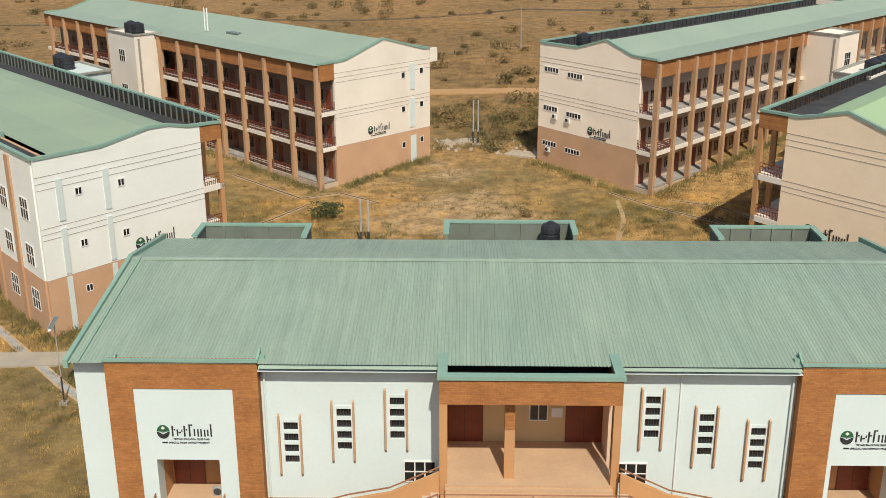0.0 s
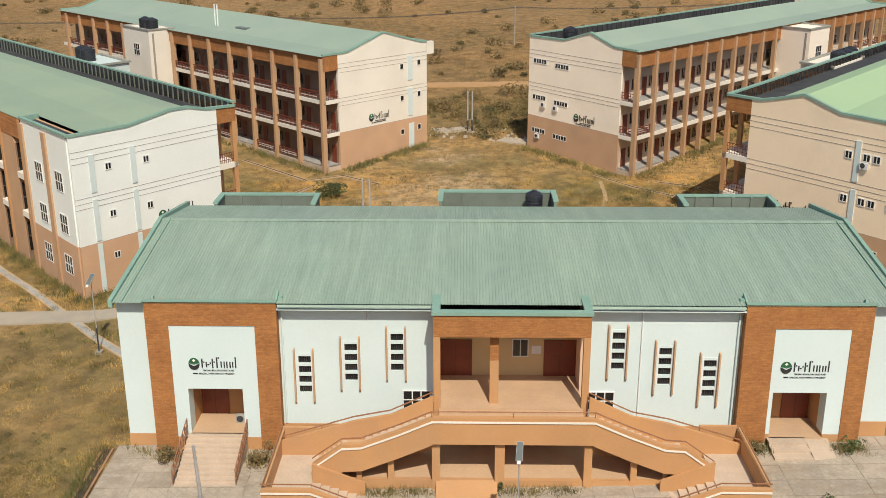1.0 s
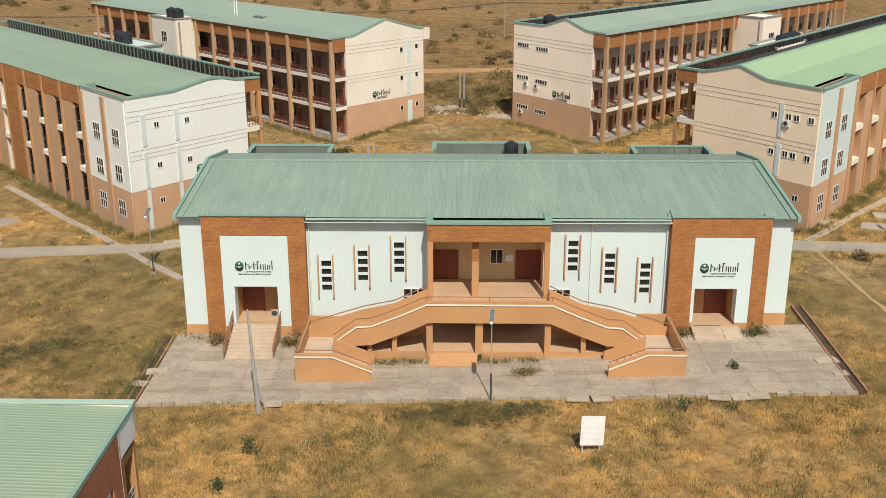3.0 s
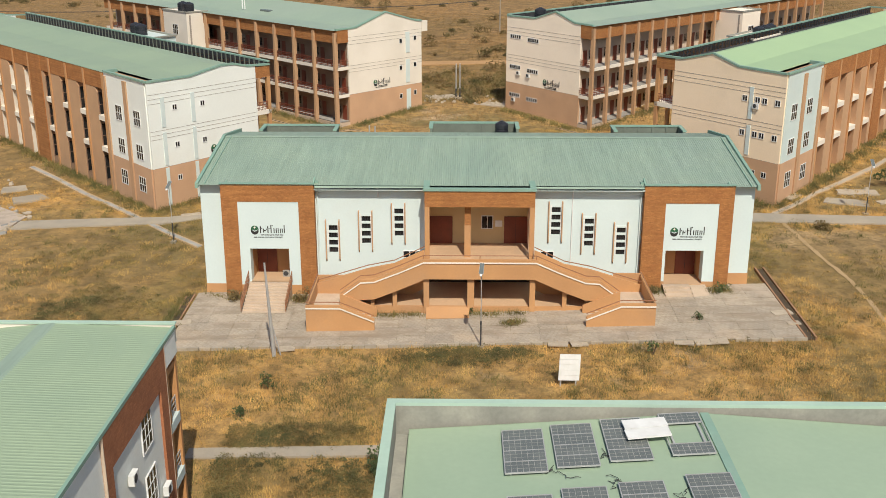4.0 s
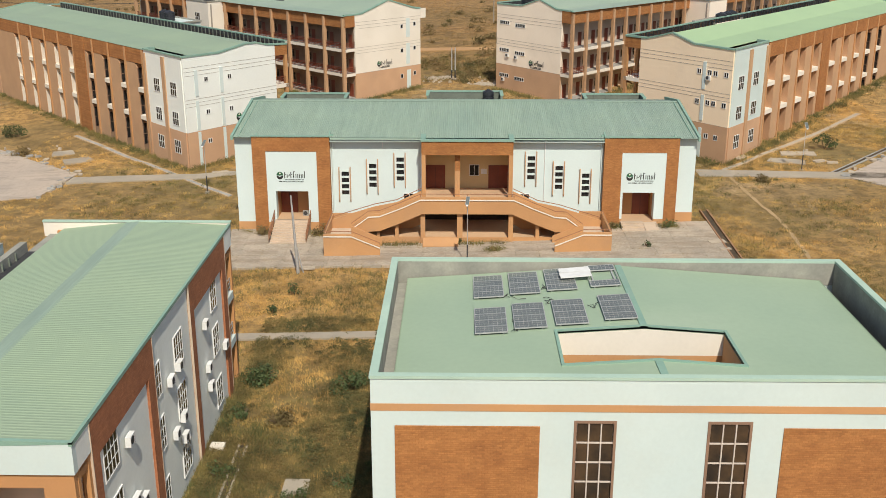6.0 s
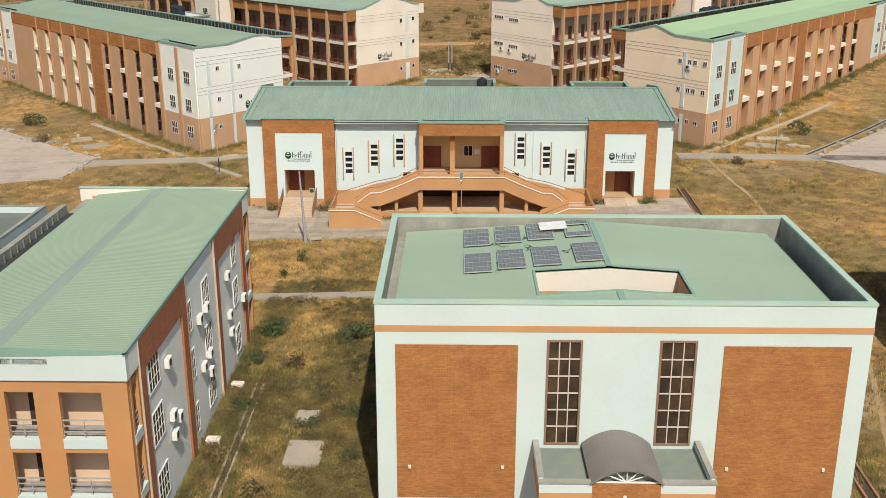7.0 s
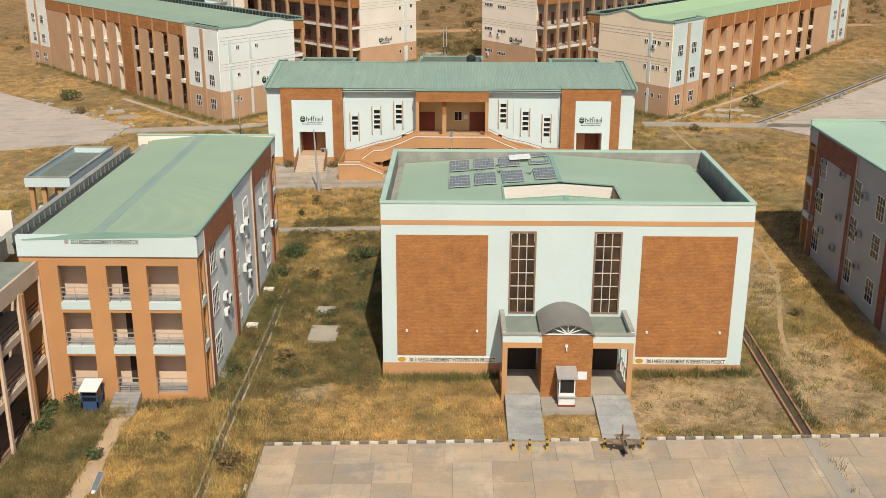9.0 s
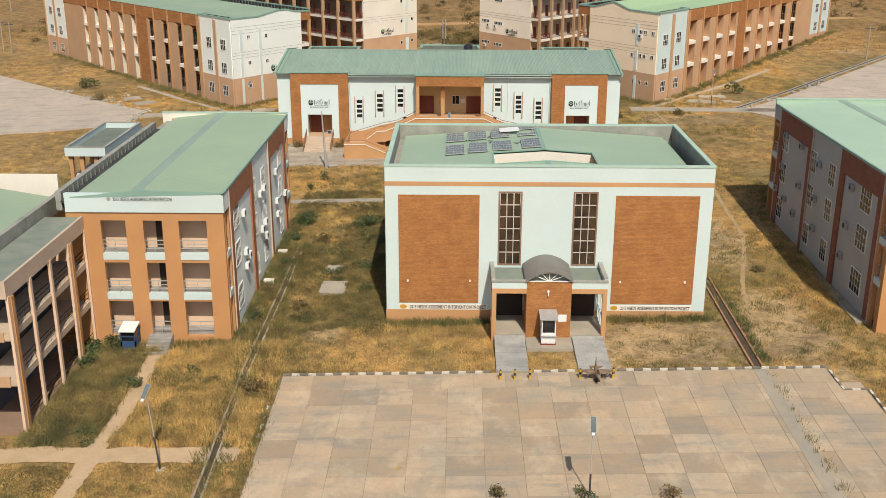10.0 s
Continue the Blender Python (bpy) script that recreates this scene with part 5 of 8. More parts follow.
def left_wing():
    t = thing("corridor_wing", (-31, -22, -0.6), "three-storey open-corridor wing with pink piers and red rails", "building")
    xe, y0, y1 = -24.5, -29.3, -14.9
    part("roof_slab", Shape().box(-27.4, xe, y0, y1, 9.55, 10.1), mat_flat, t, "grey-green flat roof")
    # Roof edge in a duller colour: the shade of grazing light is put into it.
    part("roof_edge", Shape().box(xe - 0.12, xe + 0.08, y0, y1, 9.0, 10.2).box(-34, xe + 0.08, y0 - 0.12, y0, 9.0, 10.2), STEP, t, "pale roof edge, toned down for shade")
    for lo in (2.75, 6.0):
        part("floor_edge", Shape().box(-27, xe - 0.02, y0 + 0.06, y1, lo, lo + 0.5), STEP, t, "dusty floor edge")
        for k in range(4):
            a = y0 + 0.4 + k * 3.55
            railing(t, lambda p: (xe - 0.1, p[0], p[2]), a, a + 3.1, 0, lo + 0.5, 1.0, RAIL, 4)
    railing(t, lambda p: (xe - 0.1, p[0], p[2]), y0 + 0.4, y1, 0, -0.5, 1.0, RAIL, 16)
    for k in range(5):
        a = y0 + k * 3.55
        part("pier", Shape().prism([(xe - 0.06, a), (xe + 0.13, a), (xe + 0.13, a + 0.3), (xe - 0.06, a + 0.3)], -1.0, 9.1, "z"), PEACH, t, "tall pale pink pier")
        if k in (0, 3):
            part("pier", Shape().box(xe - 0.06, xe + 0.2, a + 0.35, a + 0.75, -1.0, 9.0), ORANGE, t)
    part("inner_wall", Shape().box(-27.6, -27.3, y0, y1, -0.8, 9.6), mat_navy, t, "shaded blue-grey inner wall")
    for lo in (0.3, 3.6, 6.9):
        for k in range(4):
            a = y0 + 1.0 + k * 3.55
            window(t, lambda p: (-27.3 - p[1], p[0], p[2]), a, a + 1.6, lo + 0.4, lo + 1.7, 4, 3, GOLDFRAME)
    # Floor coloured dark brown in place of the wing's inner shade.
    part("ground_floor", Shape().box(-27.3, xe, y0, y1, -1.0, -0.45), mat_brownshade, t)
    part("front", Shape().box(-34, xe - 0.5, y0 - 0.03, y0 + 0.17, 2.7, 3.4).box(-34, xe - 0.5, y0 - 0.03, y0 + 0.17, 5.95, 6.55).box(-34, -33.6, y0, y0 + 0.3, -1, 9.1), FINTAN, t)
    part("parapet", Shape().box(-27.9, -27.5, y0 - 0.6, y1 + 4, 9.6, 11.0), SCREED, t, "grey weathered roof parapet")
    part("pitched_roof", Shape().prism([(-28.2, 10.6), (-33, 11.4), (-40, 10.6), (-40, 10.4), (-28.2, 10.4)], y0 - 1, -11.0, "y"), ROOF, t, "green pitched roof")
    part("gable_upstand", Shape().box(-45, -28.3, -9.3, -9.0, 9.6, 12.0), CREAM, t, "cream end wall")
    part("link_roof", Shape().box(-45, -27.9, -11.0, -9.3, 9.5, 9.65), GUTTER, t)
    part("far_wall", Shape().box(-40, -39.7, y0, -9, -1, 10.4).box(-40, -28, -9.4, -9.3, -1, 9.6), PEACH, t)
    return t


# The corridor's shade is put into this wall's dark navy colour.
mat_navy = mat("navy_corridor_shade", (0.10, 0.11, 0.14, 1), (0.075, 0.085, 0.11, 1), 0.8, scale=0.6, spread=0.1)
GOLDFRAME = mat("yellowed_frame", (0.42, 0.36, 0.16, 1), (0.35, 0.30, 0.14, 1), 0.6, scale=1, spread=0.1)
left_wing()


def stair_tower():
    t = thing("stair_tower", (-29.3, 5.6, -0.5), "open stair tower with flat white-edged roof", "building")
    x0, x1, y0, y1 = -31.1, -27.4, 0.0, 11.2
    part("roof_edge", Shape().box(x0, x1, y0, y0 + 0.2, 11.3, 12.1).box(x0, x1, y1 - 0.2, y1, 11.3, 12.1).box(x0, x0 + 0.2, y0 + 0.2, y1 - 0.2, 11.3, 12.1).box(x1 - 0.2, x1, y0 + 0.2, y1 - 0.2, 11.3, 12.1), WHITE, t, "white roof edge")
    part("flat_roof", Shape().box(x0 + 0.2, x1 - 0.2, y0 + 0.2, y1 - 0.2, 11.4, 11.6), mat_moss, t, "dark grey flat roof")
    part("coping", Shape().box(x0 - 0.03, x1 + 0.03, y0 - 0.03, y0 + 0.23, 12.1, 12.16).box(x0 - 0.03, x1 + 0.03, y1 - 0.23, y1 + 0.03, 12.1, 12.16).box(x0 - 0.03, x0 + 0.23, y0 + 0.23, y1 - 0.23, 12.1, 12.16).box(x1 - 0.23, x1 + 0.03, y0 + 0.23, y1 - 0.23, 12.1, 12.16), SCREED, t)
    for px in (x0 + 0.2, -29.9, -28.6, x1 - 0.5):
        for py in (y0 + 0.3, y0 + 5.5, y1 - 0.6):
            part("column", Shape().box(px, px + 0.35, py, py + 0.35, -0.8, 11.3), TAN, t)
    for lo in (2.4, 5.7, 9.0):
        part("stair_slab", Shape().box(x0 + 0.2, x1 - 0.2, y0 + 0.8, y1, lo, lo + 0.3), CREAM, t)
    part("inner_wall", Shape().box(x1 - 0.3, x1 - 0.1, y0 + 0.5, y1, -0.8, 11.3), DARK, t)
    return t


stair_tower()


# ---- hostels round the courtyard ----
def hostel(origin, U, V, L, W, z0, zt, corridor_near, wall, sheet_m, label, rise, tower_u=33.8, bay=3.6, inner=None, block=None, slot=1.8, open_slots=False, railed=True, C=2.2, tower=(-3.2, 7.6, 0.05)):
    """u along the block, v across it from the long side that is seen; a skewed plan frame."""
    U, V, O = Vector(U).normalized(), Vector(V).normalized(), Vector(origin)

    def P(p):
        q = O + U * p[0] + V * p[1]
        return (q.x, q.y, p[2])

    def gable(p):                       # local x across the gable, -y outward
        return P((p[1], p[0], p[2]))

    def long(p):                        # local x along the block, -y outward
        return P((p[0], p[1], p[2]))
    c = O + U * L / 2 + V * W / 2
    t = thing("hostel", (c.x, c.y, z0), label, "building", "hostels round the courtyard")
    fl = [z0 + 0.45, z0 + 4.35, z0 + 8.2] if corridor_near else [z0 + 0.9, z0 + 4.65, z0 + 8.3]  # floors
    hb = z0 + 4.2                          # colour change
    g0, g1 = (C, W) if corridor_near else (0.0, W - C)
    # gable outline
    prof = [(v, zt + dz) for v, dz in rise]

    def top(v):
        for (a, za), (b, zb) in zip(prof, prof[1:]):
            if a <= v <= b:
                return za + (zb - za) * (v - a) / (b - a)
        return prof[-1][1]
    outline = [(g0, hb)] + [(g0, top(g0))] + [q for q in prof if g0 < q[0] < g1] + [(g1, top(g1)), (g1, hb)]
    for u in (0.0, L - 0.3):
        part("gable_wall", Shape(gable).prism(outline, u, u + 0.3, "y"), wall, t, "painted gable wall with thin grooves")
        part("gable_base", Shape(gable).prism([(g0, z0 - 1.2), (g0, hb), (g1, hb), (g1, z0 - 1.2)], u - 0.02, u + 0.3, "y"), GABLEBASE, t, "tan gable base")
    lines = Shape(gable)
    for z in (hb, hb + 3.15, hb + 3.6, hb + 4.05, hb + 7.0, hb + 7.5, hb + 8.0):
        lines.box(g0, g1, -0.02, 0.0, z - 0.012, z + 0.02)
    part("groove", lines, mat_groove, t, "thin grey grooves")
    # long walls
    v0 = C if corridor_near else 1.2
    body = Shape(long).box(0.3, L - 0.3, v0, v0 + 0.25, z0 - 1.0, zt - 0.1)
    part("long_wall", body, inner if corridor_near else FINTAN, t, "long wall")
    part("rear_wall", Shape(long).box(0.3, L - 0.3, (W if corridor_near else W - C) - 0.25, W if corridor_near else W - C, z0 - 1.0, zt - 1.0), wall, t)
    if corridor_near:
        n = int(L / bay)
        part("eave_band", Shape(long).box(0, L, -0.02, 0.3, zt - 1.75, zt - 0.05), BRICK, t, "brick eave band")
        for zf in fl:
            part("corridor_slab", Shape(long).box(0, L, 0.0, C, zf - (0.45 if zf > fl[0] else 1.2), zf - (0 if zf > fl[0] else 0.1)), CREAM if zf > fl[0] else STEP, t, "cream corridor slab")
            part("corridor_floor", Shape(long).box(0.1, L - 0.1, 0.12, C, zf, zf + 0.02), mat_boards, t)
        pier = part("pier", Shape(long).prism([(-0.35, z0 - 1.2), (-0.35, zt - 0.3), (0.25, zt - 0.3), (0.25, z0 - 1.2)], 0.0, 0.42, "x"), FINTAN, t, "tan upright pier")
        r = railing(t, long, 0.45, bay, 0.05, fl[1], 0.95, RAIL, 5, bars=4, th=0.05)
        d = part("door", Shape(long).box(0.7, 1.6, C - 0.05, C, fl[0], fl[0] + 2.1), DOOR, t, "maroon room door")
        w = window(t, lambda p: long((p[0], p[1] + C - 0.02, p[2])), 2.1, 3.1, fl[0] + 0.9, fl[0] + 2.1, 3, 1, inner)
        for i in range(n + 1):
            sh = U * (i * bay)
            if i:
                again(pier, t, (sh.x, sh.y, 0))
            for k in range(3):
                if i == n:
                    continue
                if i or k:
                    dz = fl[k] - fl[0]
                    again(d, t, (sh.x, sh.y, dz)), again(w, t, (sh.x, sh.y, dz))
                if (i or k != 1) and (railed or (k and i > n - 5)) and not (k == 0 and i % 3 == 0):
                    again(r, t, (sh.x, sh.y, fl[k] - fl[1]))
        # end of the corridor: rails and brick spandrel on the gable side
        part("end_spandrel", Shape(gable).box(0.2, C, -0.02, 0.25, zt - 1.75, zt), BRICK, t)
        for zf in fl[1:]:
            railing(t, lambda p: gable((p[0], p[1], p[2])), 0.25, C, 0.08, zf, 0.95, RAIL, 8)
        # stair tower standing forward of the corridor
        vt, run, up = tower
        ta, tb, ct = tower_u, tower_u + run, zt + up
        tw = part("stair_tower", Shape(long).box(ta, tb, vt, 1.0, z0 - 1, ct), wall, t, "cream stair tower")
        part("tower_coping", Shape(long).box(ta - 0.1, tb + 0.1, vt - 0.1, vt + 0.2, ct, ct + 0.2).box(ta - 0.1, ta + 0.2, vt + 0.2, 1.0, ct, ct + 0.2).box(tb - 0.2, tb + 0.1, vt + 0.2, 1.0, ct, ct + 0.2), SCREED, tw)
        part("tower_groove", Shape(long).box(ta - 0.03, ta, vt + 0.5, vt + 0.8, z0 - 1, ct - 0.4), mat_groove, tw)
        for zf in (z0 + 5.3, z0 + 9.8):
            window(tw, lambda p: long((p[0], p[1] + vt - 0.02, p[2])), (ta + tb) / 2 - 0.8, (ta + tb) / 2 + 0.8, zf, zf + 1.5, 3, 2)
    else:
        # near end block: white, two columns of windows and tan strips
        E = 10.3
        for u0 in (0.0, L - E):
            blk = part("end_block", Shape(long).box(u0 + 0.3 if u0 == 0 else u0, u0 + E - (0.3 if u0 else 0), -0.12, 0.3, hb, zt + 0.1), block, t, "white end block")
            part("end_block_base", Shape(long).box(u0 + (0.3 if u0 == 0 else 0), u0 + E, -0.14, 0.3, z0 - 1.2, hb), GABLEBASE, blk)
            part("strip", Shape(long).box(u0 + 4.6, u0 + 5.4, -0.3, -0.1, z0 - 1, zt - 0.3), FINTAN, blk, "tan strip")
            part("strip", Shape(long).box(u0 + E - 0.5, u0 + E, -0.3, -0.1, z0 - 1, zt - 0.3), FINTAN, blk)
            part("coping", Shape(long).box(u0, u0 + E, -0.25, 0.1, zt + 0.1, zt + 0.3).box(u0 + E - 0.3, u0 + E, 0.1, 1.6, zt - 0.2, zt + 0.3), TRIM, blk)
            for zf in (z0 + 1.3, z0 + 4.9, z0 + 8.6):
                for cx in (1.9, 6.4):
                    window(blk, lambda p: long((p[0], p[1] - 0.15, p[2])), u0 + cx, u0 + cx + 1.5, zf, zf + 1.6, 3, 2, None, 0.075)
            part("roof_slot", Shape(long).box(u0 + 0.5, u0 + E - 0.4, 0.15, 1.5, zt - 0.25, zt - 0.12), GUTTER, blk)
        # screen wall: slim ribs, deep slots with slab edges, broad fins; a brick band above
        part("eave_band", Shape(long).box(E, L - E, -0.1, 0.3, zt - 1.9, zt - 0.05), BRICK, t, "brick eave band")
        ft, D = zt - 1.75, 1.2
        part("slot_ceiling", Shape(long).box(E, L - E, 0.3, D, ft, ft + 0.1), FINTAN, t)
        slots = [(11.0 + 5.25 * k, 11.0 + 5.25 * k + slot, not open_slots) for k in range(4)] + [(33.7 + 5.4 * k, 33.7 + 5.4 * k + (2.6 if open_slots else 1.9), open_slots and k > 2) for k in range(5)]
        edge = E
        for a, b, dark in slots + [(L - E, L - E, False)]:
            end = a - 0.4 if a < b else a
            if abs(a - 33.7) < 0.1:
                part("brick_pier", Shape(long).box(edge + 0.9, end, -0.16, D, z0 - 1, zt - 0.05), BRICK, t, "broad brick pier")
                end = edge + 0.9
            part("fin", Shape(long).prism([(edge, z0 - 1), (edge, ft - 0.75), (edge + 0.15, ft - 0.4), (edge + 0.5, ft - 0.2), (end, ft - 0.2), (end, z0 - 1)], -0.06, D, "y"), FINTAN, t, "broad tan fin")
            if a == b:
                continue
            part("rib", Shape(long).box(a - 0.4, a, -0.2, D, z0 - 1, zt - 0.1), TAN, t, "slim tan rib")
            # Dark slots carry the recess shade in the colour of their side.
            rev = part("reveal", Shape(long).box(b - 0.04, b, 0.0, D, z0 - 1, ft - 0.8), mat_brownshade if dark else (GABLEBASE if open_slots else PEACH if not open_slots and a < 30 else CREAM), t, "painted side of a deep slot")
            for k in range(3):
                if dark:
                    window(rev, lambda p, b=b: long((b - 0.05 + p[1], p[0], p[2])), 0.12, 1.08, fl[k] - 0.2, fl[k] + 2.6, 2, 2, mat_frame)
                if k:
                    part("slab_edge", Shape(long).box(a, b - 0.04, -0.14, D, fl[k] - 0.5, fl[k] + 0.05), CREAM, t, "cream slab edge")
            edge = b
        # corridor on the far side, seen at the gable end
        part("corridor_end", Shape(gable).box(W - C, W, 0, 0.3, zt - 1.3, zt - 0.02), BRICK, t)
        part("pier", Shape(gable).box(W - 0.45, W, 0, 0.5, z0 - 1.2, zt - 1.3), TAN, t)
        for zf in fl[1:]:
            part("corridor_slab", Shape(gable).box(W - C, W, 0, L, zf - 0.5, zf), CREAM, t)
            railing(t, lambda p: gable((p[0], p[1], p[2])), W - C, W - 0.45, 0.12, zf, 0.95, RAIL, 8)
        pf = part("far_pier", Shape(long).box(3.0, 3.4, W - 0.5, W, z0 - 1.2, zt - 1.35), TAN, t)
        for i in range(1, int(L / bay) - 1):
            sh = U * (i * bay)
            again(pf, t, (sh.x, sh.y, 0))
        part("far_band", Shape(long).box(0.3, L, W - 0.3, W, zt - 1.3, zt + 0.02), BRICK, t)
    # roof
    if corridor_near:
        rp = [(-0.35, zt), (prof[2][0], prof[2][1] + 0.05), (prof[3][0], prof[3][1] + 0.05), (prof[3][0] + 1.5, prof[3][1] - 0.4)]
        gut = (prof[3][0] + 1.5, W)
    else:
        rp = [(-0.1, zt + 0.02), (prof[1][0], prof[1][1] + 0.05), (prof[2][0], prof[2][1] + 0.05), (prof[3][0], prof[3][1] + 0.03), (13.2, zt + 0.2)]
        gut = (13.2, W)
    GH = 0.4 if wall is WARMWHITE else 0.1   # height of the gutter wall
    rs = Shape(long)
    if not corridor_near:
        rs.add([(u, v, z) for u in (10.3, L - 10.3) for v, z in (rp[0], (1.6, zt + 0.09))], [(0, 2, 3, 1)])
        rs.add([(u, v, z) for u in (0.0, L) for v, z in [(1.6, zt + 0.09)] + rp[1:]], [(i, i + 5, i + 6, i + 1) for i in range(4)])
    else:
        rs.add([(u, v, z) for u in (-0.05, L) for v, z in rp], [(i, i + 4, i + 5, i + 1) for i in range(3)])
    roof = part("roof", rs, sheet_m, t, "low green metal roof")
    for u in (-0.08, L - 0.3):
        e = Shape(gable)
        pts = [q for q in prof]
        for (a, za), (b, zb) in zip(pts, pts[1:]):
            e.prism([(a, za), (a, za + 0.22), (b, zb + 0.22), (b, zb)], u, u + 0.4, "y")
        part("verge_trim", e, TRIM, roof, "green verge trim")
    part("gutter_floor", Shape(long).box(0.3, L - 0.3, gut[0], gut[1] - 0.3, zt - 0.95, zt - 0.8), GUTTER, t, "dark roof gutter")
    part("gutter_wall", Shape(long).box(0.3, L - 0.3, gut[1] - 0.3, gut[1] - 0.1, zt - 0.9, zt + GH).box(0.3, L - 0.3, gut[0] - 0.1, gut[0], zt - 0.8, rp[-1][1] - 0.02), GUTTER, t)
    part("gutter_coping", Shape(long).box(0, L, gut[1] - 0.35, gut[1] + 0.08, zt + GH, zt + GH + 0.15), TRIM, t)
    ribs = Shape(long)
    for i in range(int(L / 1.1)):
        ribs.box(0.6 + i * 1.1, 0.72 + i * 1.1, gut[1] - 0.42, gut[1] - 0.3, zt - 0.8, zt + GH)
    part("gutter_ribs", ribs, mat_moss if wall is WARMWHITE else GUTTER, t)
    return t, P, gable, long


mat_peachwall = mat("peach_wall", (0.96, 0.775, 0.57, 1), (0.92, 0.735, 0.53, 1), 0.75, scale=0.25, fine=6, spread=0.04, bump=0.05, dirt=(0.55, 0.42, 0.32, 1), amount=0.3)
mat_groove = mat("groove_shade", (0.30, 0.26, 0.22, 1), (0.34, 0.30, 0.26, 1), 0.9, scale=2)
# Lighter corridor wall: its sunlit brightness is put into the beige.
mat_sunwall = mat("beige_room_wall", (0.60, 0.49, 0.385, 1), (0.54, 0.44, 0.35, 1), 0.85, scale=0.5, spread=0.06)
H1 = hostel((-31.25, 73.0), (-0.669, 0.743), (0.61, 0.79), 77, 17.3, 2.05, 15.5, False, WARMWHITE, ROOF, "long three-storey hostel, white gable, tan finned side", ((0, 0.05), (5.7, 0.02), (10.1, 0.7), (12.0, 0.65), (13.9, 0.2), (17.3, 0.0)), block=WARMWHITE)
H4 = hostel((35.2, 71.8), (0.612, 0.79), (-0.60, 0.80), 77, 17.9, 3.2, 16.7, False, mat_peachwall, ROOFB, "long three-storey hostel, peach gable, bright green roof", ((0, 0.05), (6.2, 0.14), (9.8, 1.15), (12.6, 0.42), (14.1, 0.08), (17.9, 0.03)), block=WHITE, slot=2.6, open_slots=True, C=2.8)
H2 = hostel((-15.4, 109.2), (-0.685, 0.728), (0.665, 0.747), 72, 17.0, 3.6, 16.9, True, CREAM, HOSTELROOF, "long three-storey hostel, cream gable, open corridors", ((0, 0), (2.7, 0.02), (3.8, 0.08), (9.6, 1.8), (15.9, 0.1), (17.0, 0.05)), 35.8, 4.95, mat_brownshade)
H3 = hostel((19.3, 105.2), (0.668, 0.744), (-0.60, 0.80), 72, 17.9, 4.2, 18.0, True, PINKCREAM, HOSTELROOF, "long three-storey hostel, pale gable, open corridors", ((0, 0), (2.4, 0.02), (3.5, 0.05), (7.4, 1.25), (11.75, 0.0), (17.9, -0.1)), 34.3, 3.6, mat_sunwall, railed=False, tower=(-4.5, 5.8, -0.25))


# ---- paved areas, drains, kerbs ----
def paver_mat():
    m = mat("grey_pavers", (0.41, 0.35, 0.275, 1), (0.345, 0.30, 0.245, 1), 0.9, scale=0.6, fine=7, spread=0.16, dirt=(0.47, 0.355, 0.245, 1), amount=0.85, per_object=0.09)
    n, l = m.node_tree.nodes, m.node_tree.links
    p, geo = n["Principled BSDF"], n.new("ShaderNodeNewGeometry")
    br = n.new("ShaderNodeTexBrick")
    br.inputs["Scale"].default_value = 1.0
    br.inputs["Brick Width"].default_value, br.inputs["Row Height"].default_value = 0.4, 0.4
    br.inputs["Mortar Size"].default_value = 0.03
    br.inputs["Color1"].default_value, br.inputs["Color2"].default_value, br.inputs["Mortar"].default_value = (0.86, 0.86, 0.86, 1), (1.1, 1.08, 1.06, 1), (0.7, 0.66, 0.58, 1)
    mp = n.new("ShaderNodeMapping")
    mp.inputs["Rotation"].default_value = (0, 0, radians(45))
    l.new(geo.outputs["Position"], mp.inputs[0])
    l.new(mp.outputs[0], br.inputs["Vector"])
    mul = n.new("ShaderNodeMix")
    mul.data_type, mul.blend_type = "RGBA", "MULTIPLY"
    mul.inputs[0].default_value = 0.45
    src = p.inputs["Base Color"].links[0].from_socket
    l.new(src, mul.inputs[6]), l.new(br.outputs[0], mul.inputs[7])
    l.new(mul.outputs[2], p.inputs["Base Color"])
    return m


PAVER = stained(stained(paver_mat(), (0.23, 0.19, 0.145, 1), (0.46, 0.37, 0.28, 1)), (0.30, 0.235, 0.17, 1), (0.44, 0.37, 0.30, 1))
SAND = mat("sandy_path", (0.50, 0.36, 0.22, 1), (0.43, 0.31, 0.19, 1), 0.95, scale=0.8, fine=5, spread=0.12, dirt=(0.34, 0.25, 0.13, 1), amount=0.5, bump=0.4)
PINKSLAB = mat("pink_court", (0.47, 0.385, 0.31, 1), (0.40, 0.34, 0.285, 1), 0.9, scale=0.12, fine=3, spread=0.08, dirt=(0.36, 0.31, 0.27, 1), amount=0.5)
PINKSLAB = stained(PINKSLAB, (0.27, 0.24, 0.20, 1), (0.52, 0.44, 0.36, 1))
LANE = mat("orange_dirt", (0.46, 0.275, 0.125, 1), (0.40, 0.235, 0.105, 1), 0.95, scale=0.5, fine=4, spread=0.12, dirt=(0.30, 0.20, 0.09, 1), amount=0.6, bump=0.3)
TRAIL = mat("trodden_earth", (0.43, 0.30, 0.16, 1), (0.36, 0.25, 0.125, 1), 0.95, scale=0.8, fine=5, spread=0.15, dirt=(0.24, 0.17, 0.08, 1), amount=0.6, bump=0.4)
GREYSLAB = stained(mat("grey_concrete", (0.37, 0.36, 0.33, 1), (0.29, 0.285, 0.27, 1), 0.9, scale=0.8, fine=7, spread=0.15, per_object=0.1), (0.17, 0.175, 0.175, 1), (0.5, 0.48, 0.43, 1))
REDEARTH = mat("red_drain_wall", (0.36, 0.20, 0.11, 1), (0.27, 0.15, 0.085, 1), 0.9, scale=1.2, spread=0.2)
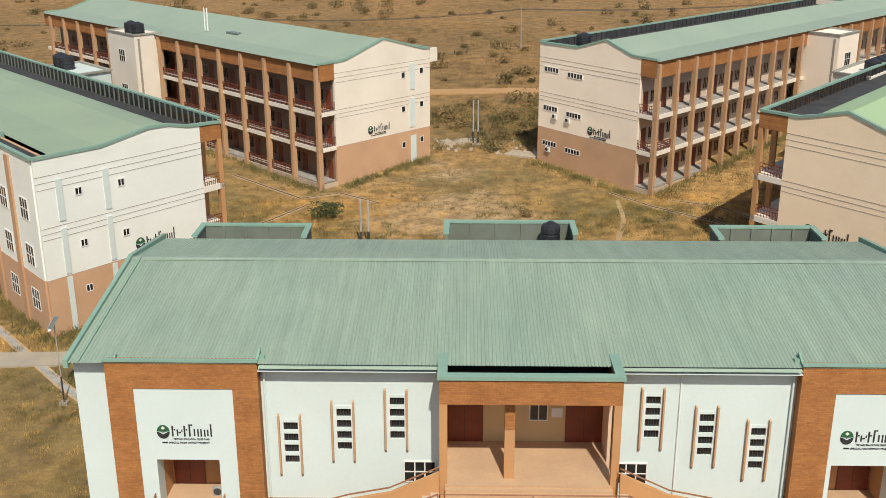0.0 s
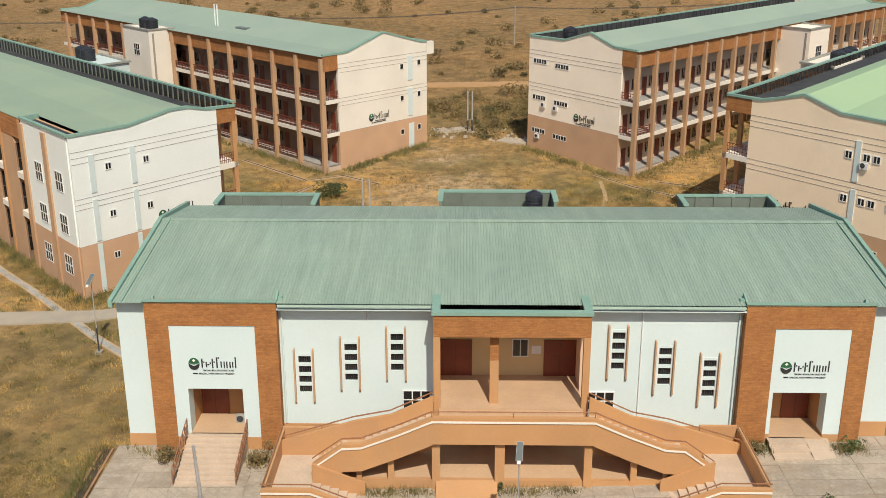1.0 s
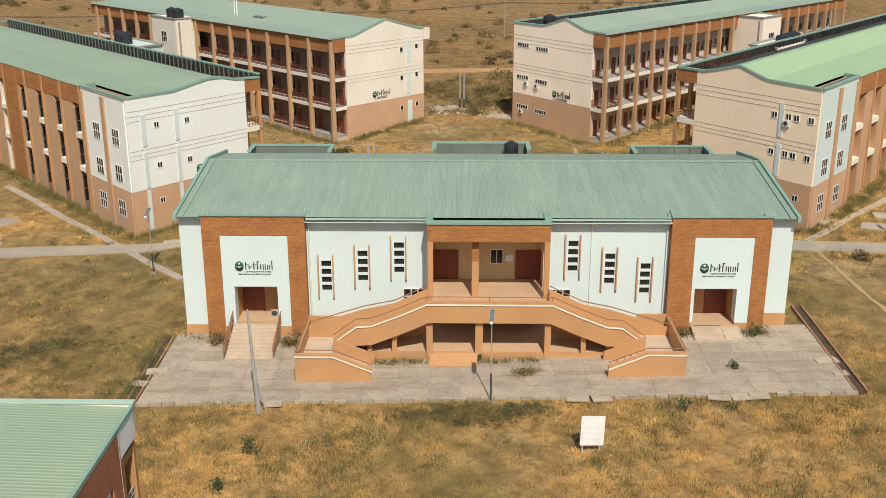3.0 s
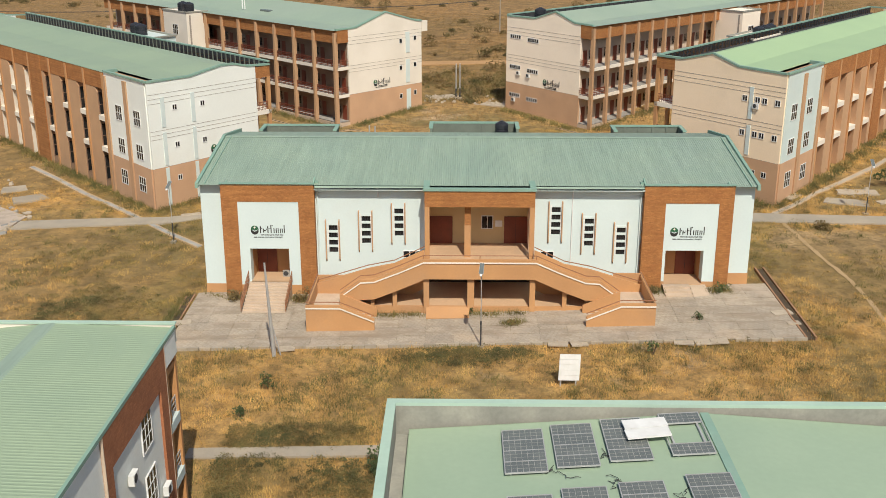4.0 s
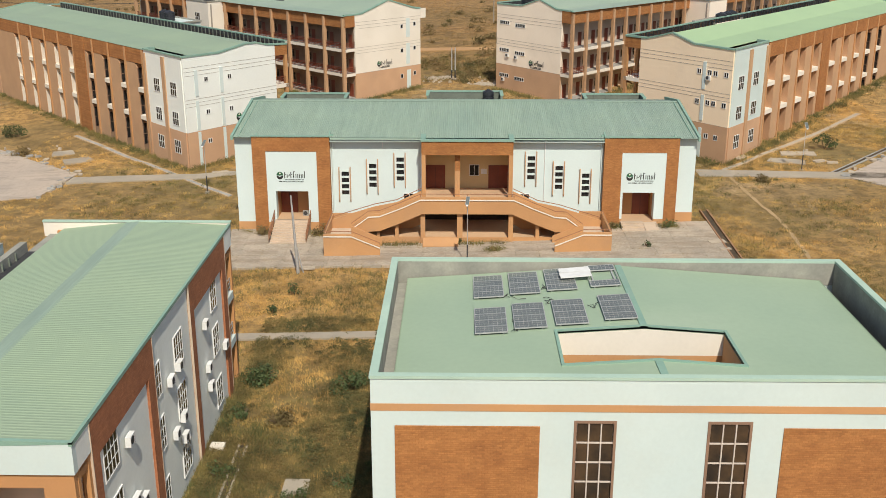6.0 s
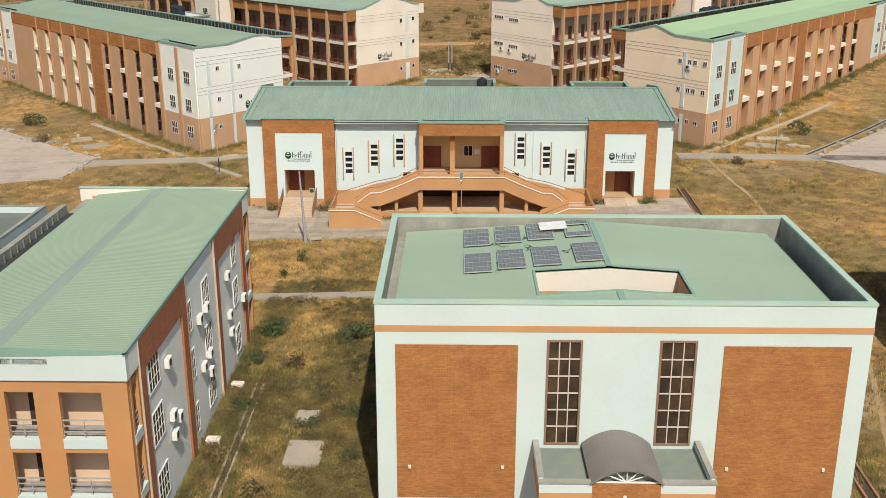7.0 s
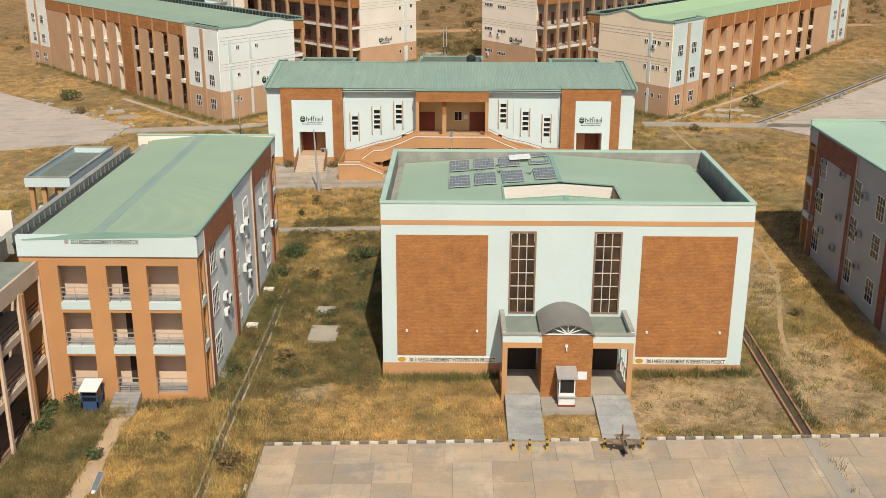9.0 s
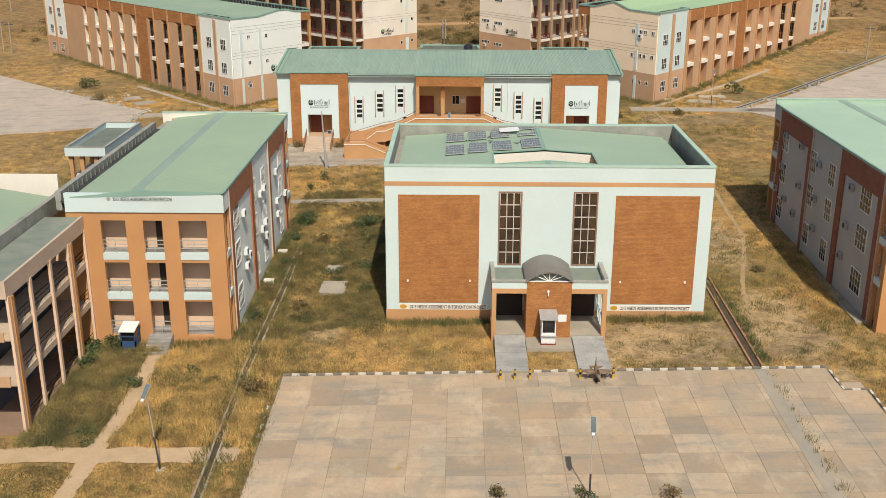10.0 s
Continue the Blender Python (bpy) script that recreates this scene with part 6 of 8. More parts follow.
YELLOW = mat("yellow_paint", (0.62, 0.36, 0.02, 1), (0.55, 0.32, 0.02, 1), 0.6, scale=3, spread=0.08)
KERBDARK = mat("kerb_dark", (0.15, 0.135, 0.11, 1), (0.23, 0.20, 0.16, 1), 0.85, scale=3, spread=0.2)
KERBWHITE = mat("kerb_white", (0.66, 0.62, 0.54, 1), (0.52, 0.47, 0.39, 1), 0.85, scale=3, spread=0.12)
CAMO = mat("brown_camouflage", (0.16, 0.085, 0.045, 1), (0.27, 0.22, 0.15, 1), 0.7, scale=2.2, fine=6, spread=0.15)
BLUE = mat("blue_paint", (0.03, 0.07, 0.16, 1), (0.04, 0.08, 0.18, 1), 0.6, scale=2, spread=0.1)
PALEBLUE = mat("pale_blue_duct", (0.64, 0.72, 0.70, 1), (0.59, 0.67, 0.66, 1), 0.6, scale=1, spread=0.06)
ROCK = mat("pale_stone", (0.46, 0.39, 0.30, 1), (0.36, 0.30, 0.23, 1), 0.95, scale=1.5, fine=8, spread=0.2)

FREE = []   # plan areas without grass


def clear(poly, grow=0.0):
    FREE.append([tuple(p) for p in poly])


pave = ((-21.0, 38.1), (28.0, 38.1), (28.0, 49.3), (-21.0, 49.3))
clear(pave)
pavement = sheet("pavement", pave, KERBDARK, "weathered grey paving slabs in front of the hall", "pavement", 0.10, thick=0.5)
for j in range(7):
    for i in range(22):
        xa, ya = -20.98 + i * 2.226, 38.14 + j * 1.59
        c = [(xa + 0.006, ya + 0.03), (xa + 2.22, ya + 0.03), (xa + 2.22, ya + 1.56), (xa + 0.006, ya + 1.56)]
        lift = random.uniform(0.125, 0.142)
        part("paving_slab", Shape().add([(p[0], p[1], ground_z(*p) + z) for z in (0.0, lift) for p in c], [(0, 3, 2, 1), (4, 5, 6, 7), (0, 1, 5, 4), (1, 2, 6, 5), (2, 3, 7, 6), (3, 0, 4, 7)]), PAVER, pavement)
for i in range(54):
    x = -21.0 + i * 0.91
    if i in (10, 33, 34, 45, 46, 47):
        continue
    z = ground_z(x + 0.4, 38) + 0.04
    lone("kerb_stone", Shape().box(x, x + 0.86, 37.92, 38.12, z - 0.3, z + 0.12 + 0.02 * (i % 3)), CONCRETE if i % 3 else ROCK, "weathered pale kerb stone along the pavers", "kerb", group="kerb along the pavers")
for x, y, w, a in ((-20.9, 42.9, 1.5, 8), (-21.6, 41.0, 1.1, -6), (-11.5, 37.7, 1.3, 4), (9.2, 37.75, 1.5, -5), (10.8, 37.7, 1.3, 7), (18.7, 37.6, 1.5, -9), (20.1, 37.6, 1.2, 6), (21.4, 37.7, 1.3, -3), (27.6, 42.9, 1.6, 12), (27.9, 40.9, 1.0, 0)):
    z = ground_z(x, y) + 0.13
    m = pose(x, y, z, random.uniform(-6, 6), random.uniform(-4, 4), a)
    lone("cover_slab", Shape(lambda p: m @ Vector(p)).box(-w / 2, w / 2, -0.42, 0.42, -0.05, 0.05), ROCK, "loose pale concrete drain cover slab", "concrete slab", group="drain cover slabs")


def channel(name, pts, width, wall, rise=0.1, label="open concrete storm drain", silt=None):
    """Open drain: two low walls; a flat bed follows the ground, darkened to look deep."""
    t = thing(name, (*pts[0], ground_z(*pts[0])), label, "drain", kind="structure")
    left, right, bed = Shape(), Shape(), Shape()
    for a, b in zip(pts, pts[1:]):
        a, b = Vector(a), Vector(b)
        k = max(1, int((b - a).length / 3))
        d = (b - a).normalized()
        nrm = Vector((-d.y, d.x))
        for i in range(k):
            p, q = a.lerp(b, i / k), a.lerp(b, (i + 1) / k)
            for s, o0, o1, up, dn in ((left, -width / 2 - 0.14, -width / 2, rise, -0.3), (right, width / 2, width / 2 + 0.14, rise, -0.3), (bed, -width / 2, width / 2, 0.035, -0.2)):
                c = [p + nrm * o0, p + nrm * o1, q + nrm * o1, q + nrm * o0]
                s.add([(v.x, v.y, ground_z(v.x, v.y) + z) for z in (dn, up) for v in c], [(0, 3, 2, 1), (4, 5, 6, 7), (0, 1, 5, 4), (1, 2, 6, 5), (2, 3, 7, 6), (3, 0, 4, 7)])
            clear([p + nrm * width * 0.7, p - nrm * width * 0.7, q - nrm * width * 0.7, q + nrm * width * 0.7])
    part("drain_wall", left, wall, t)
    part("drain_wall", right, wall, t)
    part("drain_bed", bed, silt or mat_bed, t, "flat drain bed, darkened for depth where not silted")
    return t


# Near-black bed: the shade of the drain's depth is put into its colour.
mat_bed = mat("drain_depth_shade", (0.05, 0.037, 0.024, 1), (0.085, 0.06, 0.037, 1), 0.95, scale=1.5, spread=0.2)
channel("drain", [(-11.2, 6.0), (-11.2, -5.0), (-11.4, -19.5), (-11.0, -37.5)], 0.38, CONCRETE, 0.1)
channel("drain", [(26.8, -3.0), (26.75, -20.8)], 0.55, REDEARTH, 0.18, "open storm drain with red-brown walls")
channel("drain", [(28.5, 53.0), (28.4, 38.0)], 0.6, REDEARTH, 0.2, "open storm drain with red-brown walls")
channel("drain", [(-21.6, 49.0), (-21.5, 38.0)], 0.5, REDEARTH, 0.1, "open storm drain with red-brown walls")
channel("drain", [(-52.8, 92.6), (-47.0, 86.4), (-41.8, 80.4), (-37.2, 75.6), (-32.4, 70.2), (-27.8, 65.1), (-23.8, 61.2)], 0.5, SAND, 0.05, silt=GREYSLAB)
channel("drain", [(15.4, 106.2), (19.0, 101.6), (24.5, 96.6), (29.5, 90.0)], 0.22, SAND, 0.03)
channel("drain", [(20.8, 103.6), (25.5, 101.2), (28.6, 96.8)], 0.22, SAND, 0.03)
channel("drain", [(-26.5, 115.5), (-17.4, 106.4), (-13.4, 108.0), (-9.0, 104.5)], 0.22, SAND, 0.03)
channel("drain", [(-24.0, 95.0), (-19.5, 99.5), (-16.2, 104.5)], 0.22, SAND, 0.03)
channel("drain", [(46.5, 66.2), (85.5, 106.6)], 0.5, GREYSLAB, 0.1)
channel("drain", [(34.4, 68.9), (37.5, 71.9), (41.0, 75.9), (44.6, 79.3), (51.4, 85.9), (60, 95.5)], 0.5, SAND, 0.05, silt=CONCRETE)

strips = (
    ("path", ((-45.4, 67.7), (-29.5, 68.0), (-29.5, 70.2), (-45.2, 70.4)), CONCRETE, "cracked concrete walkway"),
    ("path", ((-29.5, 68.0), (-24.5, 69.8), (-24.5, 71.6), (-29.5, 70.2)), CONCRETE, "cracked concrete walkway"),
    ("path", ((31.0, 66.4), (60, 62.6), (60, 64.8), (31.0, 69.2)), CONCRETE, "cracked concrete walkway"),
    ("path", ((-15.4, 22.1), (-1.0, 22.1), (-1.0, 23.3), (-15.4, 23.3)), CONCRETE, "narrow concrete walkway"),
    ("court", ((-84, 106), (-45.2, 72.0), (-46.5, 62.3), (-110, 52)), PINKSLAB, "weathered concrete court"),
    ("court", ((47.4, 64.8), (86, 105), (150, 80), (55.5, 54.5)), PINKSLAB, "weathered concrete court"),
)
for nm, poly, m, lb in strips:
    clear(poly)
    sheet(nm, poly, m, lb, "pavement" if nm == "court" else "path", 0.09 if m is not SAND else 0.075, step=1.5)
sheet("lane", ((-60, 158.5), (95, 150.5), (95, 153.5), (-60, 162.5)), LANE, "bare orange dirt lane across the open land", "path", 0.05, step=4)
clear(((-60, 158.5), (95, 150.5), (95, 153.5), (-60, 162.5)))
# worn trails and footpaths: ribbons along curves, wider and narrower by turns


def ribbon(name, knots, half, wander, m, label, up=0.03, spread=0.3):
    knots = [Vector(q) for q in knots]
    knots = [knots[0] * 2 - knots[1]] + knots + [knots[-1] * 2 - knots[-2]]
    line = []
    for p0, p1, p2, p3 in zip(knots, knots[1:], knots[2:], knots[3:]):
        k = max(4, int((p2 - p1).length / 0.6))
        for i in range(k):
            f = i / k
            line.append(0.5 * (2 * p1 + (p2 - p0) * f + (2 * p0 - 5 * p1 + 4 * p2 - p3) * f * f + (3 * p1 - p0 - 3 * p2 + p3) * f ** 3))
    tv, tf = [], []
    for i, q in enumerate(line):
        d = (line[min(i + 1, len(line) - 1)] - line[max(i - 1, 0)]).normalized()
        side = Vector((-d.y, d.x))
        for s_ in (-1, 1):
            w = half + wander * noise.noise((q.x * 0.9, q.y * 0.9, 5.0 * s_)) + 0.5 * wander * noise.noise((q.x * 3, q.y * 3, 9.0 * s_))
            e = q + side * w * s_
            tv.append((e.x, e.y, ground_z(e.x, e.y) + ground_bump(e.x, e.y) + up))
        if i:
            tf.append((2 * i - 2, 2 * i - 1, 2 * i + 1, 2 * i))
            o = side * (half + spread * 0.3)
            clear([line[i - 1] + o, line[i - 1] - o, q - o, q + o])
    return lone(name, Shape().add(tv, tf), m, label, "path", kind="structure")


ribbon("trail", ((34.4, 67.0), (34.9, 56.1), (35.6, 47.8), (34.8, 36.0), (33.5, 18.0), (33.0, 8.0), (29.5, -6.0), (29.0, -12.0)), 0.2, 0.12, TRAIL, "thin trodden trail through dry grass")
ribbon("trail", ((15.8, 104.0), (15.6, 98.0), (14.2, 92.0), (12.5, 84.0)), 0.22, 0.14, TRAIL, "thin trodden trail through dry grass")
ribbon("footpath", ((-19.1, -17.0), (-18.9, -22.0), (-18.8, -26.3), (-19.0, -29.7), (-19.2, -31.6)), 0.6, 0.25, SAND, "trodden sandy footpath with ragged edges", 0.085, 0.5)
ribbon("footpath", ((-27.0, -31.9), (-22.0, -31.8), (-17.7, -32.0), (-13.0, -32.1), (-8.8, -32.1)), 0.95, 0.3, SAND, "trodden sandy footpath with ragged edges", 0.07, 0.5)
ribbon("footpath", ((-19.1, -32.6), (-19.1, -34.5), (-19.2, -36.6), (-19.4, -40.0)), 0.65, 0.3, SAND, "trodden sandy footpath with ragged edges", 0.078, 0.5)

# plaza of cast slabs
PL = [(-8.6, -53.7), (33.5, -53.7), (33.5, -21.0), (-8.6, -21.0)]
clear(PL)
mat_joint = mat("joint_dirt", (0.20, 0.165, 0.115, 1), (0.15, 0.125, 0.085, 1), 0.95, scale=1.5, spread=0.2)
plaza = sheet("plaza", ((-8.5, -53.6), (33.4, -53.6), (33.4, -24.7), (-8.5, -24.7)), mat_joint, "plaza of large cast concrete slabs", "pavement", 0.03)
sheet("plaza_edge", ((-8.5, -24.7), (31.7, -24.7), (31.7, -21.2), (-8.5, -21.2)), mat_joint, "back strip of the concrete plaza", "pavement", 0.03)
nx, dy = 17, 2.3
for j in range(14):
    yb = -21.25 - j * dy
    xa, xb = (-8.4, 33.3) if j else (-8.4, 31.6)
    w = (xb - xa) / nx
    for i in range(nx):
        x, x2, g = xa + i * w, xa + (i + 1) * w, 0.009
        c = [(x + g, yb - dy + g), (x2 - g, yb - dy + g), (x2 - g, yb - g), (x + g, yb - g)]
        s = Shape().add([(p[0], p[1], ground_z(*p) + z) for z in (0.0, 0.055 + 0.02 * random.random()) for p in c], [(0, 3, 2, 1), (4, 5, 6, 7), (0, 1, 5, 4), (1, 2, 6, 5), (2, 3, 7, 6), (3, 0, 4, 7)])
        part("slab", s, SLAB, plaza)
sheet("drain_cover", ((26.3, -54), (27.3, -54), (27.3, -21.3), (26.3, -21.3)), CONCRETE, "darker strip of drain covers across the plaza", "drain", 0.085)
kerbs = [(x, -21.05, 0) for x in np.arange(-8.1, 31.6, 0.62) if not (7.2 < x < 9.9 or 13.4 < x < 16.2)]
kerbs += [(31.75, y, 90) for y in np.arange(-24.4, -21.4, 0.62)] + [(x, -24.65, 0) for x in np.arange(32.0, 33.4, 0.62)] + [(33.5, y, 90) for y in np.arange(-40, -24.9, 0.62)]
kerbs += [(-8.6 - 0.02 * (y + 30), y, 90) for y in np.arange(-30, -26, 1.3)]
for i, (x, y, a) in enumerate(kerbs):
    m = pose(x, y, ground_z(x, y) + 0.08, 0, random.uniform(-3, 3), a + random.uniform(-3, 3))
    lone("kerb_block", Shape(lambda p: m @ Vector(p)).box(-0.28, 0.28, -0.08, 0.08, -0.2, 0.07), KERBWHITE if i % 2 else KERBDARK, "white painted kerb block beside the plaza" if i % 2 else "black painted kerb block beside the plaza", "kerb", group="black and white kerb blocks")

# ramps and apron of the lecture hall
for x0, x1, yt in ((7.45, 9.85, -15.6), (13.55, 16.0, -15.6)):
    zt, zb = ground_z(11, -15) + 0.44, ground_z(x0, -20.9) + 0.1
    t = thing("entrance_ramp", (x0, -18, 0), "grey concrete slab ramp to the porch", "ramp", "porch ramps")
    n = 4
    for i in range(n):
        f0, f1 = i / n, (i + 1) / n
        ya, yb = -20.95 + f0 * (yt + 20.95), -20.95 + f1 * (yt + 20.95) - 0.03
        za, zb2 = zb + (zt - zb) * f0, zb + (zt - zb) * f1
        part("slab", Shape().prism([(ya, za - 0.4), (ya, za), (yb, zb2), (yb, zb2 - 0.4)], x0, x1, "x"), GREYSLAB, t)
    clear([(x0, -21), (x1, -21), (x1, -15), (x0, -15)])
lone("apron", Shape().box(9.9, 13.5, -17.6, -15.5, -0.2, ground_z(11, -16) + 0.25), CONCRETE, "pale concrete apron before the brick block", "pavement", kind="structure")
for x0, y0, w, d in ((-7.8, -5.4, 2.3, 3.1), (-7.8, -0.1, 1.5, 1.8)):
    z = ground_z(x0 + 1, y0 + 1)
    lone("cover_slab", Shape().box(x0, x0 + w, y0, y0 + d, z - 0.1, z + 0.16), CONCRETE, "flat concrete tank cover in the grass", "concrete slab", group="tank covers")
    clear([(x0, y0), (x0 + w, y0), (x0 + w, y0 + d), (x0, y0 + d)])
for x0, y0, w, d, a in ((45.4, 75.7, 4.2, 1.8, -6), (46.9, 72.0, 1.6, 0.9, 20), (48.2, 71.2, 1.3, 0.8, -15), (7.0, 121.5, 4.0, 2.4, -30), (-1.0, 128.0, 5.0, 1.8, 15), (38.0, 74.5, 2.4, 1.0, 45), (-27.0, 70.9, 2.0, 1.0, 20)):
    m = pose(x0, y0, ground_z(x0, y0), 1.5, -1, a)
    lone("cover_slab", Shape(lambda p: m @ Vector(p)).box(-w / 2, w / 2, -d / 2, d / 2, -0.15, 0.12), ROCK, "broken pale concrete slab lying in grass", "concrete slab", group="scattered slabs")


for x0, y0, w, d, a in ((-51.1, 83.1, 3.0, 2.6, 20), (43.0, 72.3, 4.6, 2.6, -20), (-47.7, 79.1, 3.9, 2.9, 32)):
    m = pose(x0, y0, ground_z(x0, y0), 0, 0, a)
    clear([(x0 - w * 0.35, y0 - d * 0.35), (x0 + w * 0.35, y0 - d * 0.35), (x0 + w * 0.35, y0 + d * 0.35), (x0 - w * 0.35, y0 + d * 0.35)])
    lone("cover_slab", Shape(lambda p: m @ Vector(p)).prism([(-w / 2, -d / 2 + 0.3), (0.2, -d / 2), (w / 2, -d / 2 + 0.2), (w / 2 - 0.3, d / 2), (-w / 2 + 0.2, d / 2 - 0.2)], -0.2, 0.08, "z"), CONCRETE, "flat sand-coloured concrete tank cover in grass", "concrete slab", group="tank covers")
rr = random.Random(61)
for ax, ay, bx, by, n in ((-70, 93.8, -45.2, 72.2, 34), (-45.4, 72.0, -46.4, 62.6, 14), (47.6, 65.2, 70, 88.6, 30)):
    for i in range(n):
        f = rr.random()
        x0, y0, w = ax + (bx - ax) * f + rr.gauss(0, 0.5), ay + (by - ay) * f + rr.gauss(0, 0.5), rr.uniform(0.25, 0.75)
        m = pose(x0, y0, ground_z(x0, y0) + 0.1, rr.uniform(-12, 12), rr.uniform(-12, 12), rr.uniform(0, 180))
        c = [(w * math.cos(k * 1.2566) * rr.uniform(0.6, 1.0), w * 0.7 * math.sin(k * 1.2566) * rr.uniform(0.6, 1.0)) for k in range(5)]
        lone("rubble_stone", Shape(lambda p: m @ Vector(p)).prism(c, -0.2, rr.uniform(0.03, 0.16), "z"), ROCK if i % 2 else GREYSLAB, "broken piece of pale concrete along the court's edge", "rubble", group="rubble along the courts")


# ---- street furniture ----
def solar_lamp(x, y, h, lean=0.0, dark=0.35, label="solar street lamp on a steel pole with tilted panel", short=False):
    z = ground_z(x, y)
    t = thing("solar_street_lamp", (x, y, z), label, "street lamp", "solar street lamps")
    top = Vector((x + lean, y, z + h))
    base = Vector((x, y, z))
    mid = base.lerp(top, dark)
    part("footing", Shape().box(x - 0.25, x + 0.25, y - 0.25, y + 0.25, z - 0.2, z + 0.12), CONCRETE, t)
    part("lower_pole", Shape().tube(base, mid, 0.06), GUTTER, t, "dark lower pole")
    part("upper_pole", Shape().tube(mid, top, 0.035), STEEL, t, "pale steel pole")
    m = pose(top.x, top.y - 0.1, top.z + 0.25, 25, 0, -6)
    pl = lambda p: m @ Vector((p[0] * 0.72, p[1] * 0.74, p[2]))
    part("solar_panel", Shape(pl).box(-0.21, 0.21, -0.75, 0.75, -0.02, 0.02), SOLAR, t, "dark solar panel")
    fr = Shape(pl).box(-0.235, -0.21, -0.775, 0.775, -0.03, 0.03).box(0.21, 0.235, -0.775, 0.775, -0.03, 0.03).box(-0.21, 0.21, -0.775, -0.75, -0.03, 0.03).box(-0.21, 0.21, 0.75, 0.775, -0.03, 0.03)
    part("panel_frame", fr, STEEL, t)
    part("lamp_head", Shape(pl).box(-0.12, 0.12, -1.0, -0.78, -0.08, 0.0), WHITEMETAL, t, "white lamp head")
    part("arm", Shape().tube(top, m @ Vector((0, 0, -0.02)), 0.04), STEEL, t)
    return t


solar_lamp(3.33, 37.7, 6.1)
solar_lamp(-26.7, 62.6, 5.6)
solar_lamp(43.5, 68.1, 5.2)
solar_lamp(12.4, -37.5, 4.65)
solar_lamp(-14.1, -33.9, 5.3, -0.4, 0.45)

t = thing("leaning_pole", (-12.3, 36.7, 0.7), "tall pale tapered pole leaning on a stay", "pole")
part("pole", Shape().tube((-12.25, 36.7, 0.5), (-12.62, 36.7, 8.4), 0.17, 0.07, 10), STEEL, t)
part("stay", Shape().tube((-11.75, 36.9, 0.6), (-12.4, 36.7, 4.0), 0.06, 0.05), STEEL, t)
for px, py, ht in ((-9.6, 92.4, 4.4), (-8.9, 92.4, 4.3), (1.1, 127.7, 5.2), (1.7, 127.7, 5.2)):
    z = ground_z(px, py)
    t = thing("metal_post", (px, py, z), "plain upright pale metal post", "post", "paired posts")
    part("post", Shape().tube((px, py, z - 0.2), (px, py, z + ht), 0.11, 0.09), STEEL, t)
    part("post_foot", Shape().tube((px, py, z - 0.2), (px, py, z + 1.3), 0.13), GUTTER, t)
utility = [(-120, 200, 8), (-45, 190, 8), (10.4, 195, 7.4), (80, 200, 8), (150, 208, 8)]
for px, py, ht in utility + [(-94, 133, 6.5), (-90.5, 129, 6.5), (80, 103, 6.0)]:
    z = ground_z(px, py)
    t = thing("utility_pole", (px, py, z), "slim pale utility pole in the open grassland", "utility pole", "utility poles")
    part("pole", Shape().tube((px, py, z - 0.3), (px, py, z + ht), 0.16, 0.1), CONCRETE, t)
    part("crossarm", Shape().box(px - 0.9, px + 0.9, py - 0.06, py + 0.06, z + ht - 0.5, z + ht - 0.38), GUTTER, t)
for dx in (-0.8, 0.0, 0.8):
    s, run = Shape(), []
    for (ax, ay, ah), (bx, by, bh) in zip(utility, utility[1:]):
        pts = []
        for k in range(9):
            f = k / 8
            zz = (ground_z(ax, ay) + ah - 0.35) * (1 - f) + (ground_z(bx, by) + bh - 0.35) * f - 1.2 * 4 * f * (1 - f)
            pts.append(Vector((ax + (bx - ax) * f, ay + (by - ay) * f + dx, zz)))
        run += pts if not run else pts[1:]
    s.sweep(run, 0.025)
    lone("overhead_wire", s, GUTTER, "thin overhead electric wire between poles", "wire", group="overhead wires")

# signboard in the grass
t = thing("signboard", (9.35, 31.2, ground_z(9.35, 31.2)), "white board of slats on posts in dry grass", "signboard")
zb = ground_z(9.35, 31.2)
mS = pose(9.35, 31.2, zb + 0.35, -8, 4, 8)
for k in range(5):
    part("slat", Shape(lambda p: mS @ Vector(p)).box(-0.75, 0.75, -0.03, 0.03, 0.02 + k * 0.38, 0.385 + k * 0.38), WHITEMETAL, t)
part("backing", Shape(lambda p: mS @ Vector(p)).box(-0.72, 0.72, 0.03, 0.06, 0.0, 1.92), KERBDARK, t)
part("post", Shape(lambda p: mS @ Vector(p)).box(-0.6, -0.5, 0.06, 0.14, -0.6, 1.8), STEEL, t)
part("post", Shape(lambda p: mS @ Vector(p)).box(0.5, 0.6, 0.06, 0.14, -0.6, 1.8), STEEL, t)

# bollards and model aircraft on the plaza
for bx in (7.7, 8.75, 9.85, 13.5, 15.9):
    z = ground_z(bx, -22.3) + 0.06
    t = thing("bollard", (bx, -22.3, z), "yellow bollard with a black band on the plaza", "bollard", "yellow bollards")
    part("post", Shape().tube((bx, -22.3, z), (bx, -22.3, z + 0.75), 0.09, 0.09, 10), YELLOW, t)
    part("band", Shape().tube((bx, -22.3, z + 0.35), (bx, -22.3, z + 0.55), 0.097, 0.097, 10), INK, t)
    part("cap", Shape().tube((bx, -22.3, z + 0.75), (bx, -22.3, z + 0.82), 0.09, 0.04, 10), INK, t)
z = ground_z(14.7, -22.6) + 0.1
t = thing("model_aircraft", (14.7, -22.6, z), "small brown camouflaged model jet on a stand", "model aircraft")
f = Shape()
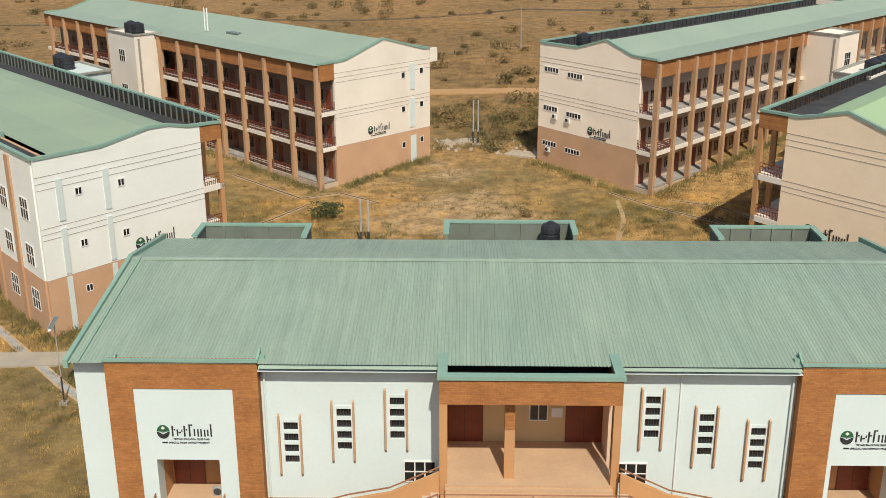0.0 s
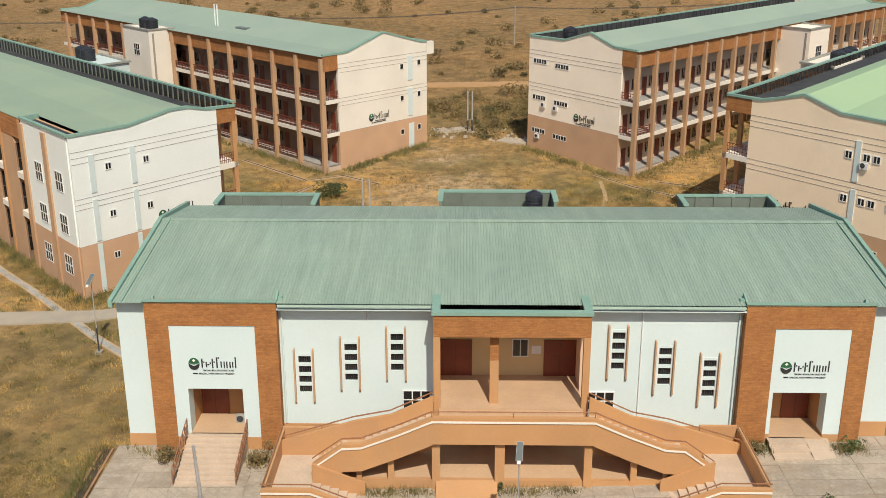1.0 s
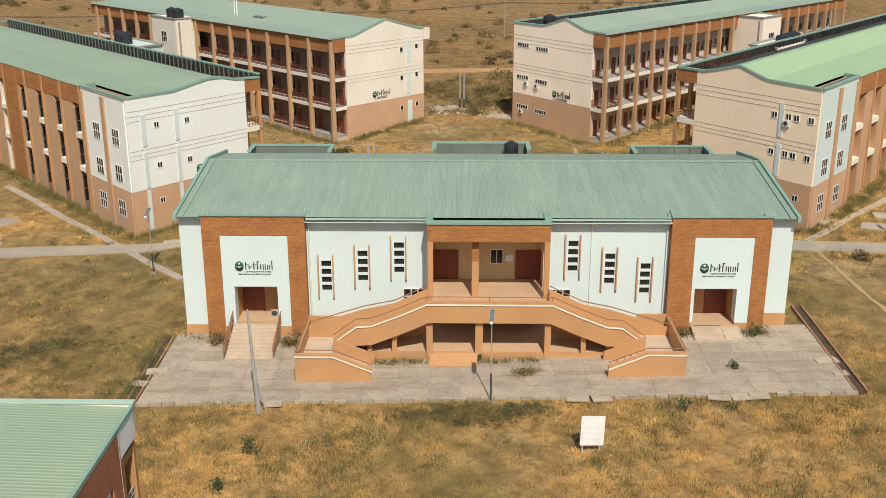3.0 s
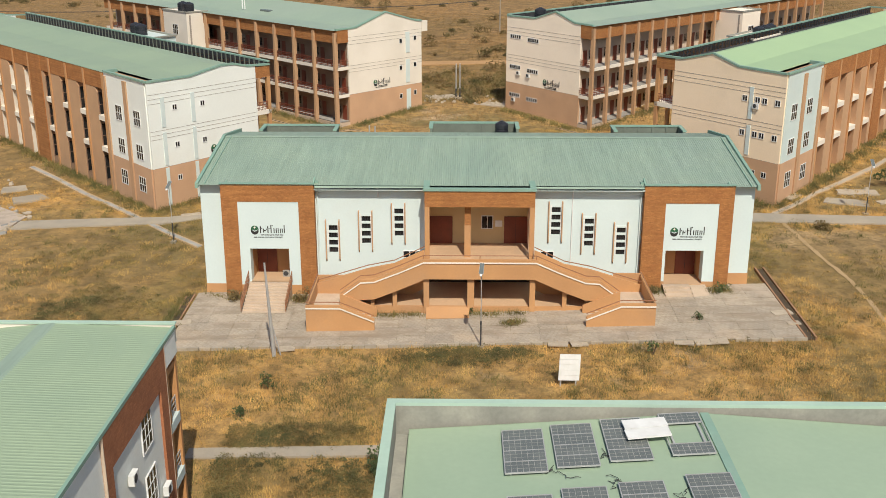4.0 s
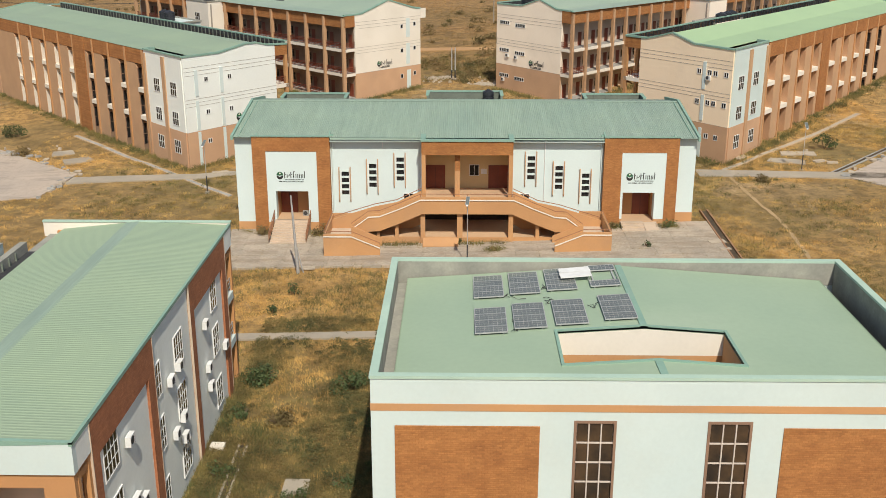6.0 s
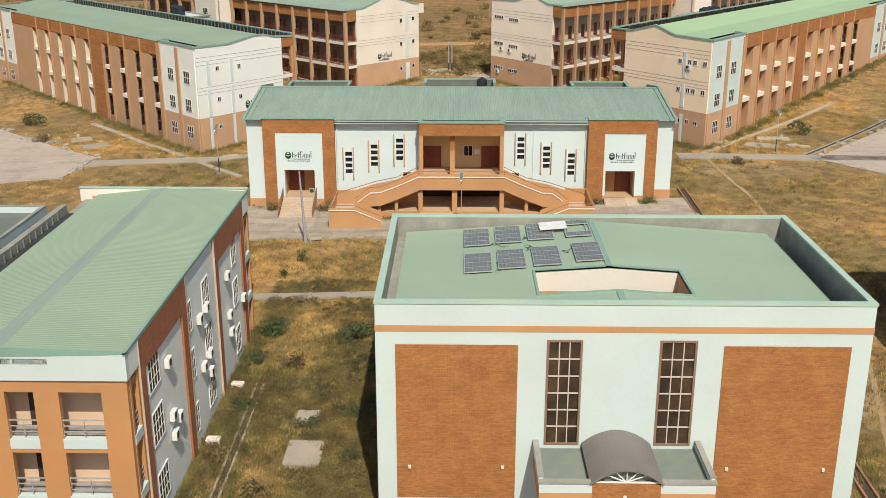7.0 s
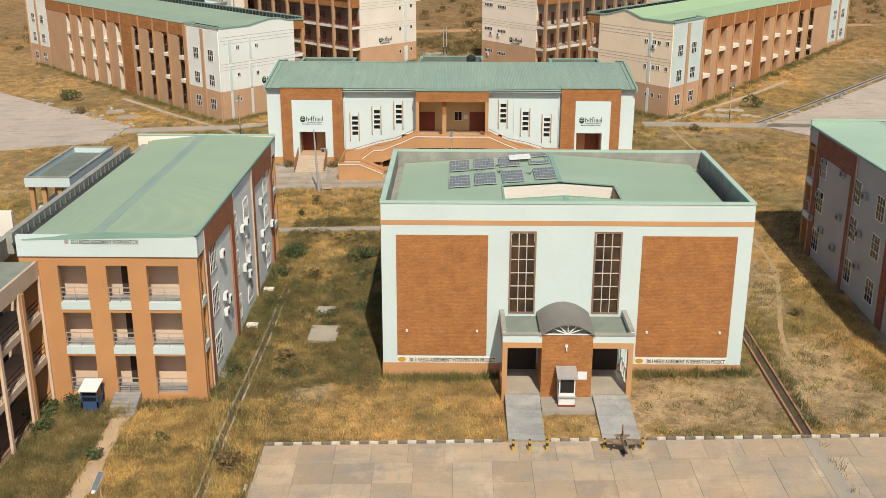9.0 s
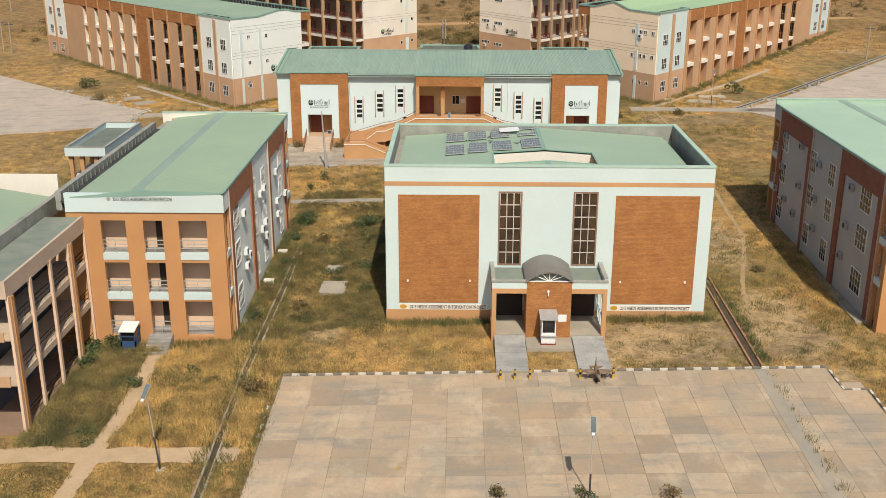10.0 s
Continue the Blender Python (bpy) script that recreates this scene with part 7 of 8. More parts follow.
for (ya, ra), (yb, rb) in zip(((-1.15, 0.04), (-0.8, 0.14), (-0.2, 0.2), (0.6, 0.2)), ((-0.8, 0.14), (-0.2, 0.2), (0.6, 0.2), (1.0, 0.12))):
    f.tube((14.7, -22.6 + ya, z + 0.6), (14.7, -22.6 + yb, z + 0.6), ra, rb, 10)
part("fuselage", f, CAMO, t)
for s in (-1, 1):
    part("wing", Shape().prism([(14.7 + s * 0.15, -22.85), (14.7 + s * 1.1, -22.5), (14.7 + s * 1.1, -22.2), (14.7 + s * 0.15, -22.1)], z + 0.55, z + 0.62, "z"), CAMO, t)
    part("store", Shape().tube((14.7 + s * 0.7, -22.8, z + 0.46), (14.7 + s * 0.7, -22.2, z + 0.46), 0.06), CAMO, t)
    part("wingtip_store", Shape().tube((14.7 + s * 1.12, -22.75, z + 0.58), (14.7 + s * 1.12, -22.05, z + 0.58), 0.04), CAMO, t)
    part("tailplane", Shape().prism([(14.7 + s * 0.12, -21.95), (14.7 + s * 0.5, -21.75), (14.7 + s * 0.5, -21.6), (14.7 + s * 0.12, -21.6)], z + 0.6, z + 0.65, "z"), CAMO, t)
part("fin", Shape().prism([(-22.2, z + 0.7), (-21.8, z + 1.35), (-21.6, z + 1.35), (-21.6, z + 0.7)], 14.66, 14.74, "x"), CAMO, t)
part("canopy", Shape().tube((14.7, -23.3, z + 0.72), (14.7, -22.7, z + 0.76), 0.08, 0.1), GLASS, t)
part("stand", Shape().tube((14.7, -22.7, z - 0.05), (14.7, -22.6, z + 0.5), 0.06, 0.05).box(14.5, 14.9, -22.9, -22.4, z - 0.08, z - 0.02), GUTTER, t)

# kiosks
t = thing("kiosk", (11.6, -16.3, 0.6), "white metal booth against the brick block", "kiosk")
z = ground_z(11, -16) + 0.25
part("base", Shape().box(11.0, 12.2, -17.0, -15.7, z, z + 0.12), DOOR, t)
part("counter", Shape().box(11.05, 12.15, -16.95, -15.7, z + 0.12, z + 1.0), WHITEMETAL, t)
part("shelf", Shape().box(11.0, 12.2, -17.1, -16.9, z + 0.72, z + 0.8), STEEL, t)
part("glazing", Shape().box(11.12, 12.08, -16.9, -15.75, z + 1.0, z + 2.1), GLASS, t)
for px in (11.05, 12.07):
    for py in (-16.95, -15.8):
        part("post", Shape().box(px, px + 0.08, py, py + 0.08, z + 1.0, z + 2.2), WHITEMETAL, t)
part("roof", Shape().prism([(-17.2, z + 2.15), (-17.2, z + 2.25), (-15.65, z + 2.45), (-15.65, z + 2.35)], 10.9, 12.3, "x"), STEEL, t, "grey sheet roof")
clear([(10.9, -17.5), (12.3, -17.5), (12.3, -15.5), (10.9, -15.5)])
t = thing("kiosk", (-21.3, -15.9, -0.4), "blue booth with a flat white roof beside the steps", "kiosk")
z = ground_z(-21, -16)
part("lower_panel", Shape().box(-21.9, -20.75, -16.6, -15.4, z, z + 0.95), BLUE, t)
part("glazing", Shape().box(-21.85, -20.8, -16.55, -15.45, z + 0.95, z + 1.75), GLASS, t)
for px in (-21.9, -20.83):
    part("post", Shape().box(px, px + 0.08, -16.6, -16.52, z, z + 1.8), BLUE, t)
    part("post", Shape().box(px, px + 0.08, -15.48, -15.4, z, z + 1.8), BLUE, t)
part("rail", Shape().box(-21.9, -20.75, -16.62, -16.56, z + 1.3, z + 1.36), BLUE, t)
part("roof", Shape().prism([(-16.8, z + 1.78), (-16.8, z + 1.85), (-15.3, z + 2.12), (-15.3, z + 2.05)], -21.98, -20.7, "x"), WHITEMETAL, t, "white sheet roof")
t = thing("front_steps", (-19.1, -16, -0.4), "grey boarded steps to the classroom block", "steps")
for i in range(6):
    za = ground_z(-19, -17) + 0.05
    part("step", Shape().box(-20.05, -18.2, -17.1 + i * 0.37, -16.75 + i * 0.37, za - 0.2, za + (i + 1) * (0.4 - za) / 6), mat_boards, t)
for bx, by in ((-13.2, -2.6), (-13.2, 5.2)):
    z = ground_z(bx, by)
    lone("inspection_box", Shape().box(bx, bx + 0.9, by, by + 0.6, z - 0.1, z + 0.4), CREAM, "small cream masonry box against the wall", "inspection box", group="wall boxes")

# solar panels on the lecture-hall roof
def roof_z(x):
    ra, rm, ze, zr = -0.37, 11.8, 12.45, 13.3
    return ze + (zr - ze) * (x - ra) / (rm - ra)


for i, (px, py) in enumerate(((3.4, -0.1), (5.4, 0.15), (7.45, 0.4), (9.85, 0.6), (3.4, -5.05), (5.4, -4.7), (7.5, -4.5), (10.0, -4.2))):
    m = pose(px, py, roof_z(px) + 0.12, 0, -4.0, 0)
    q = lambda p: m @ Vector(p)
    t = thing("solar_array", (px, py, roof_z(px)), "dark solar array with pale frame on the green roof", "solar array", "roof solar arrays")
    if i == 3:
        t["label"] = "solar array with its middle modules missing"
    for k in range(4):
        if i == 3 and k in (1, 2):
            continue
        part("module", Shape(q).box(0.04, 1.62, 0.05 + 0.83 * k, 0.83 * (k + 1) - 0.02, 0.0, 0.03), SOLAR, t)
    fr = Shape(q).box(0, 0.04, 0, 3.36, -0.02, 0.04).box(1.62, 1.66, 0, 3.36, -0.02, 0.04)
    for k in range(5):
        if i == 3 and k == 2:
            continue
        fr.box(0.04, 1.62, 0.83 * k, 0.83 * k + 0.04, -0.02, 0.04)
    part("panel_frame", fr, STEEL, t)
    cl = Shape(q)
    for k in range(4):
        if i == 3 and k in (1, 2):
            continue
        for c in range(1, 7):
            cl.box(0.04 + 1.58 * c / 7 - 0.006, 0.04 + 1.58 * c / 7 + 0.006, 0.06 + 0.83 * k, 0.83 * (k + 1) - 0.03, 0.03, 0.033)
        for c in (1, 2):
            cl.box(0.06, 1.6, 0.05 + 0.83 * k + 0.26 * c - 0.005, 0.05 + 0.83 * k + 0.26 * c + 0.005, 0.03, 0.034)
    part("cell_grid", cl, WORNMETAL, t)
    part("mounting_rail", Shape(q).box(0.2, 0.28, 0.1, 3.26, -0.12, -0.02).box(1.4, 1.48, 0.1, 3.26, -0.12, -0.02), STEEL, t)
for k in range(2):
    m = pose(8.3, 1.7 + 0.78 * k, roof_z(9) + 0.24, 0, -4, 4)
    lone("white_board", Shape(lambda p: m @ Vector(p)).box(0, 1.75, 0, 0.72, 0, 0.06), WHITEMETAL, "loose white board resting on a solar panel", "board", group="white boards")
rnd = random.Random(4)
for cx, cy in ((5.3, 0.5), (7.5, 0.9), (5.35, -3.6), (9.6, -2.2), (7.2, -1.4), (9.7, 3.4)):
    s = Shape()
    p = Vector((cx, cy, roof_z(cx) + 0.05))
    run = [p]
    for k in range(14):
        q = p + Vector((rnd.uniform(-0.22, 0.24), rnd.uniform(-0.3, 0.26), 0))
        q.z = roof_z(q.x) + 0.05 + rnd.uniform(0, 0.06)
        run.append(q)
        p = q
    s.sweep(run, 0.016)
    lone("cable", s, INK, "thin black cable trailing over the green roof", "cable", group="roof cables")


# ---- hostel details ----
def mirrored(g, w):
    return lambda p: g((w - p[0], p[1], p[2]))


def gable_set(h, g, wins, ducts, logo, k=1.2):
    t = h[0]
    for x, z, w, hh, n in wins:
        window(t, lambda p: g((p[0], p[1] - 0.03, p[2])), x, x + w, z, z + hh, n, 1, None, 0.07)
    for x, z0, z1, w in ducts:
        part("duct", Shape(g).box(x, x + w, -0.08, 0.0, z0, z1), PALEBLUE, t, "pale blue painted duct strip")
    if logo:
        emblem(t, lambda p: g((p[0], p[1] - 0.03, p[2])), logo[0], logo[1], k)


z = 2.05
gable_set(H1, H1[2], [(3.15, z + 10.3, 0.5, 0.5, 2), (6.9, z + 10.2, 0.5, 0.5, 2), (3.15, z + 6.2, 0.5, 0.5, 2), (6.9, z + 6.1, 0.5, 0.5, 2), (3.15, z + 2.5, 0.5, 0.5, 2)],
          [(1.6, z + 8.6, z + 11.8, 0.5), (5.6, z + 8.6, z + 11.8, 0.5), (1.6, z + 4.4, z + 8.0, 0.45), (5.6, z + 4.4, z + 8.0, 0.45), (1.6, z - 0.5, z + 4.1, 0.45), (5.6, z - 0.5, z + 4.1, 0.45)], (8.35, z + 5.1), 1.0)
gable_set(H2, H2[2], [(12.3, 14.1, 0.5, 0.6, 1), (15.3, 14.3, 0.5, 0.6, 1), (12.3, 10.2, 0.5, 0.6, 1), (15.3, 10.4, 0.5, 0.6, 1), (12.3, 6.0, 0.5, 0.6, 1), (15.3, 6.2, 0.5, 0.6, 1)],
          [(13.6, 12.6, 15.6, 0.8), (13.6, 8.2, 11.6, 0.8), (13.7, 3.6, 7.2, 0.9)], (7.3, 8.9), 0.88)
m3 = mirrored(H3[2], 19.4)
gable_set(H3, m3, [(2.4, 14.9, 2.3, 0.5, 5), (6.3, 14.7, 2.3, 0.5, 5), (2.4, 10.5, 2.3, 0.5, 5), (6.3, 10.3, 2.3, 0.5, 5), (2.4, 6.4, 2.3, 0.5, 5), (6.3, 6.2, 2.3, 0.5, 5)], [], (10.2, 9.35), 0.92)
m4 = mirrored(H4[2], 15.1)
gable_set(H4, m4, [(x_, z_, 0.55, 0.55, 2) for z_, xs_ in ((13.45, (9.8, 11.45, 12.35, 14.0)), (9.75, (9.8, 11.45, 12.35, 14.0)), (5.6, (10.4, 11.6, 13.1))) for x_ in xs_],
          [(10.65, 11.6, 15.0, 0.5), (10.65, 7.7, 10.9, 0.5), (10.65, 3.0, 6.8, 0.5)], (3.0, 7.9), 1.1)
for h, g, spots in ((H3, m3, ((6.6, 9.6), (4.4, 9.7), (3.4, 5.7))), (H4, m4, ((11.6, 12.8),))):
    for ax, az in spots:
        aircon(lambda p: g(p), ax, az, "white air-conditioner unit on a hostel gable", 0.24)
for h, u, v, zz in ((H2, 37.0, -1.9, 17.1), (H2, 38.9, -1.9, 17.1), (H3, 2.6, 13.0, 17.9), (H1, 35.4, 18.4, 15.9), (H1, 37.4, 18.6, 15.9)):
    q = h[1]((u, v, zz))
    tank(q[0], q[1], zz - 0.15, 0.85, 1.35)
tw = Shape(H1[3]).box(30.5, 38.6, 17.35, 21.5, 2.0, 15.75)
lt = thing("link_tower", H1[1]((34, 19.5, 2)), "white flat-roofed stair tower with grey coping", "building", "link towers")
part("wall", tw, WHITE, lt)
part("coping", Shape(H1[3]).box(30.3, 38.8, 21.3, 21.7, 15.75, 15.95).box(30.3, 30.7, 17.2, 21.3, 15.75, 15.95).box(38.4, 38.8, 17.2, 21.3, 15.75, 15.95), SCREED, lt)
lt = thing("link_tower", H4[1]((30, 19.5, 3)), "cream flat-roofed stair tower with grey coping", "building", "link towers")
part("wall", Shape(H4[3]).box(26.5, 36.5, 17.35, 21.5, 3.0, 16.1), CREAM, lt)
part("coping", Shape(H4[3]).box(26.3, 36.7, 21.3, 21.7, 16.1, 16.3).box(26.3, 26.7, 17.2, 21.3, 16.1, 16.3).box(36.3, 36.7, 17.2, 21.3, 16.1, 16.3), SCREED, lt)
for du in (31.0, 33.0, 35.0):
    q = H4[1]((du, 18.6, 16))
    tank(q[0], q[1], 16.1, 0.85, 1.1)
q = H2[1]((24.5, 6.0, 17.6))
lone("roof_hatch", Shape(H2[3]).prism([(23.6, 17.3), (23.6, 17.65), (26.2, 17.65), (26.2, 17.3)], 5.0, 6.0, "y"), SOLAR, "small dark hatch lying on the green roof", "roof hatch")
t = thing("vent_pipe", H2[1]((30, 5, 17.4)), "pair of white vent pipes on the roof", "pipe")
for du in (0.0, 0.7):
    a = H2[1]((30 + du, 4.6, 0))
    part("pipe", Shape().tube((a[0], a[1], 17.4), (a[0], a[1], 20.3), 0.09), WHITEMETAL, t)
part("gutter_box", Shape(H2[2]).box(17.05, 18.3, 0.0, 0.5, 15.4, 16.95), CREAM, H2[0], "cream gutter end box")


# rubble heaps on the bare ground between the hostels
rr = random.Random(9)
for cx, cy, n, spread in ((-2.2, 126.1, 16, 1.6), (6.2, 122.8, 14, 1.5), (-0.3, 128.4, 8, 1.5), (8.0, 121.6, 8, 1.0), (-55.0, 84.5, 8, 1.6), (45.5, 76.0, 8, 1.5)):
    for k in range(n):
        x, y, r = rr.gauss(cx, spread), rr.gauss(cy, spread), rr.uniform(0.12, 0.38)
        z = ground_z(x, y)
        ring = [(x + r * rr.uniform(0.7, 1.2) * math.cos(i * 1.047), y + r * rr.uniform(0.7, 1.2) * math.sin(i * 1.047)) for i in range(6)]
        s = Shape().add([(p[0], p[1], z - 0.1) for p in ring] + [(x + (p[0] - x) * 0.6, y + (p[1] - y) * 0.6, z + r * rr.uniform(0.4, 0.9)) for p in ring],
                        [tuple(range(6))[::-1], tuple(range(6, 12))] + [(i, (i + 1) % 6, (i + 1) % 6 + 6, i + 6) for i in range(6)])
        lone("stone", s, ROCK, "pale broken stone lying on bare ground", "stone", (x, y, z), "rubble stones")


# ---- vegetation ----
def leaf_mat(name, a, b, c, patch=0.055):
    m = bpy.data.materials.new(name)
    m.use_nodes = True
    n, l = m.node_tree.nodes, m.node_tree.links
    p = n["Principled BSDF"]
    p.inputs["Roughness"].default_value = 0.85
    geo, tx = n.new("ShaderNodeNewGeometry"), n.new("ShaderNodeTexNoise")
    tx.inputs["Scale"].default_value, tx.inputs["Detail"].default_value, tx.inputs["Roughness"].default_value = patch, 6, 0.6
    l.new(geo.outputs["Position"], tx.inputs["Vector"])
    r = n.new("ShaderNodeMapRange")
    r.inputs[1].default_value, r.inputs[2].default_value = 0.46, 0.62
    l.new(tx.outputs[0], r.inputs[0])
    m1, m2 = n.new("ShaderNodeMix"), n.new("ShaderNodeMix")
    for x in (m1, m2):
        x.data_type = "RGBA"
    m1.inputs[6].default_value, m1.inputs[7].default_value = a, b
    l.new(geo.outputs["Random Per Island"], m1.inputs[0])
    l.new(m1.outputs[2], m2.inputs[6])
    m2.inputs[7].default_value = c
    l.new(r.outputs[0], m2.inputs[0])
    t2, r2, hsv = n.new("ShaderNodeTexNoise"), n.new("ShaderNodeMapRange"), n.new("ShaderNodeHueSaturation")
    t2.inputs["Scale"].default_value, t2.inputs["Detail"].default_value, t2.inputs["Roughness"].default_value = 0.55, 5, 0.6
    l.new(geo.outputs["Position"], t2.inputs["Vector"])
    r2.inputs[1].default_value, r2.inputs[2].default_value, r2.inputs[3].default_value, r2.inputs[4].default_value = 0.38, 0.62, 0.74, 1.34
    l.new(t2.outputs[0], r2.inputs[0])
    l.new(m2.outputs[2], hsv.inputs["Color"]), l.new(r2.outputs[0], hsv.inputs["Value"])
    l.new(hsv.outputs[0], p.inputs["Base Color"])
    return m


STRAW = leaf_mat("straw_blades", (0.62, 0.38, 0.12, 1), (0.42, 0.245, 0.075, 1), (0.27, 0.20, 0.06, 1))
GREENBLADE = leaf_mat("green_blades", (0.13, 0.125, 0.04, 1), (0.25, 0.185, 0.06, 1), (0.10, 0.105, 0.035, 1), 0.2)
TUSSOCK = leaf_mat("tussock_blades", (0.72, 0.47, 0.165, 1), (0.55, 0.34, 0.11, 1), (0.42, 0.285, 0.09, 1))
DARKTHICKET = leaf_mat("dark_thicket_leaves", (0.10, 0.095, 0.032, 1), (0.27, 0.185, 0.065, 1), (0.075, 0.078, 0.028, 1), 0.3)
FARSTRAW = leaf_mat("brown_far_blades", (0.36, 0.215, 0.085, 1), (0.26, 0.16, 0.062, 1), (0.19, 0.135, 0.05, 1), 0.03)
THICKET = leaf_mat("thicket_blades", (0.14, 0.12, 0.04, 1), (0.38, 0.26, 0.095, 1), (0.105, 0.10, 0.035, 1), 0.3)
GOLDWEED = leaf_mat("golden_weed_leaves", (0.54, 0.35, 0.12, 1), (0.20, 0.145, 0.05, 1), (0.17, 0.135, 0.045, 1), 0.3)
LEAF = leaf_mat("shrub_leaves", (0.045, 0.070, 0.022, 1), (0.085, 0.11, 0.035, 1), (0.06, 0.085, 0.03, 1), 0.5)
DRYLEAF = leaf_mat("dry_shrub_leaves", (0.155, 0.11, 0.045, 1), (0.23, 0.15, 0.057, 1), (0.115, 0.095, 0.036, 1), 0.05)

boxes = [(-20.5, 26.7, 42.0, 70.0), (-1.5, 25.0, -11.6, 4.9), (7.1, 16.3, -15.6, -11.4), (-26.8, -13.4, -15.0, 16.3), (37.2, 51, -15.4, 16.1), (-45, -24.3, -29.5, -9.0), (-31.3, -27.3, -0.1, 11.3)]
for q in boxes:
    clear([(q[0], q[2]), (q[1], q[2]), (q[1], q[3]), (q[0], q[3])])
for o, U, V, W in (((-31.25, 73.0), (-0.669, 0.743), (0.61, 0.79), 17.3), ((35.2, 71.8), (0.612, 0.79), (-0.60, 0.80), 17.3), ((-15.4, 109.2), (-0.685, 0.728), (0.665, 0.747), 17.0), ((19.3, 105.2), (0.668, 0.744), (-0.60, 0.80), 17.2)):
    o, U, V = Vector(o), Vector(U).normalized() * 77, Vector(V).normalized() * W
    clear([o, o + U, o + U + V, o + V])


def open_ground(x, y):
    """True where no paving or building stands, for arrays of places."""
    ok = np.ones(len(x), bool)
    for poly in FREE:
        inside = np.zeros(len(x), bool)
        k = len(poly)
        for i in range(k):
            (x1, y1), (x2, y2) = poly[i], poly[(i + 1) % k]
            if y1 == y2:
                continue
            cross = ((y1 > y) != (y2 > y)) & (x < (x2 - x1) * (y - y1) / (y2 - y1) + x1)
            inside ^= cross
        ok &= ~inside
    return ok


def bulk(name, verts, faces, m, label, category):
    me = bpy.data.meshes.new(name)
    k = faces.shape[1]
    me.vertices.add(len(verts)), me.loops.add(faces.size), me.polygons.add(len(faces))
    me.vertices.foreach_set("co", verts.astype(np.float32).ravel())
    me.loops.foreach_set("vertex_index", faces.astype(np.int32).ravel())
    me.polygons.foreach_set("loop_start", np.arange(0, faces.size, k, dtype=np.int32))
    me.update(calc_edges=True)
    me.materials.append(m)
    return tagged(new(name, me), label, category, kind="stuff")


gzv = np.vectorize(ground_z)


def tufts(name, cx, cy, n_blade, h0, h1, spread, width, m, label, seed):
    rg = np.random.default_rng(seed)
    n = len(cx)
    cz = gzv(cx, cy)
    hs = rg.uniform(h0, h1, n)
    x = np.repeat(cx, n_blade) + rg.normal(0, spread * 0.5, n * n_blade)
    y = np.repeat(cy, n_blade) + rg.normal(0, spread * 0.5, n * n_blade)
    z = np.repeat(cz, n_blade)
    h = np.repeat(hs, n_blade) * rg.uniform(0.6, 1.1, n * n_blade)
    a = rg.uniform(0, 2 * np.pi, n * n_blade)
    w = width * rg.uniform(0.6, 1.3, n * n_blade)
    lx, ly = rg.normal(0, 0.38, n * n_blade) * h, rg.normal(0, 0.38, n * n_blade) * h
    v = np.empty((n * n_blade, 3, 3))
    v[:, 0] = np.stack([x - np.cos(a) * w, y - np.sin(a) * w, z - 0.05], 1)
    v[:, 1] = np.stack([x + np.cos(a) * w, y + np.sin(a) * w, z - 0.05], 1)
    v[:, 2] = np.stack([x + lx, y + ly, z + h], 1)
    f = np.arange(n * n_blade * 3).reshape(-1, 3)
    return bulk(name, v.reshape(-1, 3), f, m, label, "grass")


rg = np.random.default_rng(7)


def patch(x, y, s, seed):
    return np.array([noise.noise((a * s + seed, b * s, seed)) for a, b in zip(x, y)])


def scatter(n, x0, x1, y0, y1):
    x, y = rg.uniform(x0, x1, n), rg.uniform(y0, y1, n)
    k = open_ground(x, y)
    return x[k], y[k]


WORN = ((21, -16.5, 8, 4.2), (30.5, -13, 3.5, 7), (-6.5, -13.5, 1.6, 2.2), (30, 8, 3, 9), (-1, 100, 9, 7), (38, 60, 8, 4))


def worn(x, y):
    """Keeps few plants on the bare patches."""
    keep = np.ones(len(x), bool)
    for cx, cy, rx, ry in WORN:
        d = np.hypot((x - cx) / rx, (y - cy) / ry) + rg.normal(0, 0.18, len(x))
        keep &= (d > 0.95) | (rg.uniform(0, 1, len(x)) < 0.16)
    return keep


def grazed(x, y):
    """Keeps a third of the tall straw on the browner land beside the hall."""
    keep = np.ones(len(x), bool)
    for cx, cy, rx, ry in ((-42, 55, 19, 17), (-27, 32, 8, 10), (42, 52, 13, 12), (-53, 92, 13, 14)):
        d = np.hypot((x - cx) / rx, (y - cy) / ry) + rg.normal(0, 0.15, len(x))
        keep &= (d > 1.0) | (rg.uniform(0, 1, len(x)) < 0.35)
    return keep


# tall dry grass, thinner on worn ground
x, y = scatter(150000, -56, 62, -42, 106)
p = patch(x, y, 0.09, 3.0)
p2 = patch(x, y, 0.7, 6.0)
k = (p + 0.7 * p2 + rg.normal(0, 0.15, len(x)) > -0.12) & worn(x, y) & grazed(x, y)
tufts("dry_grass", x[k], y[k], 10, 0.08, 0.30, 0.42, 0.016, STRAW, "tall golden dry grass round the buildings", 1)
x, y = scatter(26000, -34, 40, -40, 40)
p = patch(x, y, 0.12, 9.0)
k = (p + rg.normal(0, 0.12, len(x)) > 0.10) & worn(x, y)
tufts("green_grass", x[k], y[k], 12, 0.10, 0.30, 0.42, 0.018, GREENBLADE, "olive green weeds among the dry grass", 2)
x, y = scatter(11000, -13.2, -1.4, -21, 20)
p = patch(x, y, 0.16, 5.0)
k = (p + rg.normal(0, 0.2, len(x)) > -0.05) & worn(x, y)
tufts("mixed_grass", x[k], y[k], 12, 0.10, 0.28, 0.45, 0.018, THICKET, "brownish green grass between the buildings", 8)
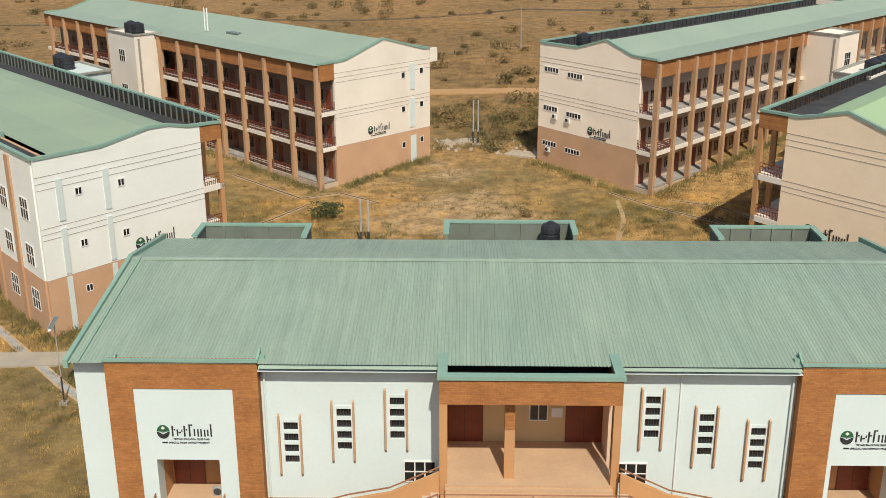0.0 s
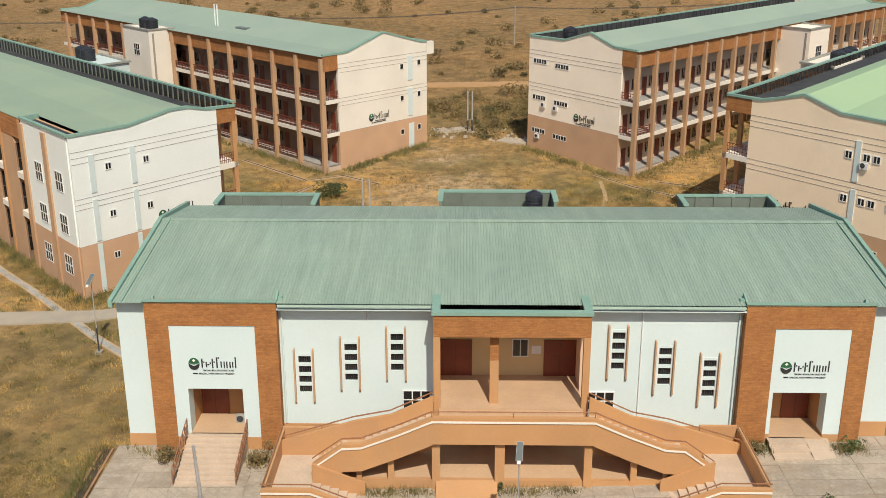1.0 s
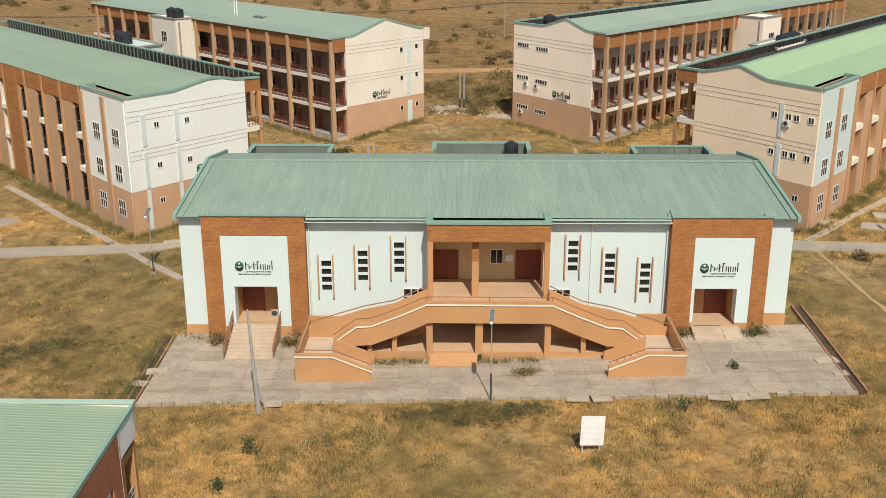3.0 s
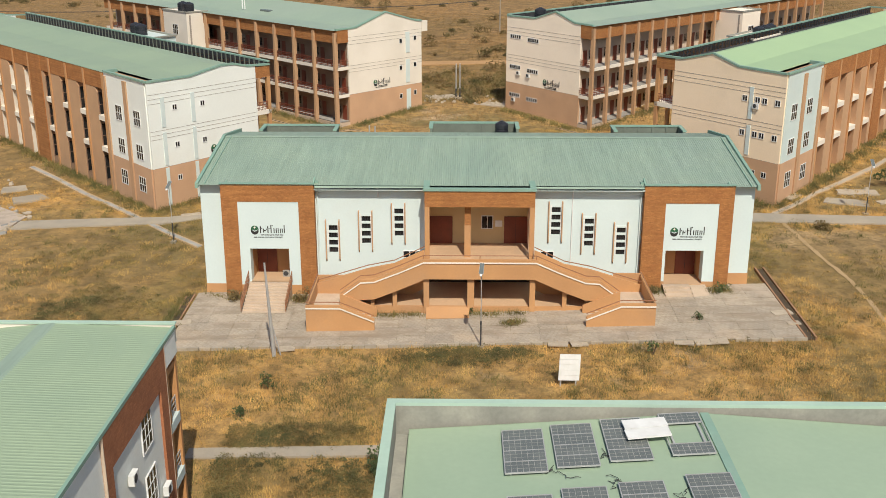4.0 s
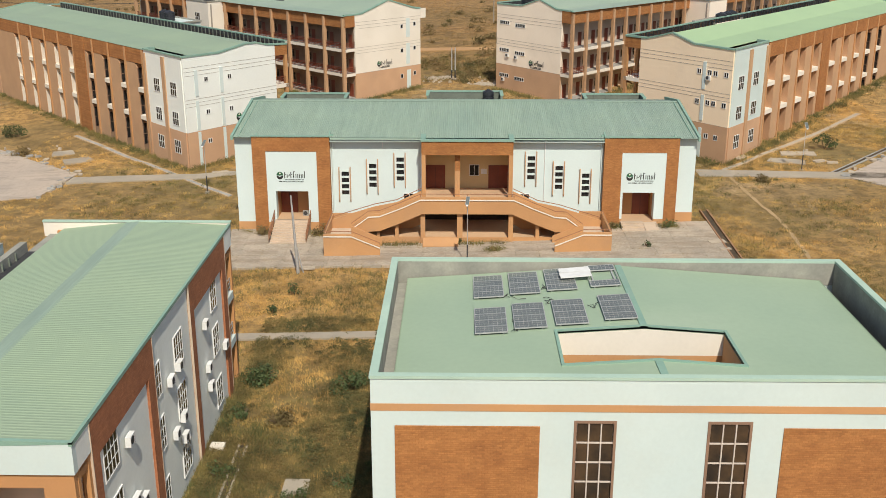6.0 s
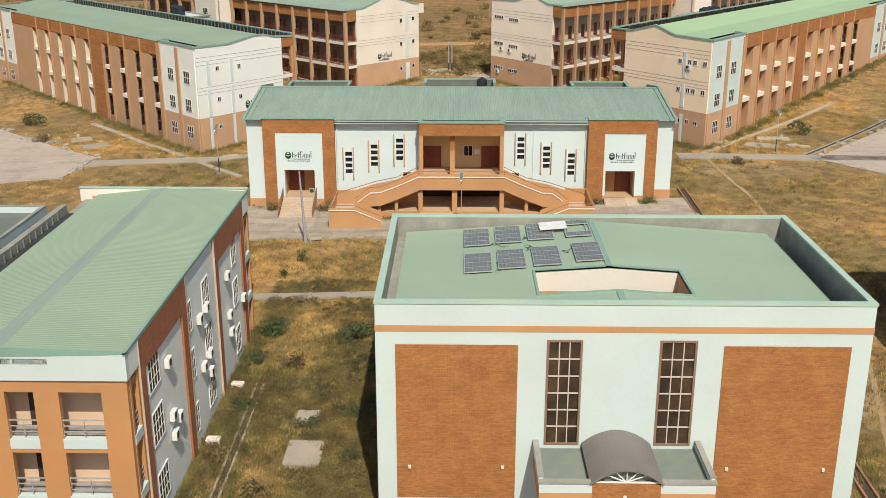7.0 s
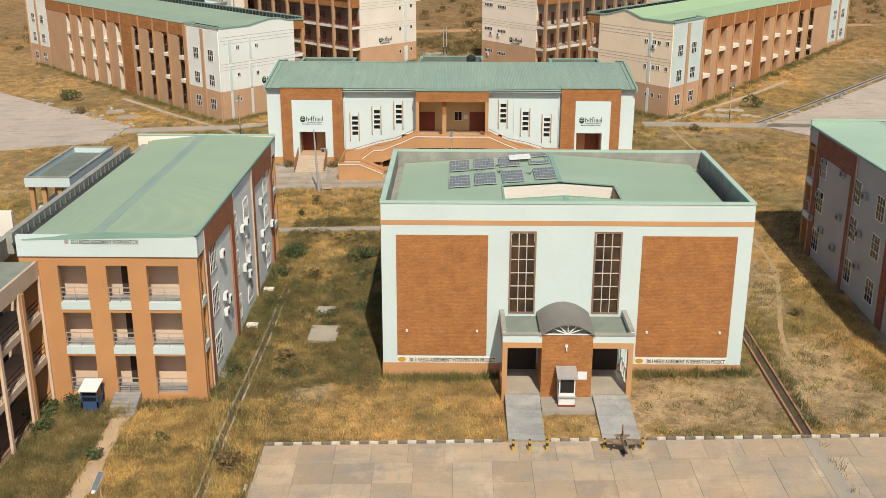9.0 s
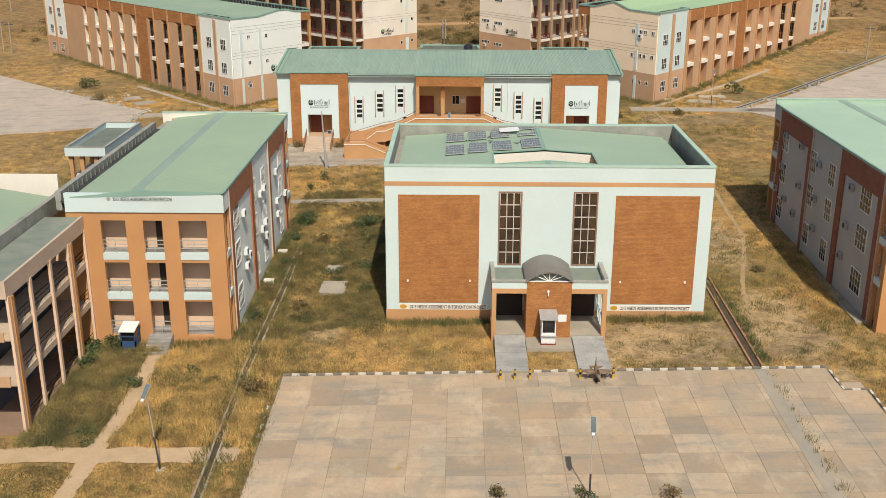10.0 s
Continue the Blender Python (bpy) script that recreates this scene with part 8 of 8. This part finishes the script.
# tussocks: closer, taller clumps
x, y = scatter(7000, -56, 62, -42, 106)
k = (patch(x, y, 0.09, 3.0) + rg.normal(0, 0.2, len(x)) > -0.1) & worn(x, y) & grazed(x, y)
x, y = x[k], y[k]
tx, ty = np.repeat(x, 7) + rg.normal(0, 0.3, 7 * len(x)), np.repeat(y, 7) + rg.normal(0, 0.3, 7 * len(y))
tufts("tussock_grass", tx, ty, 10, 0.14, 0.34, 0.40, 0.016, TUSSOCK, "pale golden tussocks standing in the dry grass", 12)
x, y = scatter(5200, -40, 45, -40, 104)
k = patch(x, y, 0.07, 14.0) + rg.normal(0, 0.12, len(x)) > 0.02
x, y = x[k], y[k]
tx, ty = np.repeat(x, 7) + rg.normal(0, 0.38, 7 * len(x)), np.repeat(y, 7) + rg.normal(0, 0.38, 7 * len(y))
tufts("weed_clumps", tx, ty, 9, 0.12, 0.4, 0.4, 0.02, GREENBLADE, "dark olive weed clumps in the grass", 13)
# small weeds in the paving joints
jx, jy = rg.uniform(-20.8, 27.8, 1500), 38.14 + 1.59 * rg.integers(0, 7, 1500) + rg.normal(0, 0.05, 1500)
vx, vy = -20.98 + 2.226 * rg.integers(0, 22, 700) + rg.normal(0, 0.05, 700), rg.uniform(38.2, 48, 700)
jx, jy = np.concatenate([jx, vx]), np.concatenate([jy, vy])
k = patch(jx, jy, 0.25, 51.0) + rg.normal(0, 0.15, len(jx)) > 0.0
tufts("joint_weeds", jx[k], jy[k], 8, 0.16, 0.24, 0.2, 0.02, THICKET, "small dry weeds in the paving joints", 15)
# weeds along the walls
ex, ey = [], []
for ax, ay, bx, by, n, s in ((-20.4, 48.9, -18.5, 48.2, 14, 0.2), (-17.9, 47.9, -16.6, 47.6, 40, 0.25), (-12.4, 47.5, -11.0, 47.2, 50, 0.35), (-5.0, 43.7, -1.4, 43.7, 70, 0.2), (2.6, 43.6, 7.4, 43.7, 60, 0.22), (5.2, 41.6, 6.6, 41.8, 40, 0.3), (17.4, 47.9, 18.6, 47.9, 50, 0.3), (23.2, 47.9, 24.6, 47.7, 50, 0.3),
                             (-13.2, -14.5, -13.0, 15.5, 380, 0.35), (-25.0, -15.6, -14.0, -15.5, 260, 0.4), (-24.0, -29.0, -24.0, -16.0, 420, 0.55), (-1.8, -11.0, -1.8, 5.0, 160, 0.3), (-1.0, -11.9, 7.0, -11.9, 160, 0.22), (16.5, -11.9, 25.0, -11.9, 160, 0.22),
                             (-31.5, 72.5, -80, 127, 900, 0.6), (-30.6, 72.6, -21, 84, 120, 0.35), (35.6, 71.0, 84, 133, 700, 0.6), (34.5, 71.4, 26, 83, 120, 0.35), (-13.0, 110, -4, 121, 140, 0.4), (17.5, 105, 8, 118, 140, 0.4), (-15.8, 108.5, -45, 140, 260, 0.5), (19.8, 104.5, 45, 133, 260, 0.5), (-11.8, -37, -11.9, 8, 260, 0.3), (-10.5, -37, -10.6, 8, 260, 0.3), (-21.9, 38, -22.0, 49, 90, 0.25), (27.6, -20, 27.6, -3, 90, 0.2), (27.4, -50, 27.4, -21.6, 34, 0.05), (-8.8, -45, -8.7, -22, 150, 0.15)):
    f = rg.uniform(0, 1, n)
    ex.append(ax + (bx - ax) * f + rg.normal(0, s, n)), ey.append(ay + (by - ay) * f + rg.normal(0, s, n))
tufts("wall_weeds", np.concatenate(ex), np.concatenate(ey), 16, 0.2, 0.7, 0.42, 0.024, GREENBLADE, "rank weeds along walls and drains", 3)


def crown(cx, cy, cz, rx, rz, n, size, rgx):
    """Leaf quads in an uneven crown of several lobes."""
    lobes = [(rgx.normal(0, rx * 0.42), rgx.normal(0, rx * 0.42), rgx.uniform(0.25, 0.8) * rz, rgx.uniform(0.35, 0.6) * rx) for _ in range(7)]
    which = rgx.integers(0, 7, n)
    d = rgx.normal(0, 1, (n, 3))
    d /= np.linalg.norm(d, axis=1)[:, None]
    d *= rgx.uniform(0.45, 1.05, n)[:, None] ** 0.6
    L = np.array(lobes)[which]
    c = np.stack([cx + L[:, 0] + d[:, 0] * L[:, 3], cy + L[:, 1] + d[:, 1] * L[:, 3], cz + np.maximum(0.05, L[:, 2] + d[:, 2] * L[:, 3] * 0.8)], 1)
    a, b = rgx.normal(0, 1, (n, 3)), rgx.normal(0, 1, (n, 3))
    a /= np.linalg.norm(a, axis=1)[:, None]
    b -= a * (a * b).sum(1)[:, None]
    b /= np.linalg.norm(b, axis=1)[:, None]
    s = size * rgx.uniform(0.6, 1.3, n)[:, None]
    return np.stack([c - a * s, c - b * s * 0.5, c + a * s, c + b * s * 0.5], 1)


def clumps(name, cx, cy, r0, r1, rise, n, size, m, label, seed):
    """Low bushy clumps of small leaf quads, all in one object."""
    rgx = np.random.default_rng(seed)
    k = len(cx)
    r = np.repeat(rgx.uniform(r0, r1, k), n)
    d = rgx.normal(0, 1, (k * n, 3))
    d /= np.linalg.norm(d, axis=1)[:, None]
    d *= (rgx.uniform(0.25, 1.0, k * n) ** 0.5)[:, None]
    c = np.stack([np.repeat(cx, n) + d[:, 0] * r, np.repeat(cy, n) + d[:, 1] * r, np.repeat(gzv(cx, cy), n) + np.abs(d[:, 2]) * r * rise + 0.02], 1)
    a, b = rgx.normal(0, 1, (k * n, 3)), rgx.normal(0, 1, (k * n, 3))
    a /= np.linalg.norm(a, axis=1)[:, None]
    b -= a * (a * b).sum(1)[:, None]
    b /= np.linalg.norm(b, axis=1)[:, None]
    s = size * rgx.uniform(0.6, 1.4, k * n)[:, None]
    q = np.stack([c - a * s, c - b * s * 0.45, c + a * s, c + b * s * 0.45], 1)
    return bulk(name, q.reshape(-1, 3), np.arange(k * n * 4).reshape(-1, 4), m, label, "weeds")


def near_weeds():
    x, y = scatter(2600, -24.4, -18.6, -30.9, -15.6)
    tufts("tall_weeds", x, y, 9, 0.35, 0.85, 0.5, 0.022, THICKET, "tall brownish green grass before the classroom block", 31)
    x, y = scatter(2200, -18.6, -9.0, -30.9, -15.2)
    tufts("tall_straw", x, y, 9, 0.25, 0.6, 0.5, 0.02, TUSSOCK, "tall golden grass beside the sandy footpath", 32)
    x, y = scatter(1100, -24.4, -18.6, -30.9, -15.6)
    clumps("weed_thicket", x, y, 0.25, 0.6, 1.0, 110, 0.055, THICKET, "thick brownish green weeds before the classroom block", 4)
    x, y = scatter(1300, -18.6, -9.0, -30.9, -15.2)
    k = patch(x, y, 0.3, 31.0) + rg.normal(0, 0.12, len(x)) > -0.12
    x, y = x[k], y[k]
    clumps("golden_weeds", x, y, 0.25, 0.6, 0.9, 90, 0.052, GOLDWEED, "golden brown weeds beside the sandy footpath", 21)
    x, y = scatter(3600, -13.2, -1.4, -13, 26)
    k = patch(x, y, 0.16, 5.0) + rg.normal(0, 0.15, len(x)) > -0.12
    clumps("mixed_weeds", x[k], y[k], 0.25, 0.7, 0.7, 84, 0.055, DARKTHICKET, "low olive weeds between the buildings", 22)
    x, y = scatter(7000, -50, 58, -40, 104)
    k = (patch(x, y, 0.11, 17.0) + rg.normal(0, 0.15, len(x)) > 0.0) & worn(x, y)
    clumps("herb_clumps", x[k], y[k], 0.2, 0.6, 0.55, 48, 0.05, GOLDWEED, "low golden herbs in the dry grass", 23)
    x, y = scatter(3600, -50, 58, -40, 112)
    k = patch(x, y, 0.06, 14.0) + rg.normal(0, 0.1, len(x)) > 0.10
    clumps("olive_herbs", x[k], y[k], 0.25, 0.8, 0.55, 56, 0.052, THICKET, "low olive herbs in the dry grass", 24)
    x, y = scatter(520, -8, 14, 124, 150)
    k = patch(x, y, 0.12, 41.0) + rg.normal(0, 0.15, len(x)) > 0.0
    clumps("green_thicket", x[k], y[k], 0.4, 1.3, 0.8, 90, 0.09, DARKTHICKET, "olive green bushes on the ground behind the hostels", 26)
    x, y = scatter(500, -4, 9, 34, 37.7)
    k = (np.hypot((x - 2.5) / 5, (y - 36.2) / 1.5) + rg.normal(0, 0.2, len(x))) < 1
    clumps("olive_verge", x[k], y[k], 0.2, 0.5, 0.6, 70, 0.05, DARKTHICKET, "dark olive weeds beside the paving", 27)
    x, y = scatter(1500, -38, -22, 38, 54)
    k = (np.hypot((x + 30) / 7, (y - 46) / 7) + rg.normal(0, 0.25, len(x))) < 0.5
    clumps("olive_bank", x[k], y[k], 0.25, 0.7, 0.6, 70, 0.055, THICKET, "brownish olive weeds in the dry grass", 28)
    x, y = scatter(2600, -36, 48, -40, -33.3)
    clumps("verge_weeds", x, y, 0.2, 0.5, 0.7, 40, 0.065, GOLDWEED, "mixed dry weeds beside the sandy footpath", 25)


near_weeds()


def shrub(x, y, r, h, n, m, label, seed, size=0.11):
    rgx = np.random.default_rng(seed)
    z = ground_z(x, y)
    t = thing("shrub", (x, y, z), label, "shrub", "shrubs")
    for k in range(7):
        a = rgx.uniform(0, 6.28)
        mid = Vector((x + math.cos(a) * r * 0.25, y + math.sin(a) * r * 0.25, z + h * 0.35))
        tip = Vector((x + math.cos(a) * r * 0.6, y + math.sin(a) * r * 0.6, z + h * 0.7))
        part("stem", Shape().sweep([(x, y, z - 0.05), mid, tip], 0.025, 5), BARK, t)
    q = crown(x, y, z, r, h, n, size, rgx)
    me = bpy.data.meshes.new("leaves")
    v = q.reshape(-1, 3) - np.array([x, y, z])
    me.vertices.add(len(v)), me.loops.add(4 * n), me.polygons.add(n)
    me.vertices.foreach_set("co", v.astype(np.float32).ravel())
    me.loops.foreach_set("vertex_index", np.arange(4 * n, dtype=np.int32))
    me.polygons.foreach_set("loop_start", np.arange(0, 4 * n, 4, dtype=np.int32))
    me.update(calc_edges=True)
    me.materials.append(m)
    o = new("leaves", me)
    o.parent = t
    return t


G, D = "dense dark green shrub in dry grass", "dusty olive shrub in dry grass"
for i, (x, y, r, h, m, lb) in enumerate(((-13.7, 99.9, 2.0, 2.0, LEAF, G), (-5.0, 13.4, 1.5, 1.1, LEAF, G), (-11.7, 14.6, 1.7, 1.1, LEAF, D), (-3.2, 20.5, 1.2, 1.0, LEAF, G), (-13.0, 27.4, 0.6, 0.7, LEAF, D), (-11.8, 31.4, 0.6, 1.5, LEAF, G),
                                         (16.1, 35.9, 0.5, 1.3, LEAF, G), (23.9, 47.7, 0.75, 0.7, LEAF, G), (18.2, 47.9, 0.7, 0.6, DRYLEAF, D), (20.7, 41.9, 0.5, 0.6, LEAF, G), (6.0, 41.7, 0.5, 0.5, DRYLEAF, D), (-17.3, 47.4, 0.9, 1.1, DRYLEAF, D), (-11.7, 46.9, 0.9, 1.2, DRYLEAF, D),
                                         (-24.0, -19.2, 1.0, 0.9, LEAF, G), (-24.2, -16.9, 1.1, 1.0, LEAF, G), (-22.6, -15.9, 1.0, 1.0, LEAF, D), (-20.3, -30.1, 0.8, 0.7, LEAF, G), (-10.0, -23.6, 1.2, 1.0, DRYLEAF, D), (-18.9, -22.4, 0.8, 0.8, LEAF, D), (-15.3, -20.6, 0.6, 0.5, LEAF, D), (49.4, 77.9, 1.4, 2.1, LEAF, G),
                                         (-62.0, 92.5, 1.7, 1.6, LEAF, G), (-56.5, 83.0, 1.2, 1.0, DRYLEAF, D), (37.6, 63.5, 1.0, 0.6, DRYLEAF, D), (28.3, 62.5, 1.0, 0.6, DRYLEAF, D), (-2.2, 2.5, 0.8, 0.8, LEAF, D), (-2.4, 8.0, 1.0, 0.9, LEAF, D), (2.6, 44.0, 0.4, 0.7, LEAF, D), (30.2, 14.0, 0.6, 0.4, DRYLEAF, D),
                                         (7.0, -37.3, 0.7, 0.7, DRYLEAF, D), (12.1, -37.6, 0.8, 0.6, LEAF, D), (17.3, -37.5, 0.7, 0.7, DRYLEAF, D), (-6.8, -0.5, 0.8, 0.6, LEAF, D), (-3.6, -4.5, 0.7, 0.6, LEAF, D), (6.1, 99.3, 0.8, 0.8, DRYLEAF, D), (32.0, -1.5, 0.7, 0.5, DRYLEAF, D), (-12.0, 2.2, 0.9, 0.7, LEAF, D), (-12.3, -4.2, 0.8, 0.7, DRYLEAF, D), (-9.4, 8.6, 1.1, 0.7, DRYLEAF, D), (-12.1, 9.6, 0.9, 0.8, LEAF, D), (-9.2, -8.2, 1.0, 0.6, DRYLEAF, D), (-4.4, 1.0, 0.9, 0.6, LEAF, D), (-12.4, -10.5, 0.9, 0.8, LEAF, D))):
    shrub(x, y, r, h, int(420 * max(0.5, r) ** 1.5), m, lb, 40 + i, 0.12 if r > 0.9 else 0.09)

# scrub and coarse grass of the open land behind
qs = []
rgf = np.random.default_rng(11)
n = 0
while n < 620:
    x, y = rgf.uniform(-190, 210), 118 + rgf.gamma(1.6, 75)
    dens = noise.noise((x * 0.02, y * 0.02, 5.0))
    if y > 520 or dens + rgf.normal(0, 0.25) < 0.05 or not open_ground(np.array([x]), np.array([y]))[0]:
        continue
    r = rgf.uniform(0.6, 2.4)
    qs.append(crown(x, y, ground_z(x, y), r, r * 0.6, int(60 + 70 * r), 0.15 + 0.03 * r, rgf))
    n += 1
q = np.concatenate(qs)
bulk("far_scrub", q.reshape(-1, 3), np.arange(len(q) * 4).reshape(-1, 4), DRYLEAF, "scattered dusty scrub on the open land", "scrub")
x, y = rgf.uniform(-150, 170, 90000), 100 + rgf.gamma(1.5, 70, 90000)
k = open_ground(x, y) & (y < 420)
x, y = x[k], y[k]
p = patch(x, y, 0.03, 1.0)
k = p + rgf.normal(0, 0.15, len(x)) > 0.0
tufts("far_grass", x[k], y[k], 6, 0.12, 0.4, 0.8, 0.04, FARSTRAW, "coarse dry grass on the open land", 6)
